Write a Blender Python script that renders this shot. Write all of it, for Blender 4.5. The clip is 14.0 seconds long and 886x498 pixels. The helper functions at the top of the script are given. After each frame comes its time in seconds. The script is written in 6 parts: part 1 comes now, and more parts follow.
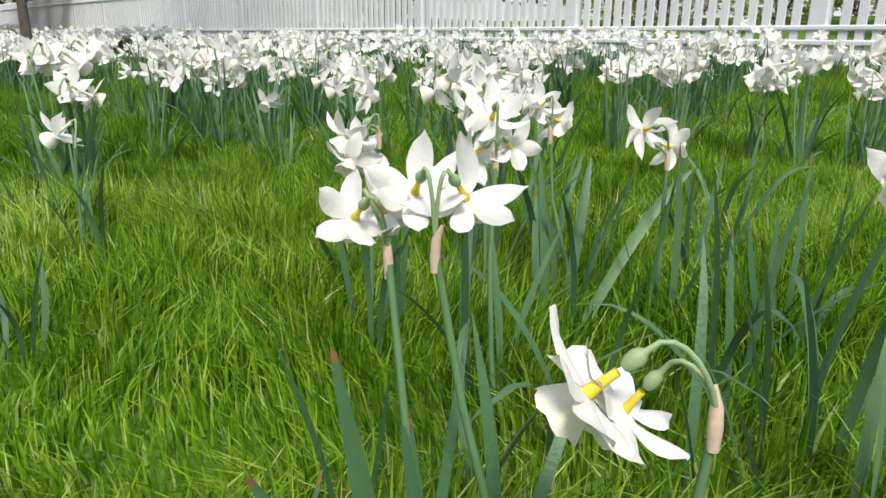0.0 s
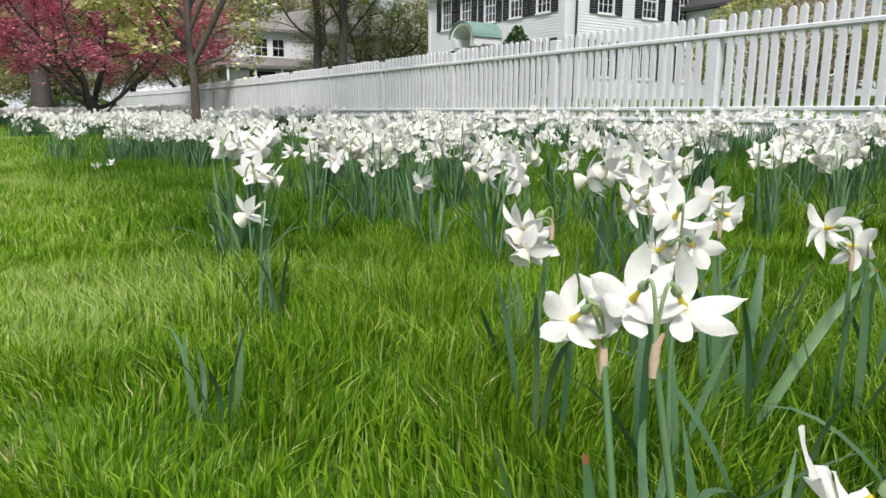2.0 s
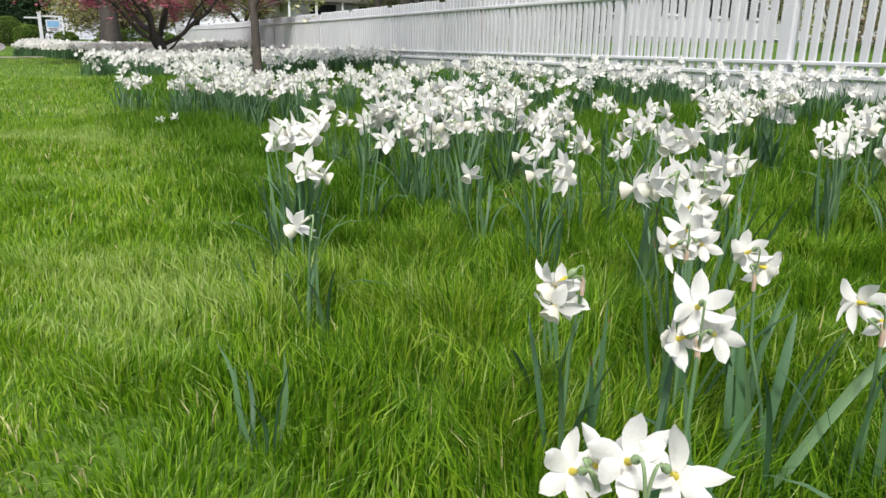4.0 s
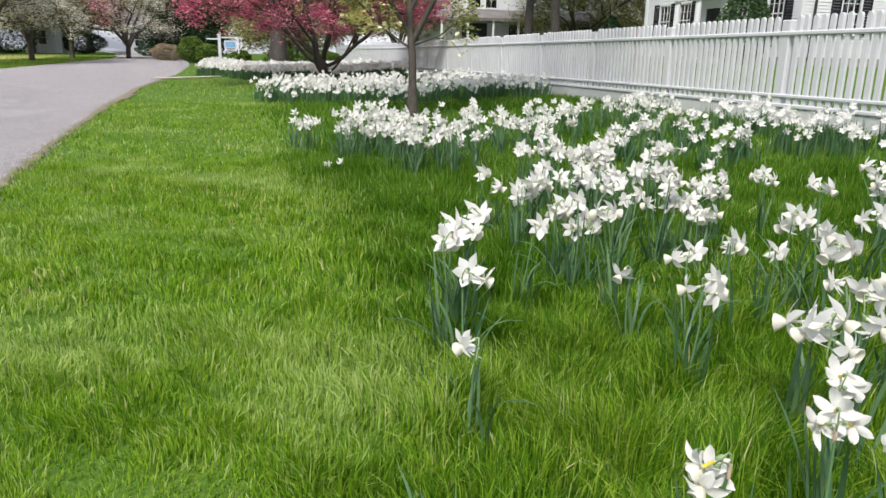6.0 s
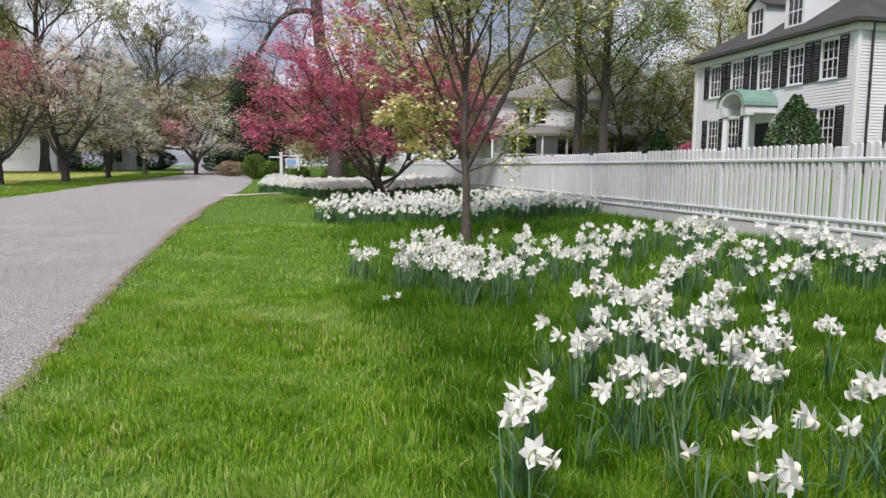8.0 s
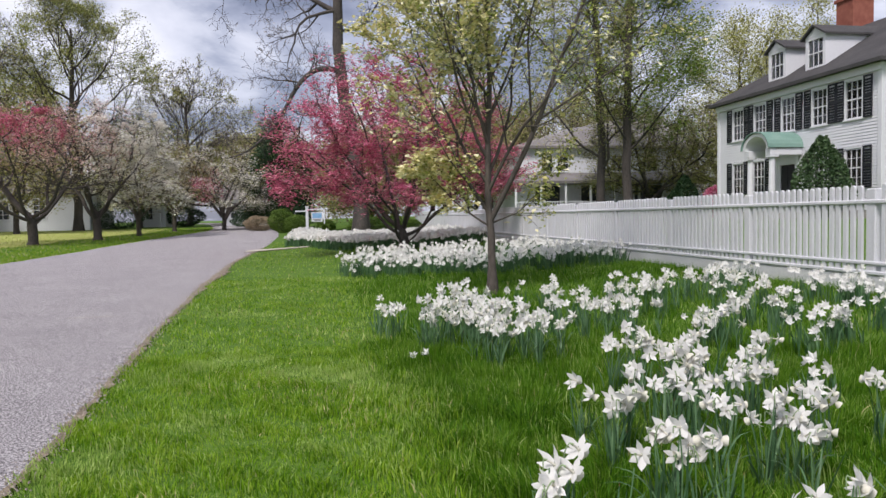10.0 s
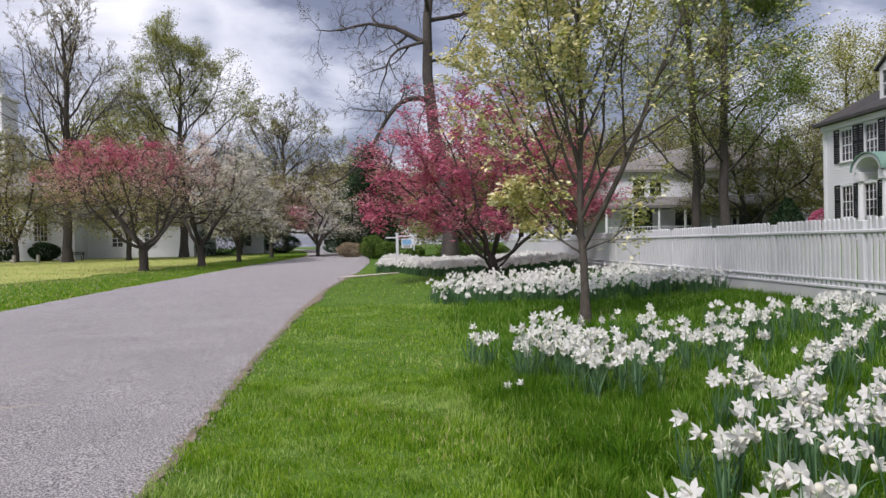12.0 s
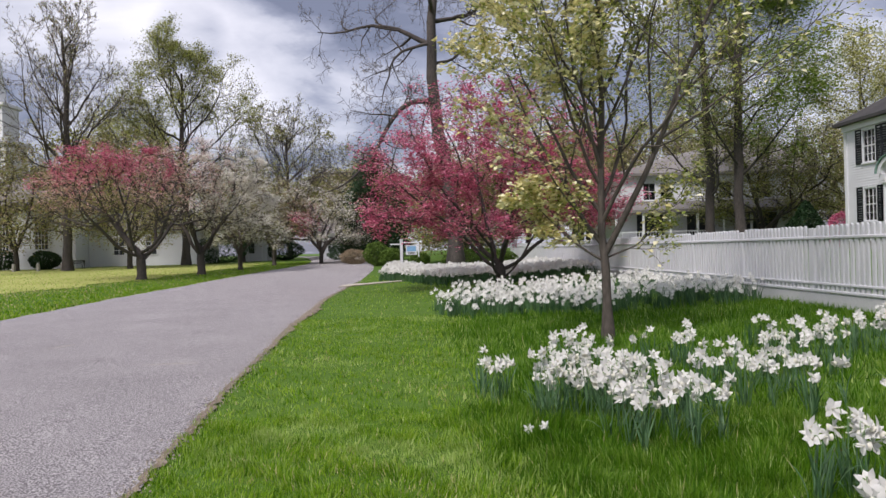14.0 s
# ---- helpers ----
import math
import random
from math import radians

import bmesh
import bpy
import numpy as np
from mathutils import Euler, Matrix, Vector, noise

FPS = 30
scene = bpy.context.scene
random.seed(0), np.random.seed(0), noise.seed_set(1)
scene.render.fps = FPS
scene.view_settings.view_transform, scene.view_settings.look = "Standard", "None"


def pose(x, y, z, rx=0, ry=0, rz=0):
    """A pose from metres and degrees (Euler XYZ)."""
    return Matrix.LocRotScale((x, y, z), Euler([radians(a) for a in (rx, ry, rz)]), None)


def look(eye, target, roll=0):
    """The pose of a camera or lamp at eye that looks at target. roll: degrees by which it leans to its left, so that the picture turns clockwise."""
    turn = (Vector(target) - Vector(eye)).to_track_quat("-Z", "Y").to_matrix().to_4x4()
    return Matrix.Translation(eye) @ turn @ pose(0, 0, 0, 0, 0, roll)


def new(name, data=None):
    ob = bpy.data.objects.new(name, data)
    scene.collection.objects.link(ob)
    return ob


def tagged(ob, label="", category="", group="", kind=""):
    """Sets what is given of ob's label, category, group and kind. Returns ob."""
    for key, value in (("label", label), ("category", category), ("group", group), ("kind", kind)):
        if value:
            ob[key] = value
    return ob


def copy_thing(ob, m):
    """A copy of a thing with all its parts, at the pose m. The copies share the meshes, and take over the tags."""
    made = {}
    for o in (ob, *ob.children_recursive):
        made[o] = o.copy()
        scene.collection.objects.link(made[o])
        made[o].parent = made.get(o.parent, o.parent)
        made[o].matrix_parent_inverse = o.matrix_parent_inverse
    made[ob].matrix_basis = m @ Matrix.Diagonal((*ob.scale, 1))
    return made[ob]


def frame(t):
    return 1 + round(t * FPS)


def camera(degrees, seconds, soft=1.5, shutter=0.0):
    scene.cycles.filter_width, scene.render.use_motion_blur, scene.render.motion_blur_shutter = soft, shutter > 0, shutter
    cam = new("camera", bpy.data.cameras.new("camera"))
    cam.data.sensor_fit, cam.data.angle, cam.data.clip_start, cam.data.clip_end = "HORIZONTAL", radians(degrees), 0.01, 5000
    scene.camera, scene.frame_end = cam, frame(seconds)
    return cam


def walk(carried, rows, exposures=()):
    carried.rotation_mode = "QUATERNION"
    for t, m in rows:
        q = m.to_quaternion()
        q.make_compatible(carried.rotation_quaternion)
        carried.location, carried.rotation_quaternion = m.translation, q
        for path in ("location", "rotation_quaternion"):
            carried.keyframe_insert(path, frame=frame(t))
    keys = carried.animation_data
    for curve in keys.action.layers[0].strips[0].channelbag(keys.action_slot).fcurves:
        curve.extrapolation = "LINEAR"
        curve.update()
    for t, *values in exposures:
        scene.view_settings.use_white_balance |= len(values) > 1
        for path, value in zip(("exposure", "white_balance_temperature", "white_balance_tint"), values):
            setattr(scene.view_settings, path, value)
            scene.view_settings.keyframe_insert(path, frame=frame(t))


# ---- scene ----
cam = camera(64.4, 14.0)
PATH = [
    (0, (1.45, 1.031, 0.479), (2.739, 2.451, -0.091), 0.7),
    (0.5, (1.451, 1.048, 0.456), (2.698, 2.536, -0.026), 0.2),
    (1, (1.434, 1.061, 0.455), (2.595, 2.632, 0.027), -0.5),
    (1.5, (1.419, 1.062, 0.468), (2.514, 2.692, 0.087), -0.0),
    (2, (1.366, 1.048, 0.511), (2.408, 2.714, 0.139), 0.6),
    (2.5, (1.347, 1.068, 0.585), (2.316, 2.768, 0.173), 0.2),
    (2.7, (1.351, 1.083, 0.614), (2.299, 2.792, 0.189), 0.5),
    (4.8, (1.408, 1.007, 0.836), (2.214, 2.736, 0.234), 0.9),
    (5, (1.384, 1.006, 0.893), (2.141, 2.759, 0.299), 1.2),
    (5.5, (1.32, 0.977, 0.984), (1.952, 2.789, 0.42), 1.4),
    (6, (1.292, 0.962, 1.039), (1.819, 2.819, 0.515), 1.2),
    (6.5, (1.279, 0.95, 1.115), (1.73, 2.844, 0.654), 0.7),
    (7, (1.256, 0.953, 1.195), (1.672, 2.872, 0.815), 0.5),
    (7.5, (1.236, 0.945, 1.268), (1.634, 2.881, 0.964), 0.3),
    (8, (1.224, 0.935, 1.304), (1.622, 2.881, 1.074), 0.5),
    (8.2, (1.225, 0.934, 1.318), (1.628, 2.882, 1.109), 0.5),
    (10.3, (1.232, 1.006, 1.355), (1.531, 2.982, 1.278), -1.3),
    (10.5, (1.227, 1.009, 1.357), (1.495, 2.989, 1.29), -1.3),
    (11, (1.207, 1.014, 1.368), (1.398, 3.005, 1.323), -1.3),
    (11.5, (1.191, 1.025, 1.376), (1.318, 3.021, 1.349), -1.2),
    (12, (1.171, 0.999, 1.39), (1.255, 2.997, 1.376), -1.2),
    (12.5, (1.142, 0.966, 1.408), (1.205, 2.965, 1.403), -1.3),
    (13, (1.152, 0.979, 1.409), (1.209, 2.978, 1.413), -1.5),
    (13.5, (1.196, 1.628, 1.409), (1.258, 3.626, 1.413), -1.5),
    (14.0, (1.240, 2.276, 1.409), (1.308, 4.274, 1.413), -1.5),
]
walk(cam, [(t, look(eye, target, roll)) for t, eye, target, roll in PATH],
     exposures=((0.0, 1.16, 6600, 10), (2.5, 1.07, 6560, 11), (5.0, 1.10, 6560, 11), (6.5, 1.06, 6550, 12), (8.0, 0.90, 6550, 14), (10.5, 0.74, 6420, 17), (11.5, 0.69, 6420, 17), (14.0, 0.66, 6500, 18)))

# ---------------------------------------------------------------- world, sun
SUN_EL, SUN_AZ = radians(52), radians(215)
world = bpy.data.worlds.new("overcast_sky")
scene.world = world
world.use_nodes = True
wn, wl = world.node_tree.nodes, world.node_tree.links
wn.clear()


def wnode(kind, **kw):
    n = wn.new(kind)
    for k, v in kw.items():
        n.inputs[k].default_value = v
    return n


w_out = wn.new("ShaderNodeOutputWorld")
w_bg = wnode("ShaderNodeBackground", Strength=1.0)
w_sky = wn.new("ShaderNodeTexSky")
w_sky.sky_type, w_sky.sun_disc = "NISHITA", False
w_sky.sun_elevation, w_sky.sun_rotation = SUN_EL, SUN_AZ
w_dim = wn.new("ShaderNodeVectorMath")
w_dim.operation = "SCALE"
w_dim.inputs["Scale"].default_value = 0.11
w_tc = wn.new("ShaderNodeTexCoord")
w_sep = wn.new("ShaderNodeSeparateXYZ")
w_abs = wn.new("ShaderNodeMath")
w_abs.operation = "ABSOLUTE"
w_add = wn.new("ShaderNodeMath")
w_add.operation, w_add.inputs[1].default_value = "ADD", 0.24
w_dx, w_dy = wn.new("ShaderNodeMath"), wn.new("ShaderNodeMath")
w_dx.operation = w_dy.operation = "DIVIDE"
w_cmb = wn.new("ShaderNodeCombineXYZ")
w_n1 = wnode("ShaderNodeTexNoise", Scale=1.6, Detail=9.0, Roughness=0.54, Distortion=0.3)
w_map = wn.new("ShaderNodeMapping")
w_map.inputs["Location"].default_value = (4.6, 8.2, 0.0)
w_ramp = wn.new("ShaderNodeValToRGB")
for e, (pos, col) in zip((w_ramp.color_ramp.elements[0], w_ramp.color_ramp.elements[1], w_ramp.color_ramp.elements.new(0.45), w_ramp.color_ramp.elements.new(0.55)),
                         ((0.39, (0.14, 0.155, 0.205, 1)), (0.60, (0.95, 0.94, 0.93, 1)), (0.46, (0.25, 0.27, 0.33, 1)), (0.525, (0.42, 0.44, 0.49, 1)))):
    e.position, e.color = pos, col
w_mix = wn.new("ShaderNodeMix")
w_mix.data_type = "RGBA"
w_mix.inputs["Factor"].default_value = 0.86
wl.new(w_tc.outputs["Generated"], w_sep.inputs[0])
wl.new(w_sep.outputs["Z"], w_abs.inputs[0])
wl.new(w_abs.outputs[0], w_add.inputs[0])
wl.new(w_sep.outputs["X"], w_dx.inputs[0])
wl.new(w_add.outputs[0], w_dx.inputs[1])
wl.new(w_sep.outputs["Y"], w_dy.inputs[0])
wl.new(w_add.outputs[0], w_dy.inputs[1])
wl.new(w_dx.outputs[0], w_cmb.inputs["X"])
wl.new(w_dy.outputs[0], w_cmb.inputs["Y"])
wl.new(w_cmb.outputs[0], w_map.inputs["Vector"])
wl.new(w_map.outputs[0], w_n1.inputs["Vector"])
# the bright break in the clouds beyond the road and the dark banks beside it: direction, cosine of the reach, strength
w_fac = w_n1.outputs["Fac"]
for way, reach, push in (((-0.362, 0.89, 0.276), 0.988, 0.07), ((-0.259, 0.933, 0.248), 0.989, 0.20), ((-0.165, 0.958, 0.235), 0.991, 0.20), ((-0.152, 0.942, 0.301), 0.990, -0.15), ((-0.289, 0.915, 0.283), 0.9988, -0.15), ((-0.062, 0.957, 0.281), 0.980, -0.17), ((-0.179, 0.965, 0.19), 0.995, -0.07)):
    w_dot = wn.new("ShaderNodeVectorMath")
    w_dot.operation = "DOT_PRODUCT"
    w_dot.inputs[1].default_value = way
    wl.new(w_tc.outputs["Generated"], w_dot.inputs[0])
    w_near = wn.new("ShaderNodeMapRange")
    w_near.interpolation_type = "SMOOTHSTEP"
    for k, v in (("From Min", reach), ("From Max", 1.0), ("To Min", 0.0), ("To Max", push)):
        w_near.inputs[k].default_value = v
    wl.new(w_dot.outputs["Value"], w_near.inputs["Value"])
    w_sum = wn.new("ShaderNodeMath")
    w_sum.operation = "ADD"
    wl.new(w_fac, w_sum.inputs[0])
    wl.new(w_near.outputs[0], w_sum.inputs[1])
    w_fac = w_sum.outputs[0]
wl.new(w_fac, w_ramp.inputs["Fac"])
wl.new(w_sky.outputs[0], w_dim.inputs[0])
wl.new(w_dim.outputs[0], w_mix.inputs["A"])
wl.new(w_ramp.outputs[0], w_mix.inputs["B"])
wl.new(w_mix.outputs["Result"], w_bg.inputs["Color"])
wl.new(w_bg.outputs[0], w_out.inputs["Surface"])

sun = new("sun", bpy.data.lights.new("sun", "SUN"))
sun.data.energy, sun.data.angle, sun.data.color = 2.1, radians(14), (1.0, 0.965, 0.91)
sun_from = Vector((math.sin(SUN_AZ) * math.cos(SUN_EL), math.cos(SUN_AZ) * math.cos(SUN_EL), math.sin(SUN_EL)))
sun.matrix_world = look(sun_from * 80, (0, 0, 0))


# ---------------------------------------------------------------- materials
def material(name, stops, rough=0.7, vary="noise", scale=4.0, fine=40.0, fine_mix=0.35, bump=0.0, bump_scale=60.0, through_light=0.0, metal=0.0, spec=0.3, stretch=(1, 1, 1)):
    """A node material: a colour ramp over noise (or over the island's or the object's chance number), a finer noise on top, relief, and light coming through."""
    m = bpy.data.materials.new(name)
    m.use_nodes = True
    nt = m.node_tree
    n, l = nt.nodes, nt.links
    bsdf = n["Principled BSDF"]
    out = n["Material Output"]
    tc = n.new("ShaderNodeTexCoord")
    mp = n.new("ShaderNodeMapping")
    mp.inputs["Scale"].default_value = stretch
    geo = n.new("ShaderNodeNewGeometry")
    l.new(geo.outputs["Position"] if vary in ("noise", "island") else tc.outputs["Object"], mp.inputs["Vector"])
    big = n.new("ShaderNodeTexNoise")
    big.inputs["Scale"].default_value, big.inputs["Detail"].default_value = scale, 5.0
    l.new(mp.outputs[0], big.inputs["Vector"])
    small = n.new("ShaderNodeTexNoise")
    small.inputs["Scale"].default_value, small.inputs["Detail"].default_value = fine, 4.0
    l.new(mp.outputs[0], small.inputs["Vector"])
    mixv = n.new("ShaderNodeMix")
    mixv.data_type = "FLOAT"
    mixv.inputs["Factor"].default_value = fine_mix
    l.new(big.outputs["Fac"], mixv.inputs["A"])
    if vary == "island":
        l.new(geo.outputs["Random Per Island"], mixv.inputs["B"])
    elif vary == "object":
        info = n.new("ShaderNodeObjectInfo")
        l.new(info.outputs["Random"], mixv.inputs["B"])
    else:
        l.new(small.outputs["Fac"], mixv.inputs["B"])
    ramp = n.new("ShaderNodeValToRGB")
    el = ramp.color_ramp.elements
    while len(el) < len(stops):
        el.new(0.5)
    for e, (pos, col) in zip(el, stops):
        e.position, e.color = pos, (*col, 1)
    l.new(mixv.outputs["Result"], ramp.inputs["Fac"])
    l.new(ramp.outputs[0], bsdf.inputs["Base Color"])
    bsdf.inputs["Roughness"].default_value = rough
    bsdf.inputs["Metallic"].default_value = metal
    bsdf.inputs["Specular IOR Level"].default_value = spec
    if bump:
        b = n.new("ShaderNodeBump")
        b.inputs["Strength"].default_value, b.inputs["Distance"].default_value = bump, 0.02
        bn = n.new("ShaderNodeTexNoise")
        bn.inputs["Scale"].default_value, bn.inputs["Detail"].default_value = bump_scale, 6.0
        l.new(mp.outputs[0], bn.inputs["Vector"])
        l.new(bn.outputs["Fac"], b.inputs["Height"])
        l.new(b.outputs[0], bsdf.inputs["Normal"])
    if through_light:
        tr = n.new("ShaderNodeBsdfTranslucent")
        mx = n.new("ShaderNodeMixShader")
        mx.inputs[0].default_value = through_light
        l.new(ramp.outputs[0], tr.inputs["Color"])
        l.new(bsdf.outputs[0], mx.inputs[1])
        l.new(tr.outputs[0], mx.inputs[2])
        l.new(mx.outputs[0], out.inputs["Surface"])
    return m


def two(a, b, lo=0.3, hi=0.7):
    return ((lo, a), (hi, b))


M = {}
M["soil"] = material("lawn_soil", ((0.3, (0.048, 0.108, 0.009)), (0.5, (0.073, 0.150, 0.013)), (0.7, (0.12, 0.195, 0.024))), 0.95, scale=1.1, fine=55, fine_mix=0.62, bump=0.8, bump_scale=50)
M["grass"] = material("grass_blade", ((0.30, (0.075, 0.19, 0.007)), (0.46, (0.175, 0.345, 0.013)), (0.60, (0.275, 0.435, 0.027)), (0.80, (0.40, 0.50, 0.09))), 0.5, vary="island", scale=1.6, fine_mix=0.45, through_light=0.5, spec=0.18)
M["grass_long"] = material("unmown_grass", ((0.28, (0.030, 0.102, 0.005)), (0.44, (0.070, 0.190, 0.008)), (0.60, (0.125, 0.262, 0.014)), (0.80, (0.24, 0.36, 0.06))), 0.5, vary="island", scale=1.6, fine_mix=0.45, through_light=0.5, spec=0.15)
# paler tufts, with the lawn's sheen put into the blade colour
M["grass_pale"] = material("pale_grass_with_sheen", ((0.28, (0.22, 0.36, 0.055)), (0.5, (0.36, 0.50, 0.11)), (0.8, (0.52, 0.62, 0.24))), 0.6, vary="island", scale=1.6, fine_mix=0.45, through_light=0.45, spec=0.35)
# dry blades in the lawn; on the far verge also painted sunlight
M["straw"] = material("dry_and_sunlit_straw", two((0.40, 0.37, 0.15), (0.58, 0.53, 0.27)), 0.85, vary="island", through_light=0.2)
M["asphalt"] = material("worn_asphalt", ((0.40, (0.11, 0.102, 0.106)), (0.5, (0.30, 0.28, 0.287)), (0.59, (0.56, 0.53, 0.53))), 0.9, scale=0.7, fine=80, fine_mix=0.92, bump=1.0, bump_scale=95)
# lighter, yellower lawn colour that stands in for sunlight on the grass
M["sunlit_pale_lawn"] = material("sunlit_pale_lawn", ((0.3, (0.22, 0.27, 0.06)), (0.5, (0.34, 0.37, 0.10)), (0.7, (0.46, 0.46, 0.17))), 0.95, scale=0.35, fine=9, fine_mix=0.5, bump=0.5, bump_scale=25)
M["dirt"] = material("bare_earth", ((0.3, (0.10, 0.08, 0.06)), (0.5, (0.21, 0.17, 0.125)), (0.7, (0.36, 0.30, 0.22))), 0.95, scale=4, fine=45, fine_mix=0.5, bump=0.8, bump_scale=60)
M["dry_patch"] = material("dry_earth", ((0.3, (0.24, 0.19, 0.12)), (0.5, (0.38, 0.30, 0.20)), (0.7, (0.52, 0.43, 0.30))), 0.95, scale=9, fine=90, fine_mix=0.5, bump=0.8, bump_scale=70)
M["grit"] = material("road_grit", two((0.22, 0.19, 0.16), (0.42, 0.37, 0.31)), 0.95, scale=6, fine=60, bump=0.8, bump_scale=80)
M["concrete"] = material("pale_concrete", two((0.40, 0.36, 0.30), (0.55, 0.50, 0.43)), 0.9, scale=2, fine=40, bump=0.3)
M["white_paint"] = material("white_fence_paint", ((0.25, (0.53, 0.535, 0.56)), (0.6, (0.62, 0.625, 0.65))), 0.5, scale=1.5, fine=25, bump=0.08, bump_scale=30)
M["plinth"] = material("whitewashed_plinth", ((0.25, (0.46, 0.465, 0.475)), (0.6, (0.59, 0.59, 0.595))), 0.75, scale=1.2, fine=18, bump=0.25, bump_scale=25)
M["clapboard"] = material("white_clapboard", ((0.3, (0.62, 0.625, 0.65)), (0.7, (0.70, 0.705, 0.73))), 0.6, scale=0.6, fine=12)
M["church_white"] = material("church_white", two((0.62, 0.635, 0.66), (0.72, 0.73, 0.75)), 0.7, scale=0.4, fine=6)
M["shutter"] = material("black_shutter", two((0.012, 0.014, 0.018), (0.03, 0.032, 0.038)), 0.45, scale=3, fine=30)
M["shingle"] = material("dark_shingle", two((0.035, 0.034, 0.036), (0.085, 0.08, 0.08)), 0.9, scale=1.0, fine=18, fine_mix=0.5, bump=0.4, bump_scale=14)
M["grey_roof"] = material("grey_roof", two((0.15, 0.14, 0.135), (0.27, 0.25, 0.24)), 0.9, scale=0.8, fine=15, bump=0.3, bump_scale=12)
M["copper"] = material("verdigris_copper", two((0.15, 0.27, 0.225), (0.23, 0.35, 0.30)), 0.6, scale=2, fine=20, metal=0.1)
M["brick"] = material("red_brick", two((0.20, 0.06, 0.045), (0.34, 0.13, 0.09)), 0.9, scale=3, fine=25, bump=0.3)
# near-black colour standing for the shade of unlit rooms behind windows
M["dark_in"] = material("painted_dim_interior", two((0.02, 0.022, 0.028), (0.07, 0.075, 0.085)), 0.9, scale=0.7, fine=3)
M["door"] = material("black_door", two((0.015, 0.016, 0.02), (0.03, 0.03, 0.036)), 0.35, scale=2, fine=20)
M["iron"] = material("dark_iron", two((0.02, 0.02, 0.022), (0.05, 0.05, 0.052)), 0.5, scale=5, fine=40)
M["stone"] = material("grey_stone", two((0.22, 0.21, 0.19), (0.40, 0.38, 0.35)), 0.9, scale=5, fine=40, bump=0.4)
M["petal"] = material("white_petal", ((0.25, (0.71, 0.70, 0.66)), (0.7, (0.79, 0.785, 0.755))), 0.55, scale=30, fine=220, bump=0.12, bump_scale=260, through_light=0.28, spec=0.25)
M["corona"] = material("cream_corona", ((0.25, (0.73, 0.705, 0.58)), (0.7, (0.80, 0.78, 0.69))), 0.55, scale=40, fine=250, bump=0.15, bump_scale=240, through_light=0.28, spec=0.25)
M["neck"] = material("yellow_neck", two((0.62, 0.50, 0.03), (0.78, 0.68, 0.10)), 0.5, scale=60, fine=250, through_light=0.2)
M["ovary"] = material("green_ovary", two((0.20, 0.29, 0.14), (0.30, 0.40, 0.21)), 0.5, scale=60, fine=300, through_light=0.1)
M["spathe"] = material("papery_spathe", ((0.25, (0.56, 0.40, 0.29)), (0.55, (0.68, 0.52, 0.40)), (0.8, (0.76, 0.64, 0.52))), 0.8, scale=60, fine=300, bump=0.08, bump_scale=300, through_light=0.3)
M["stem"] = material("daffodil_stem", two((0.085, 0.17, 0.07), (0.14, 0.25, 0.12)), 0.5, scale=20, fine=150, through_light=0.1, stretch=(1, 1, 0.1))
M["leaf"] = material("daffodil_leaf", ((0.2, (0.035, 0.090, 0.038)), (0.5, (0.07, 0.155, 0.066)), (0.8, (0.14, 0.24, 0.11))), 0.45, vary="object", scale=9, fine_mix=0.4, bump=0.15, bump_scale=200, through_light=0.22, spec=0.4, stretch=(1, 1, 0.15))
M["leaf_far"] = material("daffodil_leaf_far", ((0.2, (0.03, 0.085, 0.034)), (0.5, (0.06, 0.14, 0.055)), (0.85, (0.13, 0.23, 0.10))), 0.5, vary="island", scale=2, fine_mix=0.6, through_light=0.22, spec=0.35)
M["tipbrown"] = material("withered_tip", two((0.10, 0.045, 0.025), (0.26, 0.12, 0.06)), 0.85, scale=80, fine=300)
M["bark_grey"] = material("grey_bark", two((0.05, 0.042, 0.036), (0.135, 0.115, 0.10)), 0.95, scale=3, fine=24, fine_mix=0.5, bump=0.7, bump_scale=22, stretch=(1, 1, 0.3))
M["bark_dark"] = material("dark_bark", two((0.036, 0.032, 0.031), (0.105, 0.09, 0.082)), 0.95, scale=2, fine=16, fine_mix=0.5, bump=0.7, bump_scale=14, stretch=(1, 1, 0.3))


def foliage(name, a, b, c, light=0.3):
    M[name] = material(name, ((0.2, a), (0.5, b), (0.8, c)), 0.6, vary="island", scale=0.35, fine_mix=0.65, through_light=light, spec=0.25)


foliage("bloom_yellow", (0.70, 0.62, 0.26), (0.83, 0.76, 0.42), (0.90, 0.86, 0.62))
foliage("leaf_spring", (0.22, 0.28, 0.045), (0.34, 0.39, 0.085), (0.47, 0.49, 0.16))
foliage("bloom_pink", (0.44, 0.06, 0.15), (0.64, 0.15, 0.27), (0.78, 0.33, 0.44))
foliage("bloom_rose", (0.56, 0.30, 0.29), (0.70, 0.45, 0.42), (0.80, 0.60, 0.56))
foliage("bloom_white", (0.74, 0.71, 0.63), (0.85, 0.82, 0.76), (0.92, 0.90, 0.86))
foliage("leaf_fresh", (0.13, 0.205, 0.03), (0.21, 0.31, 0.05), (0.31, 0.41, 0.09))
foliage("leaf_olive", (0.21, 0.225, 0.06), (0.33, 0.34, 0.10), (0.46, 0.45, 0.18))
foliage("leaf_russet", (0.23, 0.18, 0.12), (0.35, 0.28, 0.19), (0.48, 0.40, 0.28))
foliage("leaf_pale", (0.28, 0.28, 0.07), (0.40, 0.40, 0.13), (0.52, 0.50, 0.20))
foliage("leaf_dark", (0.012, 0.032, 0.014), (0.025, 0.06, 0.022), (0.05, 0.105, 0.04), 0.12)
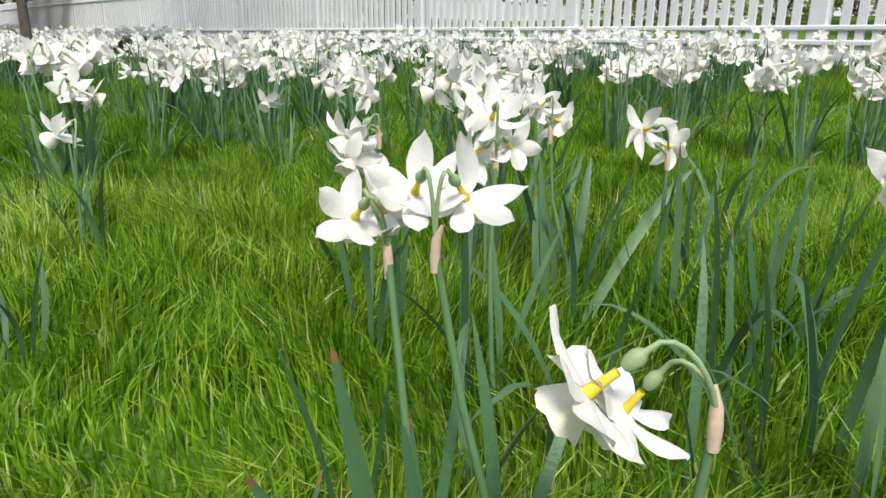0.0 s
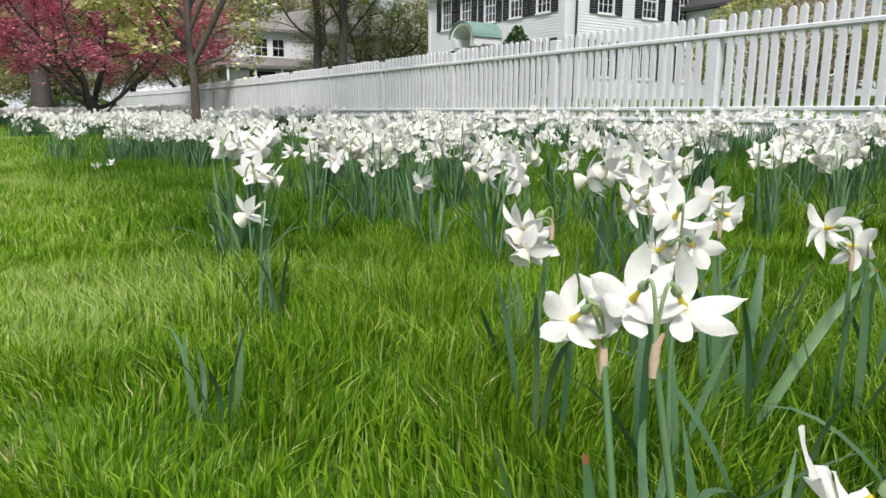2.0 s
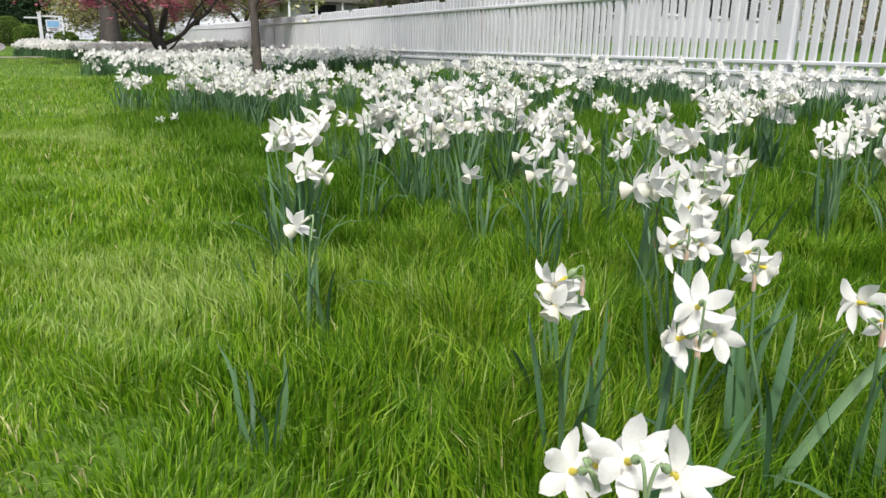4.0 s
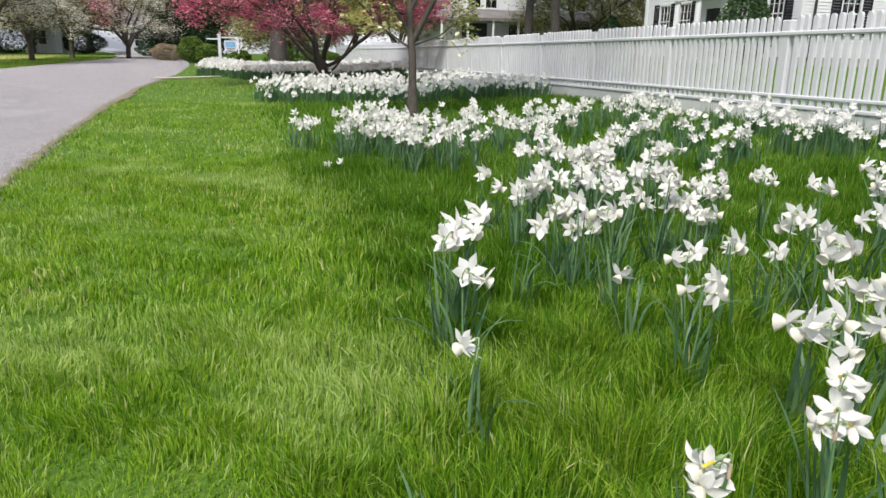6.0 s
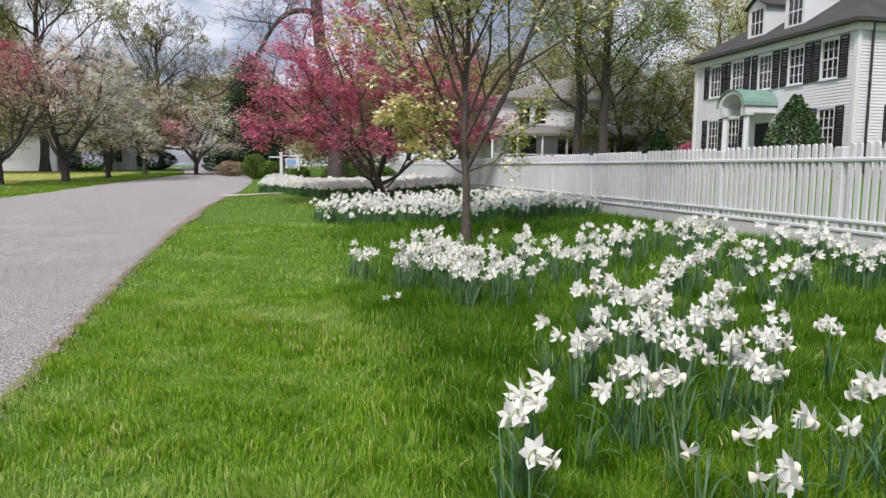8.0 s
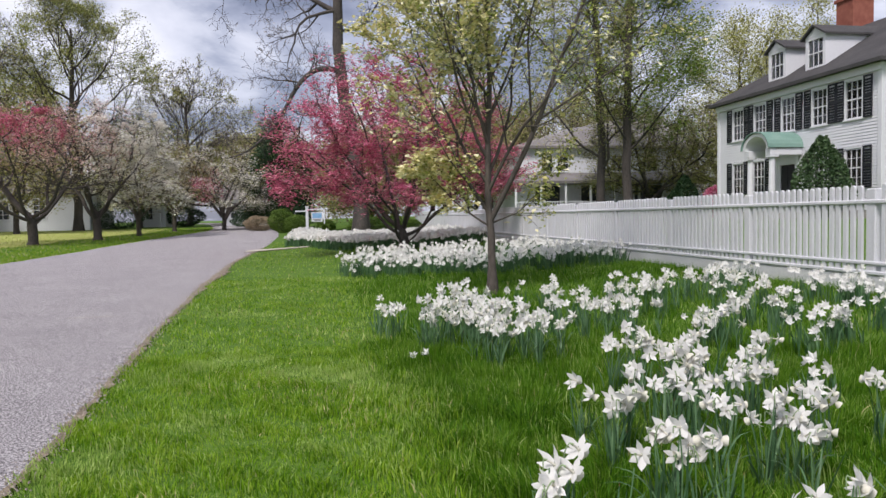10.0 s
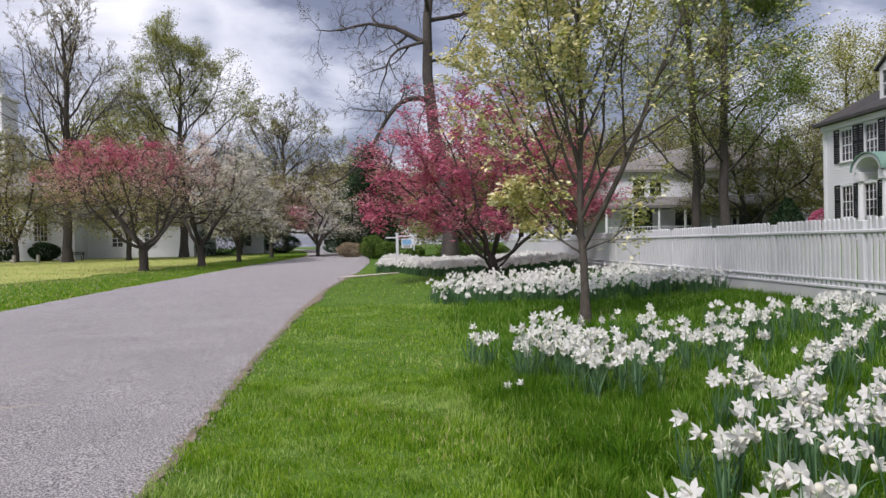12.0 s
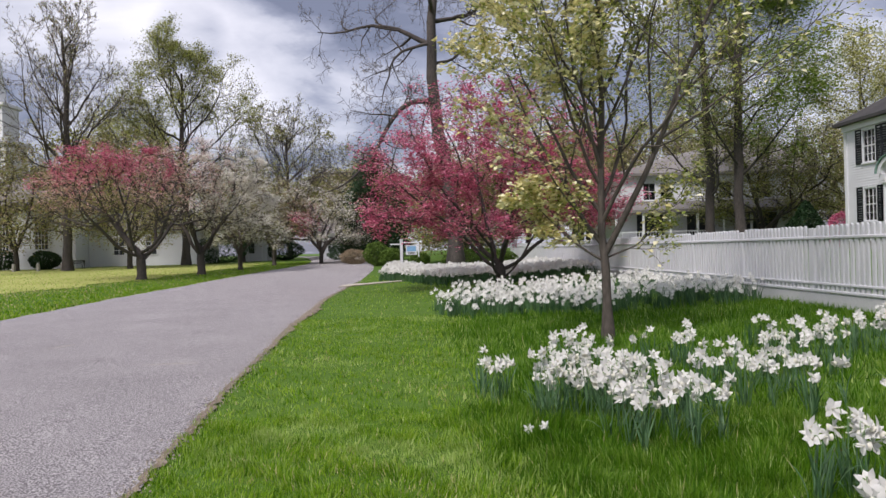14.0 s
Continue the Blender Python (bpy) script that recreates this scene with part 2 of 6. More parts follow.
foliage("leaf_holly", (0.03, 0.065, 0.025), (0.06, 0.115, 0.045), (0.12, 0.18, 0.08), 0.12)
foliage("leaf_box", (0.05, 0.10, 0.015), (0.10, 0.17, 0.025), (0.17, 0.26, 0.045), 0.15)

glass = bpy.data.materials.new("window_glass")
glass.use_nodes = True
gb = glass.node_tree.nodes["Principled BSDF"]
gb.inputs["Base Color"].default_value = (0.92, 0.95, 0.97, 1)
gb.inputs["Roughness"].default_value, gb.inputs["Transmission Weight"].default_value, gb.inputs["IOR"].default_value = 0.03, 1.0, 1.45
M["glass"] = glass
M["sign_blue"] = material("sign_blue", two((0.16, 0.34, 0.55), (0.24, 0.42, 0.62)), 0.5, scale=4, fine=30)


# ---------------------------------------------------------------- mesh helpers
def mesh_of(name, verts, faces, mats, which=None, smooth=False):
    me = bpy.data.meshes.new(name)
    me.from_pydata([tuple(v) for v in verts], [], [tuple(f) for f in faces])
    for m in mats if isinstance(mats, (list, tuple)) else [mats]:
        me.materials.append(m)
    if which is not None:
        me.polygons.foreach_set("material_index", np.asarray(which, dtype=np.int32))
    if smooth:
        me.polygons.foreach_set("use_smooth", np.ones(len(me.polygons), dtype=bool))
    me.update()
    return me


def tri_mesh(name, V, T, mats, which=None, smooth=False):
    """A mesh of triangles from numpy arrays."""
    V, T = np.asarray(V, dtype=np.float32), np.asarray(T, dtype=np.int32)
    me = bpy.data.meshes.new(name)
    me.vertices.add(len(V))
    me.vertices.foreach_set("co", V.ravel())
    me.loops.add(T.size)
    me.loops.foreach_set("vertex_index", T.ravel())
    me.polygons.add(len(T))
    me.polygons.foreach_set("loop_start", np.arange(0, T.size, 3, dtype=np.int32))
    me.update(calc_edges=True)
    for m in mats if isinstance(mats, (list, tuple)) else [mats]:
        me.materials.append(m)
    if which is not None:
        me.polygons.foreach_set("material_index", np.asarray(which, dtype=np.int32))
    me.polygons.foreach_set("use_smooth", np.full(len(T), smooth, dtype=bool))
    me.validate()
    return me


def part(name, data, mat=None, parent=None, label="", m=None):
    """Links a mesh or a bmesh as one object under a thing or a part."""
    if isinstance(data, bmesh.types.BMesh):
        me = bpy.data.meshes.new(name)
        data.to_mesh(me)
        data.free()
        me.materials.append(mat)
        data = me
    ob = new(name, data)
    ob.parent = parent
    if m is not None:
        ob.matrix_basis = m
    if label:
        tagged(ob, label)
    return ob


def thing(name, m, label, category, group="", kind=""):
    ob = new(name)
    ob.empty_display_size = 0.05
    ob.matrix_basis = m
    return tagged(ob, label, category, group, kind)


def box(bm, x0, x1, y0, y1, z0, z1, bevel=0.0):
    r = bmesh.ops.create_cube(bm, size=1.0, matrix=Matrix.LocRotScale(((x0 + x1) / 2, (y0 + y1) / 2, (z0 + z1) / 2), None, (x1 - x0, y1 - y0, z1 - z0)))
    if bevel:
        es = list({e for v in r["verts"] for e in v.link_edges})
        bmesh.ops.bevel(bm, geom=es, offset=bevel, segments=1, affect="EDGES", profile=0.5)


def boxes(*bs, bevel=0.0):
    bm = bmesh.new()
    for b in bs:
        box(bm, *b, bevel=bevel)
    return bm


def cyl(bm, x, y, z0, z1, r0, r1=None, n=14):
    bmesh.ops.create_cone(bm, cap_ends=True, segments=n, radius1=r0, radius2=r0 if r1 is None else r1, depth=z1 - z0, matrix=Matrix.Translation((x, y, (z0 + z1) / 2)))


def tube(pts, radii, n):
    """Rings along a line of points: vertices and quads as arrays."""
    pts, radii = np.asarray(pts, float), np.asarray(radii, float)
    d = np.gradient(pts, axis=0)
    d /= np.linalg.norm(d, axis=1)[:, None] + 1e-12
    ref = np.where(np.abs(d[:, 2:3]) < 0.9, np.array([[0, 0, 1.0]]), np.array([[1.0, 0, 0]]))
    ref = np.repeat(ref[:1], len(d), axis=0)
    u = np.cross(d, ref)
    u /= np.linalg.norm(u, axis=1)[:, None] + 1e-12
    v = np.cross(d, u)
    a = np.arange(n) * 2 * np.pi / n
    V = pts[:, None, :] + radii[:, None, None] * (np.cos(a)[None, :, None] * u[:, None, :] + np.sin(a)[None, :, None] * v[:, None, :])
    k = len(pts)
    i, j = np.meshgrid(np.arange(k - 1), np.arange(n), indexing="ij")
    a0, a1 = i * n + j, i * n + (j + 1) % n
    Q = np.stack([a0, a1, a1 + n, a0 + n], -1).reshape(-1, 4)
    return V.reshape(-1, 3), Q


class Heap:
    """Gathers triangle pieces into one mesh."""

    def __init__(self):
        self.V, self.T, self.W, self.n = [], [], [], 0

    def add(self, V, F, which=0):
        V, F = np.asarray(V, float), np.asarray(F, int)
        if F.shape[1] == 4:
            F = np.concatenate([F[:, [0, 1, 2]], F[:, [0, 2, 3]]])
        self.V.append(V)
        self.T.append(F + self.n)
        self.W.append(np.full(len(F), which) if np.isscalar(which) else np.asarray(which))
        self.n += len(V)

    def mesh(self, name, mats, smooth=False):
        return tri_mesh(name, np.concatenate(self.V), np.concatenate(self.T), mats, np.concatenate(self.W), smooth)


def smooth01(t):
    t = np.clip(t, 0, 1)
    return t * t * (3 - 2 * t)


# ---------------------------------------------------------------- ground, road
def ground_z(x, y):
    """The lie of the land: level lawn, rising gently far up the road and behind the fence."""
    x, y = np.asarray(x, float), np.asarray(y, float)
    far = 0.0125 * np.clip(y - 38, 0, 72)
    behind = 0.8 * smooth01((x - 9.2) / 8.0) * smooth01((y + 30) / 20)
    bank = 0.23 * smooth01((x - 4.8) / 3.6) * smooth01((y + 20) / 15)
    return bank + np.maximum(far, 0) * (1 - 0.4 * smooth01((x - 9) / 8)) + behind


ROAD_R = ((-60, 1.6), (-10, 0.9), (0, 0.05), (5.2, -0.40), (9.2, -0.76), (16, -1.30), (24, -1.70), (30, -1.72), (40, -1.75), (52, -2.0), (66, -2.9), (80, -4.4), (100, -8.0), (140, -18))
ROAD_L = ((-60, -6.2), (-10, -6.9), (0, -7.4), (17, -8.55), (28, -9.7), (40, -10.4), (50, -10.3), (60, -9.9), (70, -9.6), (80, -10.6), (100, -14), (140, -25))


def road_right(y):
    return np.interp(y, [p[0] for p in ROAD_R], [p[1] for p in ROAD_R])


def road_left(y):
    return np.interp(y, [p[0] for p in ROAD_L], [p[1] for p in ROAD_L])


def wav(x, y, s, k=0.0):
    """A cheap smooth noise between -1 and 1."""
    return (np.sin(x * s * 1.3 + 1.7 * np.sin(y * s * 0.9 + k) + k) + np.sin(y * s * 1.1 + 1.3 * np.sin(x * s * 0.7 + 2 * k) + 2.1 * k) + np.sin((x + y) * s * 0.63 + 3.3 * k)) / 3


gx = np.concatenate([np.linspace(-1500, -120, 8), np.linspace(-100, -14, 24), np.linspace(-12, 24, 73), np.linspace(26, 100, 24), np.linspace(130, 1500, 8)])
gy = np.concatenate([np.linspace(-1500, -60, 6), np.linspace(-40, -4, 10), np.linspace(-3, 50, 107), np.linspace(52, 140, 45), np.linspace(180, 1800, 8)])
GX, GY = np.meshgrid(gx, gy, indexing="ij")
GZ = ground_z(GX, GY) - 0.012 + 0.012 * wav(GX, GY, 2.2) * (np.abs(GX) < 9)
ni, nj = GX.shape
I, J = np.meshgrid(np.arange(ni - 1), np.arange(nj - 1), indexing="ij")
Q = np.stack([I * nj + J, (I + 1) * nj + J, (I + 1) * nj + J + 1, I * nj + J + 1], -1).reshape(-1, 4)
h = Heap()
h.add(np.stack([GX, GY, GZ], -1).reshape(-1, 3), Q)
ground = new("ground", h.mesh("ground", M["soil"], smooth=True))
tagged(ground, "green spring lawn over dark soil reaching the horizon", "lawn", kind="structure")

# the road: a crowned strip with crumbling edges
ry = np.concatenate([np.linspace(-60, -2, 12), np.arange(-1.9, 36, 0.12), np.linspace(36.5, 140, 90)])
rs = np.linspace(0, 1, 19)
rough_r = 0.022 * wav(ry, ry * 0.3, 3.1) + 0.018 * wav(ry, ry * 0.7, 11.0, 1.3) + 0.02 * wav(ry, ry, 37.0, 2.0)
rough_l = 0.08 * wav(ry, ry * 0.2, 2.3, 4.0)
RX = (road_left(ry) + rough_l)[:, None] * (1 - rs) + (road_right(ry) + rough_r)[:, None] * rs
RY = np.repeat(ry[:, None], len(rs), 1)
RZ = ground_z(RX, RY) + 0.004 + 0.05 * (1 - (2 * rs - 1) ** 2)[None, :]
k = len(rs)
I, J = np.meshgrid(np.arange(len(ry) - 1), np.arange(k - 1), indexing="ij")
Q = np.stack([I * k + J, I * k + J + 1, (I + 1) * k + J + 1, (I + 1) * k + J], -1).reshape(-1, 4)
h = Heap()
h.add(np.stack([RX, RY, RZ], -1).reshape(-1, 3), Q)
road = new("road", h.mesh("road", M["asphalt"], smooth=True))
tagged(road, "worn grey asphalt village road with crumbling edge", "road", kind="structure")

# loose grit along the road's edge
rng = np.random.default_rng(5)
n_grit = 5000
yy = 2 + 34 * rng.random(n_grit) ** 1.3
xx = road_right(yy) + rng.normal(0.0, 0.06, n_grit) + 0.022 * wav(yy, yy * 0.3, 3.1)
s = 0.004 + 0.009 * rng.random(n_grit) ** 2
tet = np.array([[1, 0, -0.4], [-0.5, 0.9, -0.4], [-0.5, -0.9, -0.4], [0, 0, 0.8]])
rot = rng.random(n_grit) * 6.28
c, sn = np.cos(rot), np.sin(rot)
V = np.stack([tet[None, :, 0] * c[:, None] - tet[None, :, 1] * sn[:, None], tet[None, :, 0] * sn[:, None] + tet[None, :, 1] * c[:, None], np.repeat(tet[None, :, 2], n_grit, 0)], -1) * s[:, None, None]
V += np.stack([xx, yy, 0.012 + 0 * xx], -1)[:, None, :]
T = np.array([[0, 1, 3], [1, 2, 3], [2, 0, 3], [0, 2, 1]])
T = (T[None] + 4 * np.arange(n_grit)[:, None, None]).reshape(-1, 3)
tagged(new("road_grit", tri_mesh("road_grit", V.reshape(-1, 3), T, M["grit"])), "loose brown grit along the road edge", "grit", kind="stuff")

# pale concrete apron of a side drive
bm = bmesh.new()
for a in range(13):
    t = a / 12
    x = -2.1 + 2.6 * t
    w = 0.9 - 0.55 * t
    yc = 32.0 + 3.9 * t
    for sgn in (-1, 1):
        bm.verts.new((x, yc + sgn * w, 0.035))
bm.verts.ensure_lookup_table()
for a in range(12):
    bm.faces.new([bm.verts[2 * a], bm.verts[2 * a + 2], bm.verts[2 * a + 3], bm.verts[2 * a + 1]])
r = bmesh.ops.extrude_face_region(bm, geom=list(bm.faces))
bmesh.ops.translate(bm, verts=[v for v in r["geom"] if isinstance(v, bmesh.types.BMVert)], vec=(0, 0, -0.06))
bmesh.ops.recalc_face_normals(bm, faces=list(bm.faces))
tagged(part("pavement_drive", bm, M["concrete"]), "pale concrete apron where a drive meets the road", "pavement", kind="structure")


# ---------------------------------------------------------------- grass
def blades(px, py, pz, hh, ww, rng, lean=0.55, simple=False):
    n = len(px)
    a = 3.0 * np.pi * wav(px, py, 4.3, 0.4) + rng.normal(0, 0.9, n)
    b = rng.random(n) * 2 * np.pi
    dx, dy = np.cos(a), np.sin(a)
    ux, uy = np.cos(b), np.sin(b)
    off = hh * lean * rng.random(n)
    P = np.stack([px, py, pz], -1)
    U = np.stack([ux, uy, 0 * ux], -1) * (ww / 2)[:, None]
    mid = P + np.stack([dx * off * 0.3, dy * off * 0.3, hh * 0.55], -1)
    tip = P + np.stack([dx * off, dy * off, hh * (1 - 0.25 * (off / hh))], -1)
    if simple:
        return np.stack([P - U * 1.1, P + U * 1.1, tip], 1).reshape(-1, 3), np.arange(3 * n).reshape(-1, 3)
    V = np.stack([P - U, P + U, mid - U * 0.8, mid + U * 0.8, tip], 1).reshape(-1, 3)
    T = np.array([[0, 1, 3], [0, 3, 2], [2, 3, 4]])
    T = (T[None] + 5 * np.arange(n)[:, None, None]).reshape(-1, 3)
    return V, T


def sow(n, r0, r1, rng, a0=-62, a1=42):
    """Places in a fan of the lawn between two distances from the start of the path."""
    ang = radians(a0) + radians(a1 - a0) * rng.random(n)
    r = np.sqrt(r0 * r0 + (r1 * r1 - r0 * r0) * rng.random(n))
    x, y = 1.25 + np.sin(-ang) * r, 0.55 + np.cos(ang) * r
    keep = (x > road_right(y) + 0.022 * wav(y, y * 0.3, 3.1) + rng.normal(-0.01, 0.035, n) + 0.2 * rng.random(n) * np.exp(-((y - 19.5) / 4.5) ** 2)) & (x < 8.5)
    bare = (wav(x, y, 1.9, 0.7) + 0.6 * wav(x, y, 5.0, 2.2)) > 1.25
    thin = np.clip(0.5 + 0.9 * wav(x, y, 13.0, 2.0), 0.0, 1.0)
    keep &= rng.random(n) < 0.4 + 0.6 * thin
    keep &= ~(((x - 0.44) / 0.06) ** 2 + ((y - 3.2) / 0.05) ** 2 < rng.uniform(0.1, 1.2, n))
    keep &= ~(bare & (x < 1.6) & (rng.random(n) < 0.7))
    return x[keep], y[keep]


def lawn(name, n, r0, r1, wide, seed, label, fan=(-78, 42), simple=False):
    rng = np.random.default_rng(seed)
    x, y = sow(n, r0, r1, rng, *fan)
    long = smooth01((x - 1.35 - 0.25 * wav(x, y, 1.1)) / 0.8)
    patch = 0.5 + 0.5 * wav(x, y, 3.7, 1.0)
    tuft = np.clip(0.5 + 0.9 * wav(x, y, 13.0, 2.0), 0.1, 1.3)
    hh = (0.026 + 0.022 * patch + 0.028 * tuft + long * (0.035 + 0.04 * patch + 0.02 * tuft)) * (0.55 + 0.75 * rng.random(len(x)))
    ww = wide * (0.6 + 0.8 * rng.random(len(x)))
    V, T = blades(x, y, ground_z(x, y) - 0.014, hh, ww, rng, 0.8, simple)
    k = 1 if simple else 3
    which = np.repeat((rng.random(len(x)) < 0.006 + 0.06 * (wav(x, y, 2.3, 5.0) > 0.3) * (1 - long)).astype(int), k)
    which = np.where((which == 0) & np.repeat(rng.random(len(x)) < long * (0.45 + 0.55 * smooth01((y - 2.6) / 1.6)), k), 2, which)
    # patches of pale blades, mostly in mown grass, colouring in its sheen
    pale = np.clip(0.9 * wav(x, y, 2.9, 1.7) + 0.8 * wav(x, y, 7.3, 0.3) * wav(x, y, 1.3, 2.0) - 0.05, 0.0, 0.8) * (1 - 0.75 * long)
    which = np.where((which != 1) & np.repeat(rng.random(len(x)) < 0.05 + 0.10 * (1 - long) + pale, k), 3, which)
    ob = new(name, tri_mesh(name, V, T, [M["grass"], M["straw"], M["grass_long"], M["grass_pale"]], which))
    tagged(ob, label, "grass", kind="stuff")


lawn("lawn_grass", 210000, 0.12, 3.2, 0.0043, 11, "long fresh green grass blades with a few dry ones", (-80, 52))
lawn("lawn_grass", 170000, 0.12, 8.0, 0.013, 16, "fresh green grass along the roadside", (52, 280), True)
lawn("lawn_grass", 150000, 3.2, 5.6, 0.0066, 12, "fresh green grass blades, mown short beside the road")
lawn("lawn_grass", 200000, 5.6, 8.0, 0.0075, 17, "fresh green grass blades, mown short beside the road", simple=True)
lawn("lawn_grass", 200000, 8.0, 17.0, 0.012, 13, "fresh green lawn grass beside the flower drifts", simple=True)
lawn("lawn_grass", 90000, 17.0, 42.0, 0.026, 14, "green lawn grass under the trees", simple=True)
rng = np.random.default_rng(15)
n = 60000
y = 14 + 70 * rng.random(n) ** 1.4
x = road_left(y) - 0.02 - 24 * rng.random(n) ** 1.5
V, T = blades(x, y, ground_z(x, y) - 0.02, 0.05 + 0.07 * rng.random(n), 0.035 + 0.02 * rng.random(n), rng, 0.9, True)
# more straw-coloured blades further left, imitating sunlit grass by colour
which = (rng.random(n) < 0.12 + 0.35 * smooth01((-x - 13) / 4)).astype(int)
tagged(new("verge_grass", tri_mesh("verge_grass", V, T, [M["grass"], M["straw"]], which)), "green verge grass across the road, straw-coloured where it looks sunlit", "grass", kind="stuff")


# ---------------------------------------------------------------- picket fence
FX = 8.6
PITCH = 0.1425
fence = thing("picket_fence", pose(FX, 0, 0), "long white painted picket fence on a whitewashed plinth", "fence")


def FZ(y):
    return 0.006 * max(0.0, y - 38)


def fence_run(bm, y0, y1, x0, x1, z0, z1, bevel):
    """A rail in lengths that follow the ground."""
    ys = [y0, 38, y1]
    for a, b in zip(ys, ys[1:]):
        n0 = len(bm.verts)
        box(bm, x0, x1, a, b, z0, z1, bevel=bevel)
        bm.verts.ensure_lookup_table()
        for v in list(bm.verts)[n0:]:
            v.co.z += FZ(v.co.y)


for nm, x0, x1, z0, z1, bev, lab in (("plinth", -0.05, 0.10, 0.02, 0.45, 0.006, "whitewashed solid plinth board"), ("bottom_rail", -0.07, 0.05, 0.465, 0.52, 0.012, ""),
                                     ("lower_rail", -0.065, 0.05, 0.60, 0.65, 0.012, ""), ("top_rail", -0.065, 0.05, 1.43, 1.49, 0.014, "")):
    bm = bmesh.new()
    fence_run(bm, -7, 57.2, x0, x1, z0, z1, bev)
    part(nm, bm, M["plinth"] if nm == "plinth" else M["white_paint"], fence, lab)


def picket_mesh():
    """A slim picket with a rounded top."""
    hw, t = 0.037, 0.019
    prof = [(-hw, 0.45), (hw, 0.45), (hw, 1.645)]
    prof += [(hw * math.cos(a), 1.645 + 0.045 * math.sin(a)) for a in (radians(d) for d in (35, 65, 90, 115, 145))]
    prof += [(-hw, 1.645)]
    n = len(prof)
    V = [(-t, u, z) for u, z in prof] + [(t, u, z) for u, z in prof]
    F = [tuple(range(n))[::-1], tuple(range(n, 2 * n))] + [(i, (i + 1) % n, n + (i + 1) % n, n + i) for i in range(n)]
    return mesh_of("picket", V, F, M["white_paint"])


def post_mesh():
    bm = boxes((-0.048, 0.075, -0.085, 0.085, 0.40, 1.64), bevel=0.012)
    me = bpy.data.meshes.new("post")
    bm.to_mesh(me)
    bm.free()
    me.materials.append(M["white_paint"])
    return me


PICKET, POST = picket_mesh(), post_mesh()
post_ys = [0.93 + 2.85 * i for i in range(-2, 20)]
for y in post_ys:
    part("post", POST, None, fence, "", pose(0, y, FZ(y)))
rest = Heap()
pv = np.array([v.co for v in PICKET.vertices])
pick_i = 0
rng = np.random.default_rng(21)
for i in range(int(63 / PITCH)):
    y = -6.0 + PITCH * i
    if min(abs(y - p) for p in post_ys) < 0.12:
        continue
    tilt = rng.normal(0, 0.25)
    if 1.2 < y < 46 and pick_i < 300:
        part("picket", PICKET, None, fence, "", pose(-0.028, y, FZ(y) + rng.normal(0, 0.003), tilt, 0, 0))
        pick_i += 1
    else:
        bv = np.array([[sx * 0.019 - 0.028, y + sy * 0.037, z + FZ(y)] for z in (0.45, 1.69) for sx, sy in ((-1, -1), (1, -1), (1, 1), (-1, 1))])
        rest.add(bv, [[0, 1, 5, 4], [1, 2, 6, 5], [2, 3, 7, 6], [3, 0, 4, 7], [4, 5, 6, 7]])
ob = part("far_picket_run", rest.mesh("far_picket_run", M["white_paint"]), None, fence)
tagged(ob, "white pickets far along the fence", kind="stuff")
part("end_post", boxes((-0.16, 0.16, 57.2, 57.52, 0, 2.05), (-0.2, 0.2, 57.16, 57.56, 2.05, 2.13), bevel=0.015), M["white_paint"], fence, "tall capped white end post")


# ---------------------------------------------------------------- pale lawn, bare edge, scuffs
def sheet(name, xa, xb, ys, lift, mat, label, category):
    """A thin strip of ground between two edges."""
    hp = Heap()
    n = 9
    t = np.linspace(0, 1, n)
    X = xa[:, None] * (1 - t) + xb[:, None] * t
    Y = np.repeat(ys[:, None], n, 1)
    Z = ground_z(X, Y) + lift
    I, J = np.meshgrid(np.arange(len(ys) - 1), np.arange(n - 1), indexing="ij")
    Q = np.stack([I * n + J, I * n + J + 1, (I + 1) * n + J + 1, (I + 1) * n + J], -1).reshape(-1, 4)
    hp.add(np.stack([X, Y, Z], -1).reshape(-1, 3), Q)
    return tagged(new(name, hp.mesh(name, mat, smooth=True)), label, category, kind="structure")


ys = np.linspace(30, 79, 90)
# overlay sheet whose pale colour gives the church lawn its sunlit look
sheet("ground_church_lawn", np.full(90, -70.0), road_left(ys) - 5.2 - 1.2 * wav(ys, ys, 0.5) - 2.5 * smooth01((50 - ys) / 20), ys, 0.012, M["sunlit_pale_lawn"], "open lawn before the church, coloured pale yellow-green as if sunlit", "lawn")
ys = np.arange(3.0, 33, 0.08)
edge = road_right(ys) + 0.022 * wav(ys, ys * 0.3, 3.1) + 0.018 * wav(ys, ys * 0.7, 11.0, 1.3) + 0.02 * wav(ys, ys, 37.0, 2.0)
wide = 0.012 + 0.03 * np.clip(wav(ys, ys * 0.4, 2.1, 3.0), 0, 1) + 0.26 * np.exp(-((ys - 19.5) / 4.5) ** 2) * (0.6 + 0.4 * wav(ys, ys, 3.0)) + 0.03 * wav(ys, ys, 17.0)
sheet("ground_bare_edge", edge - 0.04, edge + wide, ys, 0.009, M["dirt"], "bare brown earth along the crumbling road edge", "earth")
bm = bmesh.new()
rim = []
for i in range(22):
    a = 2 * math.pi * i / 22
    r = 1 + 0.22 * math.sin(3 * a + 1) + 0.13 * math.sin(7 * a) + 0.08 * math.sin(11 * a + 2)
    rim.append(bm.verts.new((0.44 + 0.05 * r * math.cos(a), 3.2 + 0.04 * r * math.sin(a), 0.0)))
mid = bm.verts.new((0.44, 3.2, 0.005))
for i in range(22):
    bm.faces.new([mid, rim[i], rim[(i + 1) % 22]])
tagged(part("ground_bare_spot", bm, M["dry_patch"]), "small bare patch of dry tan earth in the lawn", "earth", kind="structure")
rng = np.random.default_rng(3)
scuffs = Heap()
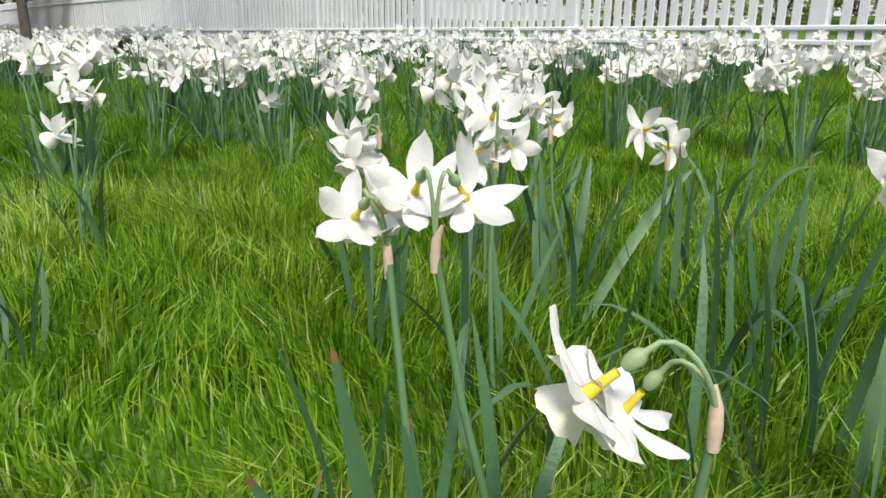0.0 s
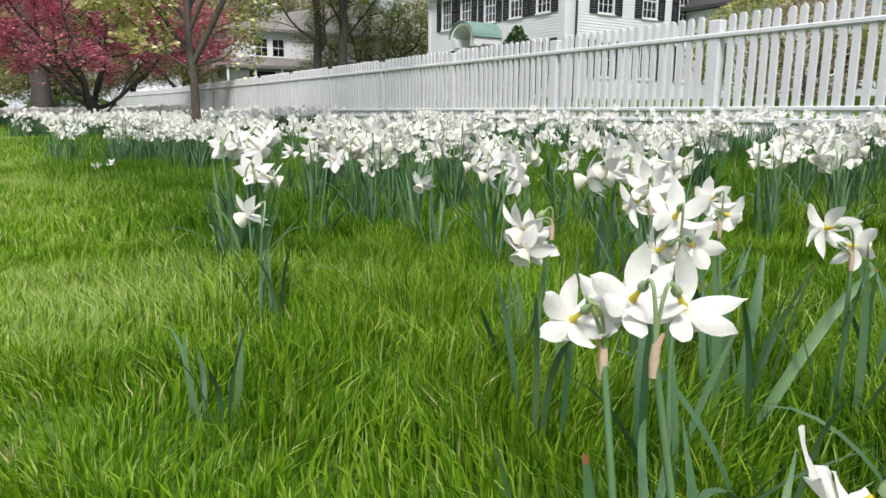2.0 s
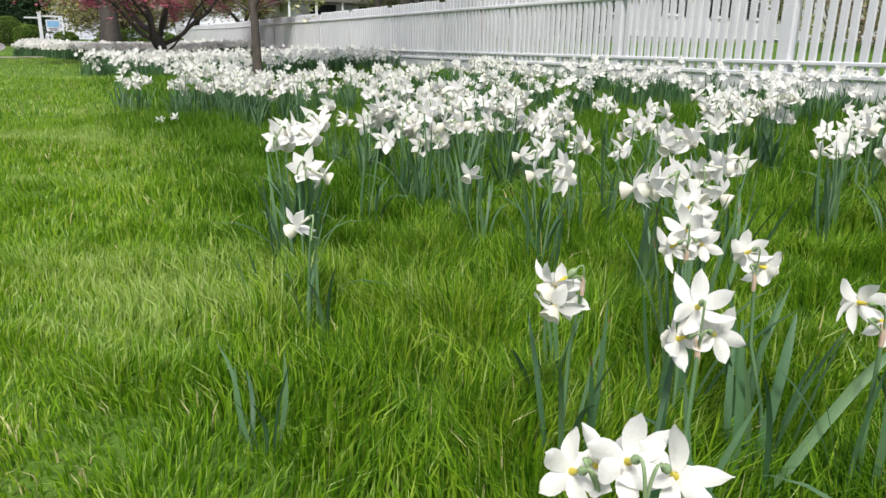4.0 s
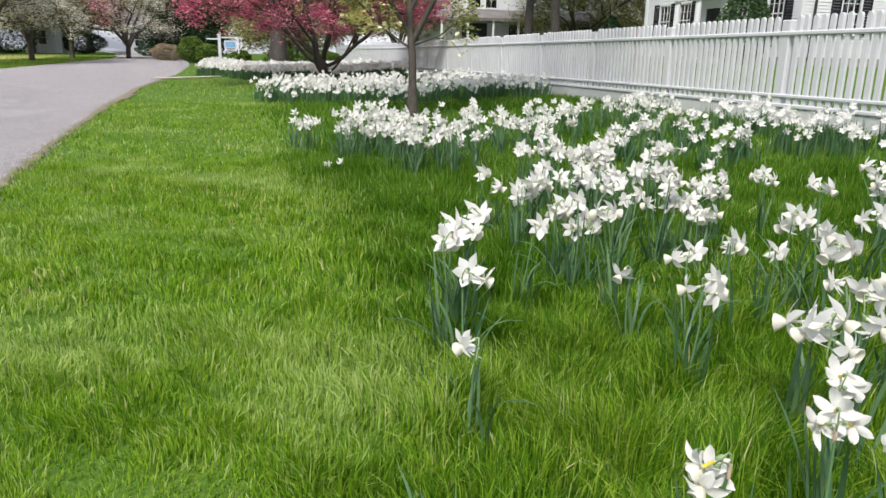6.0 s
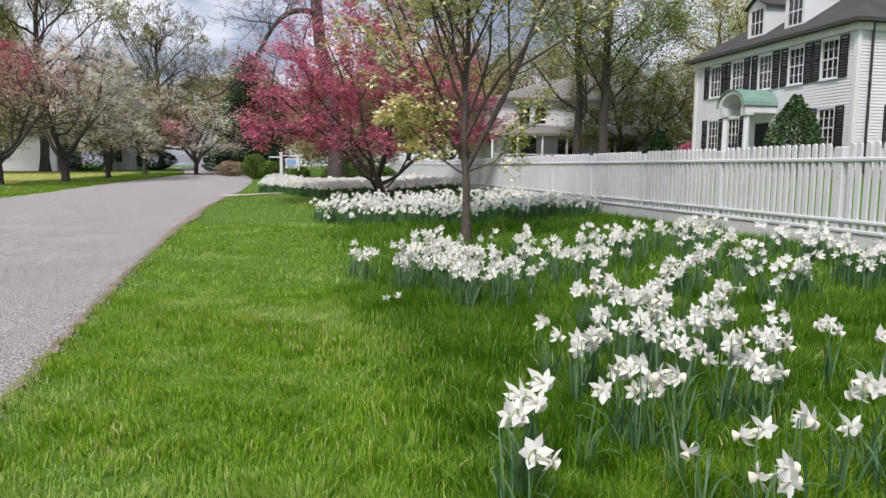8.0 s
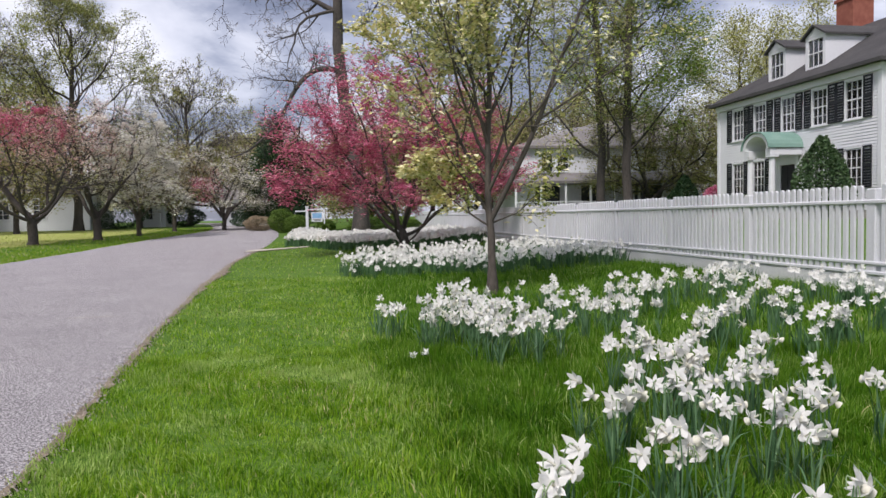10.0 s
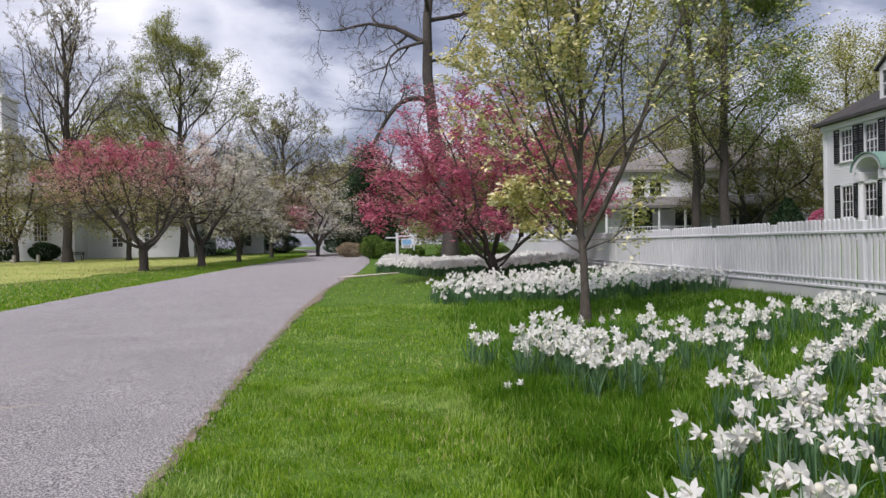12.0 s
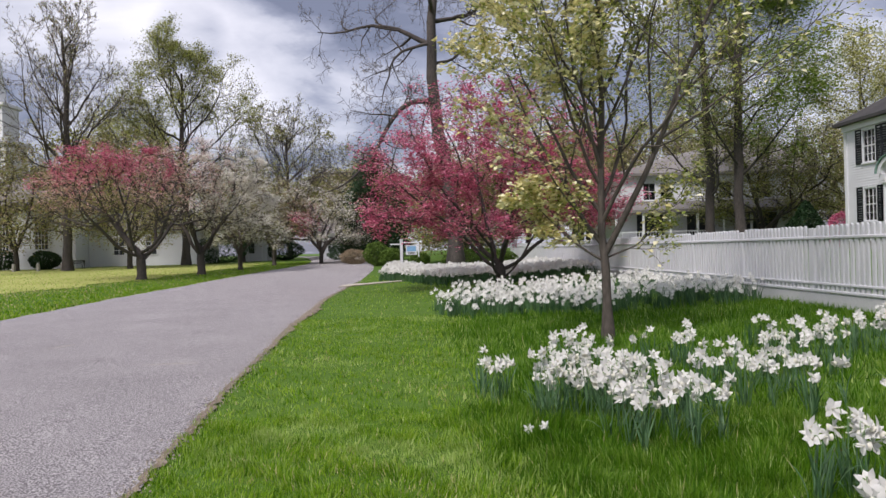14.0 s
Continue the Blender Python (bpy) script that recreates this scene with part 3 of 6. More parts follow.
for cx, cy, ln, az in ((-2.35, 7.3, 0.55, 0.5), (-2.65, 7.0, 0.4, 0.3), (-3.4, 9.6, 0.5, 0.9), (-2.0, 11.5, 0.7, 0.2), (-4.4, 13.5, 0.6, 1.2)):
    k = 8
    t = np.linspace(-0.5, 0.5, k)
    wd = 0.018 * (1 - (2 * t) ** 2) + 0.004 + 0.006 * rng.random(k)
    px, py = cx + t * ln * math.cos(az), cy + t * ln * math.sin(az)
    s01 = (px - road_left(py)) / (road_right(py) - road_left(py))
    pz = 0.0085 + 0.05 * (1 - (2 * s01 - 1) ** 2)
    V = np.concatenate([np.stack([px - wd * math.sin(az), py + wd * math.cos(az), pz], -1), np.stack([px + wd * math.sin(az), py - wd * math.cos(az), pz], -1)])
    scuffs.add(V, [[i, i + 1, k + i + 1, k + i] for i in range(k - 1)])
tagged(new("road_scuffs", scuffs.mesh("road_scuffs", M["concrete"])), "pale scrape marks on the asphalt", "scuff marks", kind="stuff")


# ---------------------------------------------------------------- trees
def colonise(seed, height, radius, trunk_h, low, count, shape, lean, layers, limbs, spread):
    """Branch nodes that grow towards points spread in the crown's volume: places, parents."""
    rng = np.random.default_rng(seed)
    A = rng.uniform(-1, 1, (count * 6, 3))
    rr = np.hypot(A[:, 0], A[:, 1])
    t = (A[:, 2] + 1) / 2
    if shape == "dome":
        edge = np.sqrt(np.clip(1 - np.clip((t - 0.25) / 0.75, -0.6, 1) ** 2, 0, 1))
    elif shape == "vase":
        edge = np.clip(0.45 + 0.75 * t, 0, 1) * np.sqrt(np.clip(1 - np.clip((t - 0.6) / 0.4, 0, 1) ** 2, 0, 1))
    elif shape == "cone":
        edge = np.clip(1.02 - t, 0.03, 1) ** 0.7
    else:
        edge = np.sqrt(np.clip(1 - (2 * t - 1) ** 2, 0, 1))
    ang = np.arctan2(A[:, 1], A[:, 0])
    edge = edge * (1 + 0.16 * np.sin(3 * ang + seed) + 0.12 * np.sin(5 * t * 3 + 2 * ang + seed * 2))
    A = A[(rr < edge) & (rng.random(len(A)) < 0.5 + 0.5 * rr / np.maximum(edge, 0.05))][:count]
    t = (A[:, 2] + 1) / 2
    z = low + t * (height - low)
    if layers:
        z = low + (np.round((z - low) / layers) + rng.normal(0, 0.13, len(z))) * layers
    A = np.stack([A[:, 0] * radius, A[:, 1] * radius, z], -1)
    A[:, 0] += lean[0] * A[:, 2] / height
    A[:, 1] += lean[1] * A[:, 2] / height
    step = (height - trunk_h) / 26
    nodes = [np.zeros(3)]
    parent = [-1]
    k = max(3, int(trunk_h / step))
    for i in range(1, k + 1):
        nodes.append(np.array([0.02 * trunk_h * math.sin(i * 1.1 + seed), 0.02 * trunk_h * math.cos(i * 1.7 + seed), trunk_h * i / k]))
        parent.append(i - 1)
    for j in range(limbs):
        a = 2 * math.pi * (j + rng.uniform(-0.25, 0.25)) / limbs + seed
        lo = k - (j % 3) * max(1, k // 6)
        tilt = radians(spread * rng.uniform(0.6, 1.25))
        p, src = nodes[lo], lo
        for i in range(7):
            d = np.array([math.cos(a) * math.sin(tilt), math.sin(a) * math.sin(tilt), math.cos(tilt)]) + rng.normal(0, 0.2, 3)
            p = p + d * step
            nodes.append(p)
            parent.append(src)
            src = len(nodes) - 1
            tilt *= 0.93
    live = np.ones(len(A), bool)
    P = np.array(nodes)
    near = np.full(len(A), 0)
    best = np.full(len(A), 1e9)
    start = k // 2

    def update(first):
        nonlocal near, best
        B = P[first:]
        d = np.linalg.norm(A[:, None, :] - B[None, :, :], axis=2)
        j = d.argmin(1)
        dj = d[np.arange(len(A)), j]
        better = dj < best
        near = np.where(better, j + first, near)
        best = np.where(better, dj, best)

    update(start)
    for it in range(70):
        live &= best > step * 1.5
        if not live.any():
            break
        idx = np.where(live)[0]
        dirs = A[idx] - P[near[idx]]
        dirs /= np.linalg.norm(dirs, axis=1)[:, None]
        S = np.zeros((len(P), 3))
        np.add.at(S, near[idx], dirs)
        src = np.unique(near[idx])
        v = S[src] + rng.normal(0, 0.25, (len(src), 3))
        v /= np.linalg.norm(v, axis=1)[:, None] + 1e-9
        new_p = P[src] + v * step
        first = len(P)
        P = np.concatenate([P, new_p])
        parent += list(src)
        update(first)
    return P, np.array(parent), step


def leaf_cards(centres, size, rng, flat=0.0):
    """Small folded leaves or bracts: a pointed rhomb of two triangles each."""
    n = len(centres)
    nrm = rng.normal(0, 1, (n, 3))
    nrm[:, 2] = np.abs(nrm[:, 2]) + flat * 3
    nrm /= np.linalg.norm(nrm, axis=1)[:, None]
    u = np.cross(nrm, rng.normal(0, 1, (n, 3)))
    u /= np.linalg.norm(u, axis=1)[:, None] + 1e-9
    v = np.cross(nrm, u)
    ln = (size * (0.6 + 0.8 * rng.random(n)))[:, None]
    wd = ln * 0.7
    V = np.stack([centres - u * ln / 2, centres + v * wd / 2 + nrm * ln * 0.12, centres + u * ln / 2, centres - v * wd / 2 + nrm * ln * 0.12], 1).reshape(-1, 3)
    T = np.array([[0, 1, 2], [0, 2, 3]])
    return V, (T[None] + 4 * np.arange(n)[:, None, None]).reshape(-1, 3)


def tree(name, x, y, height, radius, label, category="tree", seed=1, trunk_h=1.2, trunk_r=0.12, low=None, count=420, shape="round", lean=(0, 0), layers=0.0, bark="bark_grey", twig=0.0, spurs=3, limbs=5, spread=45,
         crown=(), reach=0.25, group="", sink=0.05):
    """A tree with a trunk that carries its limbs and twigs, and a crown of small leaves or blossoms about the twigs.
    crown: rows of (material, count, size, flatness, choose), where choose takes places scaled to -1..1 and 0..1 and gives a chance."""
    low = trunk_h if low is None else low
    P, par, step = colonise(seed, height, radius, trunk_h, low, count, shape, lean, layers, limbs, spread)
    rng = np.random.default_rng(seed + 100)
    n = len(P)
    kids = [[] for _ in range(n)]
    for i in range(1, n):
        kids[par[i]].append(i)
    tip = max(0.0055, trunk_r * 0.03, 0.00040 * math.hypot(x, y))
    rad = np.zeros(n)
    for i in range(n - 1, -1, -1):
        rad[i] = max(tip, sum(rad[c] ** 2.1 for c in kids[i]) ** (1 / 2.1)) if kids[i] else tip
    rad *= 1 + (trunk_r / rad[1] - 1) * np.clip((rad - tip) / (rad[1] - tip), 0, 1)
    rad *= 1 - 0.3 * np.clip((P[:, 2] - trunk_h) / (height - trunk_h), 0, 1)
    rad = np.maximum(rad, tip * 0.9)
    rad[0] *= 1.35
    ob = thing(name, pose(x, y, float(ground_z(x, y)) - sink), label, category, group)
    wood = Heap()
    done = [(0, -1)]
    while done:
        i, frm = done.pop()
        chain = [frm, i] if frm >= 0 else [i]
        while kids[i]:
            ks = sorted(kids[i], key=lambda c: -rad[c])
            done += [(c, i) for c in ks[1:]]
            i = ks[0]
            chain.append(i)
        if len(chain) < 2:
            continue
        r = rad[chain].copy()
        if frm >= 0:
            r[0] = min(r[0], r[1] * 1.25)
        pts = P[chain].copy()
        if len(pts) > 3:
            pts[1:-1] = 0.5 * pts[1:-1] + 0.25 * (pts[:-2] + pts[2:])
        V, Q = tube(pts, r, 9 if r[0] > trunk_r * 0.5 else 5 if r[0] > tip * 3 else 3)
        wood.add(V, Q)
    ends = np.array([i for i in range(n) if rad[i] < tip * 2.2 and P[i, 2] > trunk_h * 0.9])
    # fine twigs
    m = len(ends) * spurs
    b = np.repeat(P[ends], spurs, 0)
    out = b - np.array([lean[0] * 0.5, lean[1] * 0.5, (low + height) / 2 * 0.8])
    out /= np.linalg.norm(out, axis=1)[:, None] + 1e-9
    d = out * 0.6 + rng.normal(0, 0.6, (m, 3)) + np.array([0, 0, 0.3])
    d /= np.linalg.norm(d, axis=1)[:, None]
    L = step * (0.7 + 1.1 * rng.random(m))[:, None] * (1 + twig)
    mid = b + d * L * 0.5 + rng.normal(0, 0.06, (m, 3)) * L
    e = b + d * L + rng.normal(0, 0.12, (m, 3)) * L
    s = np.cross(d, rng.normal(0, 1, (m, 3)))
    s /= np.linalg.norm(s, axis=1)[:, None] + 1e-9
    s2 = np.cross(d, s)
    w = tip * 0.8
    V = np.stack([b + s * w, b - s * w * 0.5 + s2 * w * 0.87, b - s * w * 0.5 - s2 * w * 0.87, mid + s * w * 0.6, mid - s * w * 0.3 + s2 * w * 0.5, mid - s * w * 0.3 - s2 * w * 0.5, e], 1).reshape(-1, 3)
    T = np.array([[0, 1, 4], [0, 4, 3], [1, 2, 5], [1, 5, 4], [2, 0, 3], [2, 3, 5], [3, 4, 6], [4, 5, 6], [5, 3, 6]])
    wood.add(V, (T[None] + 7 * np.arange(m)[:, None, None]).reshape(-1, 3))
    part("trunk", wood.mesh("trunk", M[bark], smooth=True), None, ob)
    if crown:
        heap = Heap()
        mats = []
        base = np.concatenate([mid, e, e])
        q = np.stack([base[:, 0] / radius, base[:, 1] / radius, base[:, 2] / height], -1)
        for mat, num, size, flat, choose in crown:
            w = np.ones(len(base)) if choose is None else np.clip(choose(q[:, 0], q[:, 1], q[:, 2]), 0.0, None)
            pick = rng.choice(len(base), size=num, p=w / w.sum())
            c = base[pick] + rng.normal(0, reach, (num, 3)) * np.array([1, 1, 0.5 if layers else 0.8])
            V, T = leaf_cards(c, size, rng, flat)
            heap.add(V, T, len(mats))
            mats.append(M[mat])
        part("crown", heap.mesh("crown", mats), None, ob)
    return ob


def clumpy(seed, s=2.2):
    return lambda x, y, z: np.clip(0.75 + 0.7 * wav(x * s + z, y * s + z * 2, 3.5, seed) + 0.6 * wav(x * s, z * s * 2, 6.0, seed + 1), 0.05, None)


def grown_tree(name, x, y, label, seed, trunk, trunk_r, limbs, bark="bark_dark", kids=7, levels=3, ratio=0.46, rise=0.05, wander=0.16, tip=0.012, crown=(), reach=0.2, category="tree", sink=0.05, open_angle=42, taper=1.2, bows=()):
    """A tree built limb by limb. trunk: points of its line; limbs: rows of (place along the trunk 0..1, azimuth, rise in degrees, length, upward bend, radius).
    bows: long bowed limbs as (points, radius at both ends, shoots). Every limb forks into shorter ones, alternately to its sides; leaves or buds sit about the twigs."""
    rng = np.random.default_rng(seed)
    ob = thing(name, pose(x, y, float(ground_z(x, y)) - sink), label, category)
    wood = Heap()
    T = np.array(trunk, float)
    seg = np.concatenate([[0], np.cumsum(np.linalg.norm(np.diff(T, axis=0), axis=1))])
    u = np.linspace(0, 1, 16)
    line = np.stack([np.interp(u * seg[-1], seg, T[:, i]) for i in range(3)], -1)
    line[1:-1] = 0.25 * line[:-2] + 0.5 * line[1:-1] + 0.25 * line[2:]
    line[1:-1, :2] += rng.normal(0, trunk_r * 0.12, (14, 2))
    width = trunk_r * (1 - 0.76 * u ** taper)
    width[0] *= 1.4
    V, Q = tube(line, width, 12)
    wood.add(V, Q)
    spots = []

    def limb(p, d, length, r, level, bend):
        n = (9, 7, 5, 3)[min(level, 3)]
        pts, dirs = [p], [d]
        for i in range(n):
            d = d + rng.normal(0, wander, 3) + np.array([0, 0, bend])
            d = d / np.linalg.norm(d)
            p = p + d * length / n
            pts.append(p)
            dirs.append(d)
        k = np.linspace(0, 1, n + 1)
        rr = np.maximum(r * (1 - 0.85 * k), tip * 0.7)
        V, Q = tube(pts, rr, (7, 5, 3, 3)[min(level, 3)])
        wood.add(V, Q)
        if level >= levels - 1:
            spots.extend(pts[1:])
        if level >= levels:
            return
        count = max(3, kids - level)
        turn = rng.random() * 6.28
        for j in range(count):
            f = 0.22 + 0.76 * (j + rng.uniform(-0.3, 0.3)) / (count - 1) if count > 1 else 0.6
            i = int(min(max(f, 0.15), 0.99) * n)
            q = pts[i] + (pts[i + 1] - pts[i]) * rng.random()
            a = dirs[i]
            side = np.cross(a, np.array([math.cos(turn), math.sin(turn), 0.35]))
            side = side / (np.linalg.norm(side) + 1e-9)
            turn += 2.4
            op = radians(open_angle) * rng.uniform(0.7, 1.35)
            limb(q, a * math.cos(op) + side * math.sin(op), length * ratio * rng.uniform(0.75, 1.3) * (1.25 - 0.55 * f), max(tip, rr[i] * 0.55), level + 1, rise)

    for f, az, up, length, bend, r in limbs:
        p = np.array([np.interp(f, u, line[:, i]) for i in range(3)])
        d = np.array([math.sin(radians(az)) * math.cos(radians(up)), math.cos(radians(az)) * math.cos(radians(up)), math.sin(radians(up))])
        limb(p, d, length, r, 0, bend)
    for pts, r0, r1, shoots in bows:
        pts = np.array(pts, float)
        k = np.linspace(0, len(pts) - 1, 22)
        bow = np.stack([np.interp(k, np.arange(len(pts)), pts[:, i]) for i in range(3)], -1)
        for _ in range(3):
            bow[1:-1] = 0.25 * bow[:-2] + 0.5 * bow[1:-1] + 0.25 * bow[2:]
        rr = np.linspace(r0, r1, 22)
        V, Q = tube(bow, rr, 7)
        wood.add(V, Q)
        for i in np.linspace(5, 21, shoots).astype(int):
            a = bow[min(i + 1, 21)] - bow[min(i, 20)]
            a = a / np.linalg.norm(a) * 0.5 + np.array([0.0, 0.0, rng.uniform(0.1, 0.8)]) + rng.normal(0, 0.35, 3)
            limb(bow[i], a / np.linalg.norm(a), rng.uniform(2.2, 4.0), max(tip, rr[i] * 0.45), 1, 0.06)
    part("trunk", wood.mesh("trunk", M[bark], smooth=True), None, ob)
    if crown:
        base = np.array(spots)
        lo, hi = base.min(0), base.max(0)
        q = (base - lo) / (hi - lo)
        heap, mats = Heap(), []
        for mat, num, size, flat, choose in crown:
            w = np.ones(len(base)) if choose is None else np.clip(choose(2 * q[:, 0] - 1, 2 * q[:, 1] - 1, q[:, 2]), 0.0, None)
            pick = rng.choice(len(base), size=num, p=w / w.sum())
            V, T = leaf_cards(base[pick] + rng.normal(0, reach, (num, 3)) * np.array([1, 1, 0.6]), size, rng, flat)
            heap.add(V, T, len(mats))
            mats.append(M[mat])
        part("crown", heap.mesh("crown", mats), None, ob)
    return ob


def ring_of_limbs(seed, count, f0, f1, up0, up1, l0, l1, bend, r0, r1):
    """Limbs set round a trunk from f0 to f1 of its height, steeper and shorter towards the top."""
    rng = np.random.default_rng(seed)
    rows = []
    for i in range(count):
        k = i / (count - 1)
        rows.append((f0 + (f1 - f0) * k, 137.5 * i + rng.uniform(-25, 25) + seed * 40, up0 + (up1 - up0) * k + rng.uniform(-8, 8), (l0 + (l1 - l0) * k) * rng.uniform(0.85, 1.15), bend, r0 + (r1 - r0) * k))
    return rows


# the young dogwood in the near drift, opening cream-yellow
grown_tree("dogwood_tree", 4.1, 12.95, "young dogwood with cream-yellow blossom among the daffodils", 4, ((0, 0, 0), (0.02, 0, 0.6), (-0.06, 0, 1.3), (-0.03, 0.05, 2.4), (0.02, 0.05, 4.2), (-0.05, 0, 6.6), (0, 0, 8.2)), 0.088,
           [(0.16, 86, 68, 6.2, 0.03, 0.055), (0.15, 268, 22, 1.6, 0.12, 0.022), (0.155, 80, 14, 1.6, 0.10, 0.018), (0.18, 262, 52, 3.6, 0.07, 0.038), (0.20, 20, 56, 4.0, 0.06, 0.036), (0.22, 150, 56, 4.0, 0.06, 0.036), (0.24, 285, 54, 3.6, 0.07, 0.034), (0.26, 75, 52, 3.4, 0.07, 0.034), (0.29, 255, 54, 3.4, 0.07, 0.032),
            (0.32, 235, 56, 3.6, 0.06, 0.030), (0.35, 320, 56, 3.5, 0.06, 0.028), (0.38, 100, 55, 3.2, 0.06, 0.028), (0.42, 265, 54, 3.0, 0.06, 0.026), (0.46, 60, 56, 2.9, 0.05, 0.025), (0.50, 190, 56, 2.9, 0.05, 0.024), (0.54, 300, 55, 2.8, 0.05, 0.022), (0.58, 90, 55, 2.7, 0.05, 0.021), (0.63, 250, 55, 2.6, 0.04, 0.020),
            (0.68, 10, 56, 2.4, 0.04, 0.018), (0.73, 130, 56, 2.2, 0.04, 0.017), (0.78, 270, 56, 2.0, 0.03, 0.015), (0.84, 60, 58, 1.8, 0.03, 0.014), (0.90, 200, 60, 1.5, 0.02, 0.012)],
           bark="bark_grey", kids=8, levels=2, ratio=0.40, rise=0.09, wander=0.10, tip=0.0055, reach=0.07, open_angle=40, taper=0.55,
           crown=(("bloom_yellow", 14000, 0.098, 0.5, lambda x, y, z: clumpy(3.0, 2.6)(x, y, z) * (0.3 + 1.2 * (x < -0.1) + 0.5 * (x > 0.45)) * np.clip(1.25 - 0.7 * z, 0.1, 2)), ("leaf_spring", 26000, 0.060, 0.3, lambda x, y, z: 0.5 + z)))
# the pink dogwood behind it
tree("pink_dogwood_tree", 4.35, 29.0, 7.9, 4.8, "pink dogwood in full blossom in a daffodil drift", seed=9, trunk_h=1.0, trunk_r=0.20, low=2.0, count=1300, shape="dome", limbs=8, spread=58, bark="bark_dark", reach=0.13, lean=(-1.0, 0), layers=0.5,
     crown=(("bloom_pink", 44000, 0.105, 0.9, lambda x, y, z: clumpy(1.0, 3.4)(x, y, z) ** 1.4 * np.clip(2.0 - 1.5 * z - 0.8 * np.abs(x), 0.05, 1)), ("bloom_rose", 4000, 0.09, 0.7, lambda x, y, z: clumpy(6.0, 3.0)(x, y, z) * (1.1 - z)), ("leaf_russet", 4500, 0.08, 0.3, None)))
# the great bare tree beyond, one low limb reaching out over the road
grown_tree("bare_tree", 3.7, 50.0, "tall bare old tree with dark crooked limbs", 13, ((0, 0, 0), (-0.2, 0, 4), (-0.9, 0, 9), (-1.35, 0, 13), (-1.2, 0, 18), (-0.8, 0.3, 24), (-1.2, 0, 28)), 0.52,
           [(0.50, 75, -6, 5.5, 0.10, 0.12), (0.55, 250, -12, 6.5, 0.06, 0.13), (0.545, 285, 18, 8.5, 0.015, 0.20), (0.60, 70, 10, 7.0, 0.06, 0.17), (0.62, 200, 22, 7.5, 0.05, 0.16), (0.66, 300, 30, 8.0, 0.02, 0.17), (0.70, 110, 28, 7.0, 0.04, 0.15), (0.74, 20, 30, 7.0, 0.04, 0.15),
            (0.78, 255, 34, 7.0, 0.03, 0.14), (0.84, 90, 42, 6.0, 0.03, 0.12), (0.90, 310, 45, 5.0, 0.03, 0.10), (0.95, 180, 55, 4.5, 0.03, 0.09)],
           kids=8, levels=3, ratio=0.44, rise=0.03, wander=0.20, tip=0.014, reach=0.1, open_angle=48, crown=(("leaf_russet", 2500, 0.08, 0.0, None),),
           bows=((((-1.3, 0, 11.3), (-2.0, -0.2, 11.5), (-3.2, -0.5, 11.2), (-4.2, -0.7, 10.0), (-5.0, -0.8, 8.3), (-5.9, -1.0, 7.0), (-7.4, -1.2, 5.6), (-8.6, -1.3, 5.3)), 0.22, 0.03, 11),))
# fresh green maples behind the fence
grown_tree("maple_tree", 19.75, 42.0, "tall maple in fresh green spring leaf", 21, ((0, 0, 0), (-0.1, 0, 5), (0.1, 0, 11), (0, 0, 17), (0, 0, 23)), 0.29, ring_of_limbs(21, 26, 0.18, 0.95, 26, 58, 5.8, 3.0, 0.05, 0.085, 0.04),
           kids=7, levels=2, ratio=0.44, rise=0.03, wander=0.12, tip=0.014, reach=0.38, crown=(("leaf_fresh", 58000, 0.14, 0.7, lambda x, y, z: (0.5 + clumpy(2.0, 3.0)(x, y, z)) * (0.22 + (x > 0.0))), ("leaf_olive", 16000, 0.12, 0.5, clumpy(4.0))))
grown_tree("maple_tree", 18.55, 43.5, "maple with thin olive-brown spring leaf", 22, ((0, 0, 0), (0.1, 0, 5), (-0.2, 0, 11), (-0.5, 0, 17), (-0.4, 0, 22)), 0.27, ring_of_limbs(22, 24, 0.14, 0.95, 32, 60, 5.6, 2.8, 0.05, 0.09, 0.04),
           kids=7, levels=2, ratio=0.44, rise=0.04, wander=0.13, tip=0.014, reach=0.38, crown=(("leaf_olive", 34000, 0.11, 0.4, lambda x, y, z: 0.5 + clumpy(5.0)(x, y, z)), ("leaf_russet", 9000, 0.11, 0.3, None)))
far_shade = tree("shade_tree", 23.5, 47.0, 8.5, 4.8, "low spreading tree with thin olive leaf behind the fence", seed=23, trunk_h=1.3, trunk_r=0.2, low=1.6, count=420, shape="dome", bark="bark_dark", reach=0.3, crown=(("leaf_olive", 20000, 0.12, 0.4, lambda x, y, z: 0.4 + clumpy(7.0)(x, y, z)), ("leaf_russet", 8000, 0.11, 0.3, None)))
tree("pale_maple_tree", 43.0, 62.0, 20.0, 7.5, "pale yellow-green maple behind the white house", seed=24, trunk_h=4, trunk_r=0.35, low=4, count=380, shape="round", bark="bark_dark", reach=0.6, crown=(("leaf_pale", 45000, 0.17, 0.3, lambda x, y, z: 0.6 + clumpy(9.0, 2.6)(x, y, z)),))
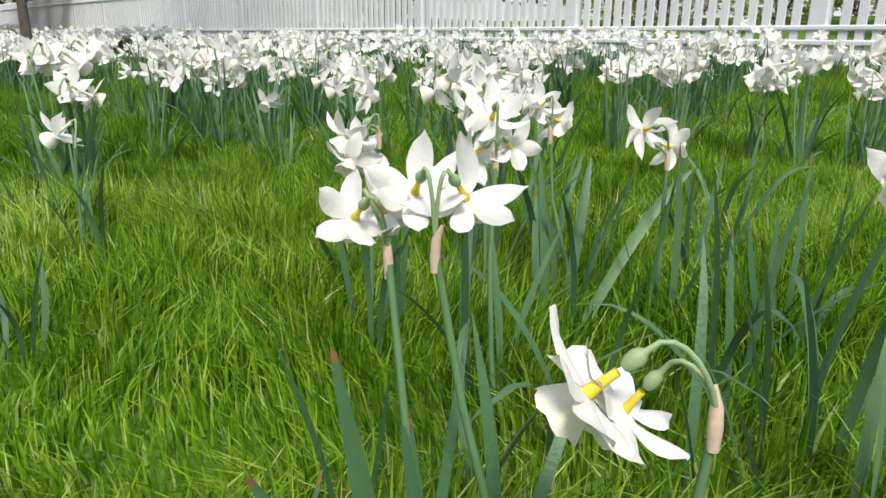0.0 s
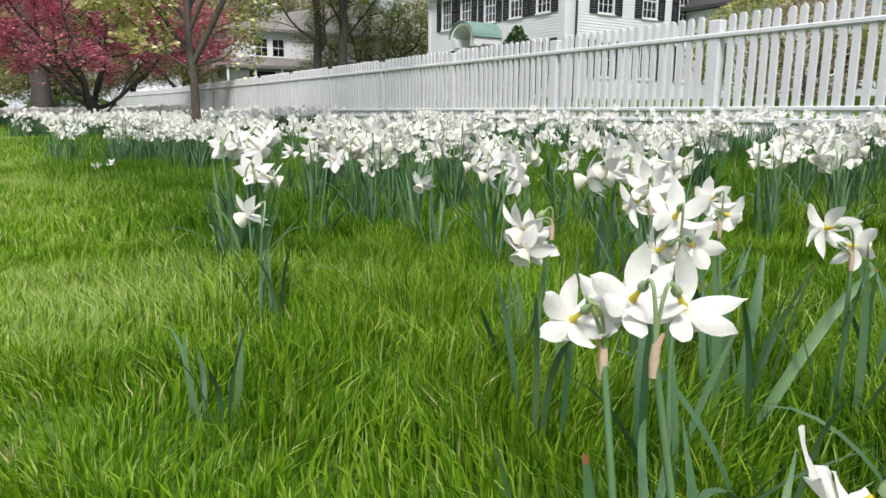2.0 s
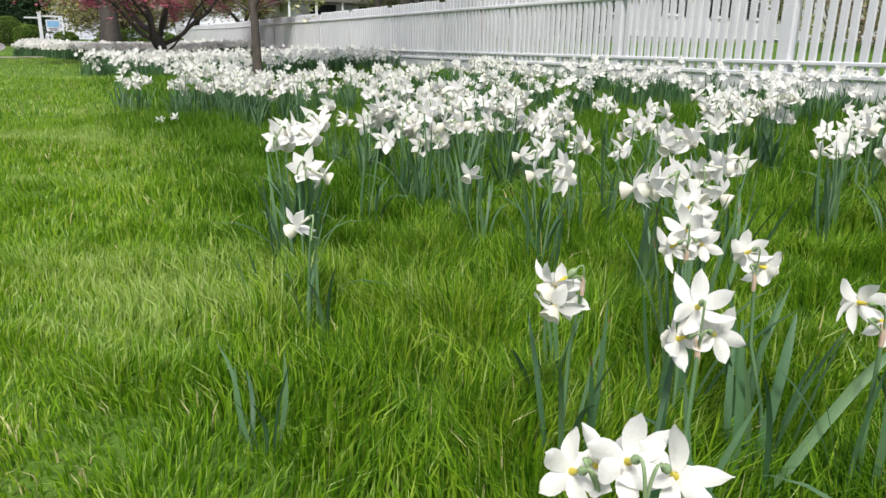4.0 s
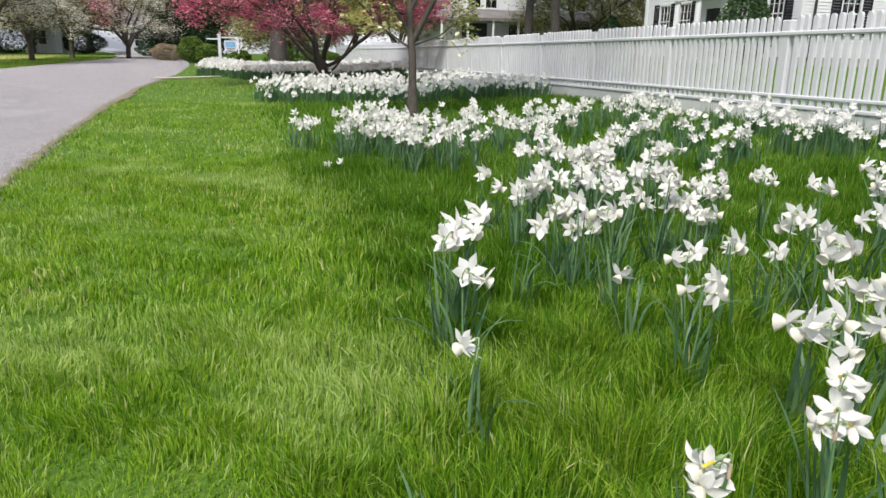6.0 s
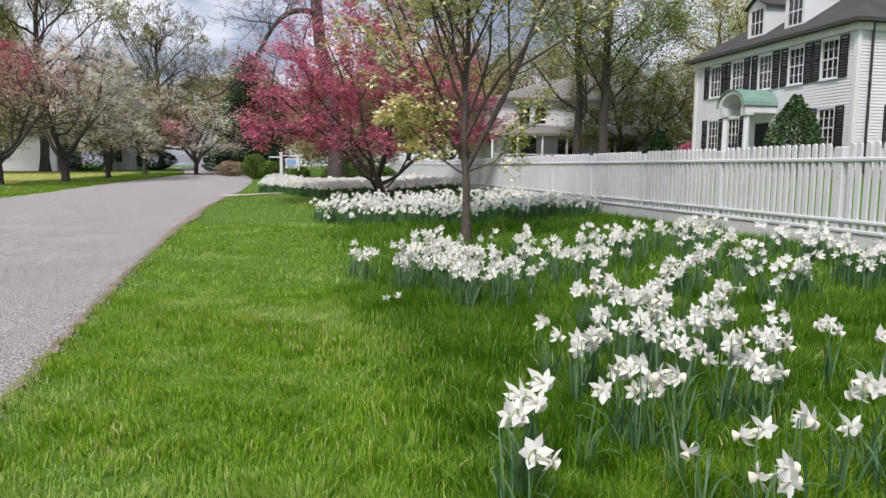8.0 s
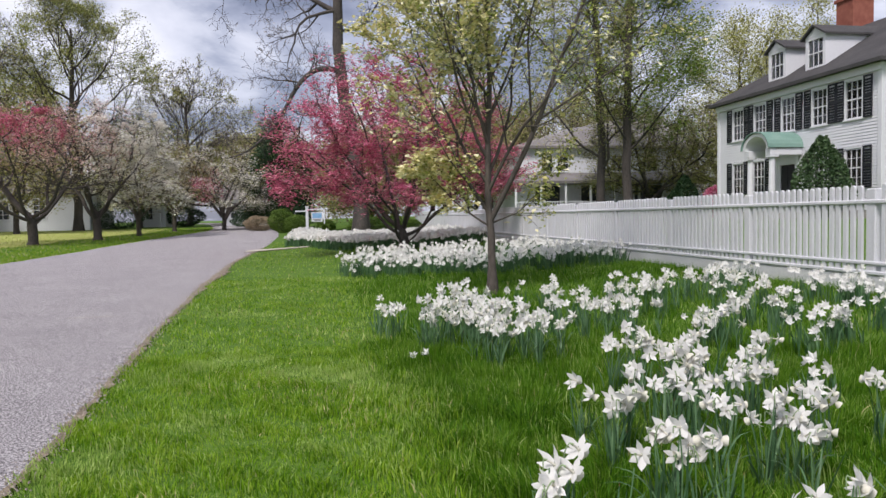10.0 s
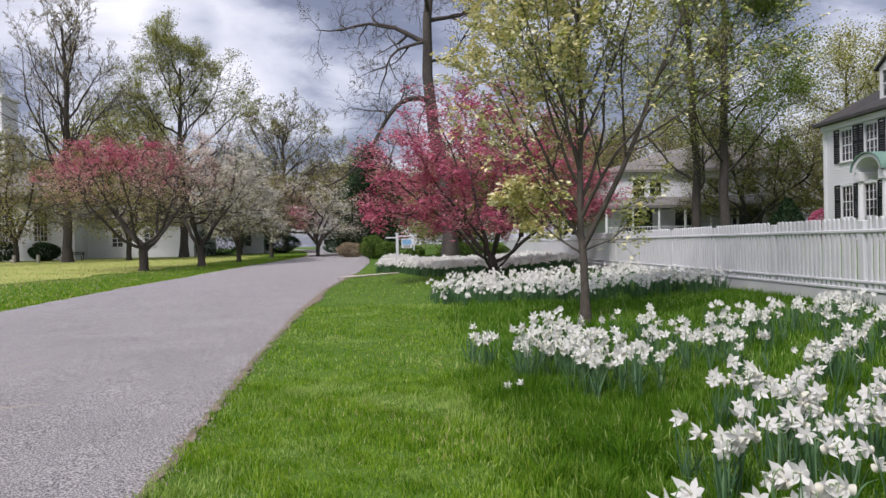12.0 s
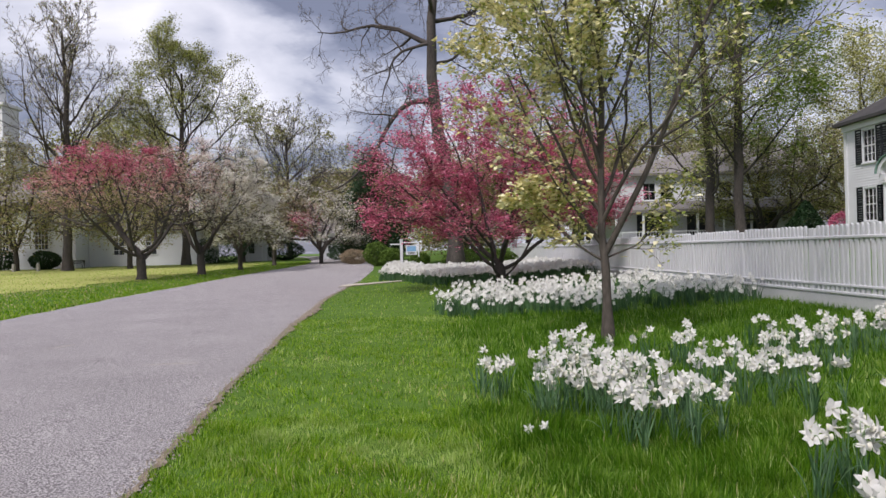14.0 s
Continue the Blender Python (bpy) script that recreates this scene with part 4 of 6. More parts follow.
# across the road
tree("pink_dogwood_tree", -15.8, 46.0, 8.4, 5.6, "old spreading dogwood with pink blossom across the road", seed=31, trunk_h=1.7, trunk_r=0.28, low=3.2, count=850, shape="dome", limbs=6, spread=64, spurs=2, bark="bark_dark", reach=0.14, lean=(-1.6, 0), layers=0.6,
     crown=(("bloom_pink", 10000, 0.12, 1.0, lambda x, y, z: clumpy(2.0, 3.0)(x, y, z) ** 2 * np.clip((z - 0.62) * 5, 0, 1) * (0.15 + (x < 0.25))), ("bloom_rose", 7000, 0.10, 0.8, lambda x, y, z: clumpy(3.3, 3.0)(x, y, z) * (z > 0.5)), ("leaf_russet", 3500, 0.09, 0.4, lambda x, y, z: 0.2 + (z > 0.5)),
            ("leaf_olive", 1800, 0.10, 0.4, lambda x, y, z: 0.1 + (z < 0.6))))
tree("dogwood_tree", -14.0, 52.0, 9.6, 5.0, "spreading dogwood with rose and white blossom across the road", seed=32, trunk_h=1.8, trunk_r=0.27, low=3.3, count=850, shape="dome", limbs=6, spread=58, spurs=2, bark="bark_dark", reach=0.14, layers=0.6,
     crown=(("bloom_rose", 5000, 0.11, 0.9, lambda x, y, z: clumpy(5.0, 3.0)(x, y, z) * (z > 0.6) * (x < 0.4)), ("bloom_white", 15000, 0.13, 1.8, lambda x, y, z: clumpy(8.0, 3.0)(x, y, z) ** 2 * np.clip(0.15 + x, 0.03, 1.2)), ("leaf_russet", 6000, 0.09, 0.4, None), ("leaf_olive", 2500, 0.09, 0.4, lambda x, y, z: 0.1 + (z < 0.6))))
tree("white_dogwood_tree", -13.3, 60.0, 8.6, 3.9, "white flowering dogwood on the far verge", seed=33, trunk_h=1.7, trunk_r=0.19, low=2.4, count=400, shape="dome", reach=0.24, layers=0.7, crown=(("bloom_white", 10000, 0.16, 1.8, lambda x, y, z: clumpy(1.7, 3.0)(x, y, z) ** 2), ("leaf_spring", 2500, 0.12, 0.3, None), ("leaf_russet", 2500, 0.12, 0.3, None)))
tree("crab_apple_tree", -12.6, 70.0, 8.0, 3.4, "small russet budding tree on the far verge", seed=34, trunk_h=1.8, trunk_r=0.2, low=2.2, count=330, reach=0.3, crown=(("leaf_russet", 6500, 0.15, 0.3, None), ("leaf_olive", 2500, 0.15, 0.3, None)))
tree("white_dogwood_tree", -8.2, 70.5, 8.0, 4.6, "white dogwood with a pink one grown through it", seed=35, trunk_h=1.4, trunk_r=0.2, low=2.0, count=420, shape="dome", bark="bark_dark", reach=0.26, layers=0.7,
     crown=(("bloom_white", 10000, 0.18, 1.8, lambda x, y, z: clumpy(2.9, 3.0)(x, y, z) ** 2), ("leaf_olive", 3000, 0.13, 0.4, None), ("bloom_pink", 1800, 0.15, 0.8, lambda x, y, z: np.exp(-((x + 0.3) ** 2 + (z - 0.5) ** 2) / 0.03) + 1e-6)))
grown_tree("bare_maple_tree", -32.0, 70.0, "tall maple still nearly bare beside the church", 41, ((0, 0, 0), (0.1, 0, 5), (0, 0, 10), (0.3, 0, 16), (0, 0, 22.5)), 0.42, ring_of_limbs(41, 16, 0.32, 0.92, 44, 64, 10.5, 5.0, 0.04, 0.17, 0.07),
           kids=7, levels=3, ratio=0.42, rise=0.05, wander=0.12, tip=0.018, reach=0.12, open_angle=36, crown=(("leaf_russet", 7000, 0.11, 0.2, None), ("leaf_olive", 4000, 0.11, 0.2, None)))
grown_tree("oak_tree", -24.2, 80.0, "broad tree in olive-green young leaf", 42, ((0, 0, 0), (0.1, 0, 6), (-0.3, 0, 12), (0, 0, 17), (0, 0, 21)), 0.45, ring_of_limbs(42, 17, 0.34, 0.95, 24, 56, 11.0, 6.0, 0.05, 0.18, 0.08),
           kids=7, levels=3, ratio=0.43, rise=0.05, wander=0.13, tip=0.019, reach=0.34, open_angle=42, crown=(("leaf_olive", 34000, 0.16, 0.4, clumpy(3.9, 2.5)), ("leaf_spring", 11000, 0.15, 0.4, clumpy(6.3, 2.5))))
grown_tree("elm_tree", -16.6, 100.0, "vase-shaped elm with thin young leaf", 43, ((0, 0, 0), (0.1, 0, 5), (0, 0, 9), (0, 0, 14), (0, 0, 17)), 0.4, ring_of_limbs(43, 15, 0.36, 0.95, 32, 62, 11.0, 6.0, 0.03, 0.16, 0.08),
           kids=7, levels=3, ratio=0.42, rise=0.05, wander=0.13, tip=0.022, reach=0.25, open_angle=40, crown=(("leaf_olive", 9000, 0.17, 0.3, lambda x, y, z: clumpy(2.2, 2.5)(x, y, z) * (1.3 - z)), ("leaf_russet", 4000, 0.14, 0.3, None)))
far_oak = tree("oak_tree", -7.0, 112.0, 14.0, 6.5, "distant tree in dull green young leaf", seed=44, trunk_h=3, trunk_r=0.35, low=2.5, count=320, reach=0.7, crown=(("leaf_olive", 12000, 0.32, 0.3, None),))
tree("hemlock_tree", -3.6, 76.0, 12.5, 4.0, "dark green evergreen at the bend of the road", seed=45, trunk_h=1.2, trunk_r=0.3, low=1.0, count=420, shape="cone", bark="bark_dark", reach=0.38, crown=(("leaf_dark", 20000, 0.25, 0.2, None),))
tree("willow_tree", 5.5, 66.0, 9.0, 5.0, "low tree in yellowing olive leaf behind the hedge", seed=46, trunk_h=1.3, trunk_r=0.25, low=1.2, count=380, shape="dome", bark="bark_dark", reach=0.5, crown=(("leaf_olive", 10000, 0.22, 0.2, None), ("leaf_russet", 9000, 0.2, 0.2, None)))
far_russet = tree("russet_tree", 11.5, 68.0, 13.0, 6.0, "thin budding tree with russet twigs", seed=47, trunk_h=2.2, trunk_r=0.25, low=2.0, count=380, bark="bark_dark", spurs=4, reach=0.5, crown=(("leaf_russet", 9000, 0.2, 0.2, None), ("leaf_olive", 8000, 0.22, 0.2, None)))
grown_tree("bare_tree", -39.5, 60.0, "bare tree with dark branches beside the church tower", 48, ((0, 0, 0), (0.2, 0, 4), (0, 0, 9), (0.4, 0, 15), (0.2, 0, 20)), 0.42, ring_of_limbs(48, 14, 0.22, 0.93, 25, 62, 8.5, 4.0, 0.04, 0.17, 0.07),
           kids=7, levels=3, ratio=0.43, rise=0.04, wander=0.16, tip=0.017, reach=0.18, open_angle=44, crown=(("leaf_olive", 5000, 0.12, 0.2, None),))
tree("oak_tree", -37.0, 96.0, 20.0, 9.0, "far tree in dull olive leaf behind the church", seed=49, trunk_h=4, trunk_r=0.4, low=4, count=380, reach=0.7, crown=(("leaf_olive", 12000, 0.34, 0.3, None),))


for src, spots in ((far_oak, ((-50, 108, 40), (-26, 116, 90), (8, 112, 160), (-15, 122, 70), (-3, 128, 250), (24, 96, 220), (40, 90, 300), (-64, 92, 20))), (far_russet, ((18, 74, 80), (-27, 72, 10), (-39, 74, 200), (-6, 96, 140), (-12.5, 104, 50), (26, 70, 200), (-20, 88, 260), (-40, 90, 320), (6, 84, 30))),
                   (far_shade, ((29.5, 47.5, 120), (14.0, 60, 200), (34, 49, 20)))):
    for x, y, turn in spots:
        copy_thing(src, pose(x, y, float(ground_z(x, y)) - 0.05, 0, 0, turn))


def shrub(name, x, y, w, d, hgt, mat, label, seed, count=6000, size=0.09, category="shrub", lumps=9, cone=False):
    """A clipped or loose shrub: stems, and leaves on lumps of uneven outline."""
    rng = np.random.default_rng(seed)
    ob = thing(name, pose(x, y, float(ground_z(x, y)) - 0.03), label, category)
    wood = Heap()
    for i in range(7):
        a = i * 0.9 + rng.random()
        tip = np.array([math.cos(a) * w * 0.3, math.sin(a) * d * 0.3, hgt * 0.8])
        V, Q = tube([np.zeros(3), tip * 0.4 + rng.normal(0, 0.03, 3), tip], [0.03, 0.02, 0.006], 4)
        wood.add(V, Q)
    part("branch_frame", wood.mesh("branch_frame", M["bark_dark"]), None, ob)
    u = rng.normal(0, 1, (count, 3))
    u /= np.linalg.norm(u, axis=1)[:, None]
    r = 0.72 + 0.28 * rng.random(count) ** 0.5
    bump = 1 + 0.13 * wav(u[:, 0] * 2, u[:, 1] * 2 + u[:, 2] * 3, 2.4, seed)
    C = u * (r * bump)[:, None] * np.array([w / 2, d / 2, hgt / 2]) + np.array([0, 0, hgt / 2])
    if cone:
        k = np.clip(1.25 - C[:, 2] / hgt, 0.12, 1)
        C[:, 0] *= k
        C[:, 1] *= k
    C[:, 2] = np.maximum(C[:, 2], 0.02)
    heap = Heap()
    V, T = leaf_cards(C, size, rng, 0.2)
    heap.add(V, T)
    part("foliage", heap.mesh("foliage", M[mat]), None, ob)
    return ob


# ---------------------------------------------------------------- daffodils
def petal_mesh(name, seed, length=0.033, width=0.019, sweep=0.3):
    """One petal, from the flower's middle outwards along x; the flower faces +z."""
    rng = np.random.default_rng(seed)
    nu, nv = 7, 5
    V = []
    tw = rng.uniform(-0.35, 0.35)
    for i in range(nu):
        u = i / (nu - 1)
        half = width * 0.5 * ((math.sin(math.pi * (0.10 + 0.84 * u) ** 1.1) ** 0.75) if u < 1 else 0.10)
        for j in range(nv):
            v = 2 * j / (nv - 1) - 1
            yv = v * half
            z = -sweep * length * u ** 1.9 + 0.0030 * v * v * math.sin(math.pi * u) - 0.0012 * (1 - abs(v)) * u + 0.0018 * math.sin(5 * u + v * 2 + seed) * u + 0.10 * (v * half) * tw * 4 * u
            V.append((0.004 + length * u - 0.0012 * v * v * u, yv, z))
    F = [(i * nv + j, (i + 1) * nv + j, (i + 1) * nv + j + 1, i * nv + j + 1) for i in range(nu - 1) for j in range(nv - 1)]
    return mesh_of(name, V, F, M["petal"], smooth=True)


def corona_mesh(seed):
    """The short frilled cup."""
    rng = np.random.default_rng(seed)
    n, k = 18, 5
    V, F = [], []
    for i in range(k):
        t = i / (k - 1)
        for j in range(n):
            a = 2 * math.pi * j / n
            r = 0.0048 + 0.0100 * t ** 0.7 + (0.0013 * math.sin(a * 6 + seed) + 0.0006 * math.sin(a * 13 + 2 * seed)) * t ** 3
            V.append((r * math.cos(a), r * math.sin(a), 0.0175 * t + 0.0014 * math.sin(a * 6 + 1.3) * t ** 3))
    for i in range(k - 1):
        for j in range(n):
            F.append((i * n + j, i * n + (j + 1) % n, (i + 1) * n + (j + 1) % n, (i + 1) * n + j))
    V.append((0, 0, 0.001))
    F += [(len(V) - 1, (j + 1) % n, j) for j in range(n)]
    return mesh_of("corona", V, F, M["corona"], smooth=True)


def neck_mesh():
    V, Q = tube([(0, 0, 0.003), (0, 0, -0.006), (0, 0, -0.013), (0, 0, -0.0170)], [0.0042, 0.0027, 0.0022, 0.0022], 8)
    return mesh_of("neck", V, Q, M["neck"], smooth=True)


PETALS = [petal_mesh("petal", i, 0.034 + 0.002 * (i % 3), 0.0180 + 0.0025 * (i % 2), (0.28, 0.55, 0.75, 0.42)[i % 4]) for i in range(8)]
WIDE_PETALS = [petal_mesh("petal", 20 + i, 0.035 + 0.002 * (i % 2), 0.0215, (0.02, 0.16)[i % 2]) for i in range(4)]
CORONAS = [corona_mesh(i) for i in range(2)]
NECK = neck_mesh()


def bezier(p0, p1, p2, p3, n):
    t = np.linspace(0, 1, n)[:, None]
    return (1 - t) ** 3 * p0 + 3 * (1 - t) ** 2 * t * p1 + 3 * (1 - t) * t * t * p2 + t ** 3 * p3


def flower_frame(at, face, spin):
    """The pose of a bloom that looks along face."""
    z = Vector(face).normalized()
    return Matrix.Translation(at) @ z.to_track_quat("Z", "Y").to_matrix().to_4x4() @ Matrix.Rotation(spin, 4, "Z")


def bloom_parts(plant, top, at, face, rng, size=1.0, still=1.0):
    """One bloom: a green pedicel with its ovary, and under it the petals, the cup and the yellow neck."""
    face = Vector(face).normalized()
    back = Vector(at) - face * 0.0170 * size
    end = back - face * 0.0155 * size
    p0, p3 = np.array(top), np.array(end)
    rise = max(0.012, (p3[2] - p0[2]) * 0.5)
    line = bezier(p0, p0 + np.array([0, 0, rise]), p3 - np.array(face) * 0.022 + np.array([0, 0, 0.006]), p3, 9)
    line = np.concatenate([line, [np.array(end + face * d * size) for d in (0.002, 0.005, 0.009, 0.0125)]])
    rad = [0.0016] * 8 + [0.0019] + [v * size for v in (0.0034, 0.0045, 0.0042, 0.0024)]
    V, Q = tube(line, rad, 8)
    fl = part("flower", mesh_of("flower", V, Q, M["ovary"], smooth=True), None, plant)
    m = flower_frame(at, face, rng.random() * 6.28) @ Matrix.Diagonal((size, size, size, 1))
    part("neck", NECK, None, fl, "", m)
    part("corona", CORONAS[int(rng.integers(2))], None, fl, "", m)
    kind = int(rng.integers(4))
    for i in range(6):
        q = m @ Matrix.Rotation(i * math.pi / 3 + rng.normal(0, 0.06), 4, "Z") @ Matrix.Translation((0, 0, 0.0008 * (i % 2))) @ Matrix.Rotation(rng.normal(0.05, 0.28 * still), 4, "Y") @ Matrix.Rotation(rng.normal(0, 0.34 * still), 4, "X")
        part("petal", WIDE_PETALS[(kind + i) % 4] if still < 1 else PETALS[(kind + (i % 2) * 4) % 8], None, fl, "", q)
    return fl


def leaf_mesh(name, seed, bend, curl):
    """A strap leaf of unit height with a channelled section."""
    rng = np.random.default_rng(seed)
    n = 10
    V, F = [], []
    for i in range(n):
        t = i / (n - 1) if i < n - 2 else (0.94, 1.0)[i - n + 2]
        w = 0.0047 * (0.75 + 0.5 * math.sin(math.pi * min(t * 1.1, 1))) * (1 if t < 0.8 else max(0.12, ((1 - t) / 0.2) ** 0.6))
        x = bend * t ** 2.2
        z = t - curl * t ** 4
        yo = 0.02 * math.sin(2.2 * t + seed)
        V += [(x + w * 0.25, yo - w, z), (x, yo, z), (x + w * 0.25, yo + w, z)]
    for i in range(n - 1):
        a = 3 * i
        F += [(a, a + 1, a + 4, a + 3), (a + 1, a + 2, a + 5, a + 4)]
    which = [0] * (2 * (n - 1))
    if seed % 4 == 1:
        which[-2:] = [1, 1]
    return mesh_of(name, V, F, [M["leaf"], M["tipbrown"]], which, smooth=True)


LEAVES = [leaf_mesh("leaf", i, (0.04, 0.10, 0.18, 0.34, 0.07, 0.13, 0.55, 0.24)[i], (0, 0, 0.03, 0.10, 0, 0.02, 0.34, 0.05)[i]) for i in range(8)]
STEMS = []
for i in range(3):
    V, Q = tube([(0, 0, 0), (0.008 * (i - 1), 0.004, 0.3), (0.012 * (i - 1), 0.01 * (i - 1), 0.65), (0, 0, 1)], [0.0042, 0.0038, 0.0034, 0.003], 7)
    STEMS.append(mesh_of("stem", V, Q, M["stem"], smooth=True))
V, Q = tube([(0, 0, -0.017), (0, 0, -0.004), (0, 0.001, 0.008), (0.002, 0.006, 0.019)], [0.0034, 0.0041, 0.0036, 0.0012], 8)
SPATHE = mesh_of("spathe", V, Q, M["spathe"], smooth=True)


def flower_mesh(seed):
    """A whole bloom on its pedicel in one mesh, for plants a few metres off; the stem's top is the origin, the bloom looks along +y and nods."""
    rng = np.random.default_rng(seed)
    hp = Heap()
    face = Vector((rng.uniform(-0.45, 0.45), 1, rng.uniform(-1.0, -0.15))).normalized()
    at = Vector((rng.uniform(-0.015, 0.015), 0.042, rng.uniform(0.006, 0.03)))
    end = at - face * 0.034
    V, Q = tube(bezier(np.zeros(3), np.array([0, 0, 0.02]), np.array(end - face * 0.02 + Vector((0, 0, 0.008))), np.array(end), 5), [0.0022, 0.002, 0.002, 0.0022, 0.004], 5)
    hp.add(V, Q, 2)
    V, Q = tube([np.array(end), np.array(end + face * 0.012), np.array(at)], [0.0042, 0.0026, 0.004], 6)
    hp.add(V, Q, 3)
    m = np.array(flower_frame(at, face, rng.random() * 6.28))
    sweep = rng.uniform(0.1, 0.75)
    for i in range(6):
        a = i * math.pi / 3 + rng.normal(0, 0.10)
        L, W = 0.042 * rng.uniform(0.88, 1.08), 0.0116 * rng.uniform(0.8, 1.15)
        sw, tw = sweep + rng.normal(0, 0.22), rng.normal(0, 0.45)
        pts = np.array([[0.003, 0, 0], [L * 0.30, -W * 0.9, 0], [L * 0.34, 0, -0.0022], [L * 0.30, W * 0.9, 0], [L * 0.66, -W, 0], [L * 0.70, 0, -0.0025], [L * 0.66, W, 0], [L * 0.86, -W * 0.55, 0], [L * 0.86, W * 0.55, 0], [L * 1.08, 0, 0]])
        pts[:, 2] += -sw * L * (pts[:, 0] / L) ** 1.8 + pts[:, 1] * tw * pts[:, 0] / L
        c, s = math.cos(a), math.sin(a)
        pts = np.stack([pts[:, 0] * c - pts[:, 1] * s, pts[:, 0] * s + pts[:, 1] * c, pts[:, 2]], -1)
        pts = pts @ m[:3, :3].T + m[:3, 3]
        hp.add(pts, [[0, 1, 2], [0, 2, 3], [1, 4, 2], [4, 5, 2], [2, 5, 6], [2, 6, 3], [4, 7, 5], [5, 8, 6], [5, 7, 9], [5, 9, 8]], 0)
    V, Q = tube([(0, 0, 0.0), (0, 0, 0.010), (0, 0, 0.021)], [0.005, 0.0135, 0.0175], 9)
    V[18:] += rng.normal(0, 0.0012, (9, 3))
    hp.add(V @ m[:3, :3].T + m[:3, 3], Q, 1)
    return hp.mesh("flower", [M["petal"], M["corona"], M["ovary"], M["corona"]], smooth=True)


BLOOMS = [flower_mesh(i) for i in range(14)]
FACE_AZ = radians(48)


def leaves_for(plant, rng, count, hgt, at=(0, 0, 0), spread=0.03):
    for i in range(count):
        L = hgt * rng.uniform(0.72, 1.08)
        w = rng.uniform(0.8, 1.2) * min(1.0, 0.35 + hgt * 2)
        turn = rng.random() * 6.28
        out = abs(rng.normal(0, spread))
        part("leaf", LEAVES[int(rng.integers(8))], None, plant, "", Matrix.Translation((at[0] + out * math.cos(turn), at[1] + out * math.sin(turn), -0.01)) @ Matrix.Rotation(turn, 4, "Z") @ Matrix.Rotation(abs(rng.normal(0.08, 0.13)), 4, "Y") @ Matrix.Rotation(rng.normal(0, 0.5), 4, "Z") @ Matrix.Diagonal((L * 0.8 + 0.1, w, L, 1)))


def stem_pose(base, top):
    """Stretches the unit stem from the plant's foot to its top."""
    b, t = Vector(base), Vector(top)
    d = t - b
    return Matrix.Translation(b) @ d.to_track_quat("Z", "Y").to_matrix().to_4x4() @ Matrix.Diagonal((1, 1, d.length, 1))


NEAR_LABEL = "white daffodil with nodding blooms and a papery spathe"


def near_daffodil(base, tops, leaves, leaf_h, seed, label=NEAR_LABEL, still=1.0):
    """A daffodil clump with every petal a piece. tops: rows of (stem's top, blooms), a bloom being (place, facing, size)."""
    rng = np.random.default_rng(seed)
    b = Vector((base[0], base[1], float(ground_z(base[0], base[1]))))
    plant = thing("daffodil", Matrix.Translation(b), label, "daffodil", "white daffodils in the lawn")
    for top, blooms in tops:
        tl = Vector(top) - b
        foot = Vector((rng.normal(0, 0.012), rng.normal(0, 0.012), -0.01))
        part("stem", STEMS[int(rng.integers(3))], None, plant, "", stem_pose(foot, tl))
        part("spathe", SPATHE, None, plant, "", Matrix.Translation(tl) @ Matrix.Rotation(rng.random() * 6.28, 4, "Z"))
        for at, face, size in blooms:
            bloom_parts(plant, tl, Vector(at) - b, face, rng, size, still)
    leaves_for(plant, rng, leaves, leaf_h)
    return plant


def face_dir(az, nod):
    a, n = radians(az), radians(nod)
    return (math.sin(a) * math.cos(n), math.cos(a) * math.cos(n), -math.sin(n))


# the plants that the path begins beside: places of stems' tops and blooms
near_daffodil((1.800, 1.160), [((1.780, 1.178, 0.287), [((1.732, 1.227, 0.301), (-0.42, 0.56, -0.68), 1.2), ((1.760, 1.222, 0.282), (-0.25, 0.48, -0.84), 1.0)])], 3, 0.22, 1, "white daffodil with two blooms and green ovaries, close by", still=0.45)
near_daffodil((1.744, 1.372), [((1.761, 1.435, 0.321), [((1.747, 1.458, 0.350), face_dir(15, 34), 0.95), ((1.770, 1.452, 0.352), face_dir(66, 36), 0.92)])], 2, 0.30, 2)
near_daffodil((1.762, 1.345), [((1.770, 1.392, 0.335), [((1.778, 1.424, 0.371), face_dir(28, 36), 0.98), ((1.802, 1.394, 0.368), face_dir(70, 40), 0.98)])], 3, 0.29, 3)
near_daffodil((2.07, 1.60), [((2.072, 1.622, 0.335), [((2.084, 1.642, 0.388), face_dir(38, 30), 1.12), ((2.104, 1.628, 0.352), face_dir(62, 25), 1.0), ((2.062, 1.648, 0.345), face_dir(8, 30), 1.0)])], 5, 0.33, 4)
near_daffodil((2.36, 1.92), [((2.37, 1.935, 0.345), [((2.385, 1.958, 0.385), face_dir(40, 30), 1.15), ((2.41, 1.94, 0.36), face_dir(75, 25), 1.05), ((2.36, 1.965, 0.355), face_dir(10, 30), 1.05)])], 6, 0.35, 5)
near_daffodil((2.49, 2.03), [((2.48, 2.045, 0.36), [((2.50, 2.068, 0.395), face_dir(30, 30), 1.15), ((2.52, 2.05, 0.37), face_dir(80, 20), 1.1)])], 6, 0.36, 12)
near_daffodil((2.42, 1.81), [((2.41, 1.815, 0.325), [((2.41, 1.84, 0.37), face_dir(20, 30), 1.05), ((2.44, 1.822, 0.345), face_dir(85, 15), 1.1)])], 5, 0.33, 13)
near_daffodil((2.075, 1.89), [((2.10, 1.895, 0.335), [((2.06, 1.915, 0.335), (-0.55, 0.35, -0.6), 1.35), ((2.085, 1.925, 0.315), (0.1, 0.6, -0.7), 1.25), ((2.05, 1.90, 0.305), (-0.5, -0.2, -0.6), 1.2)])], 8, 0.30, 6)
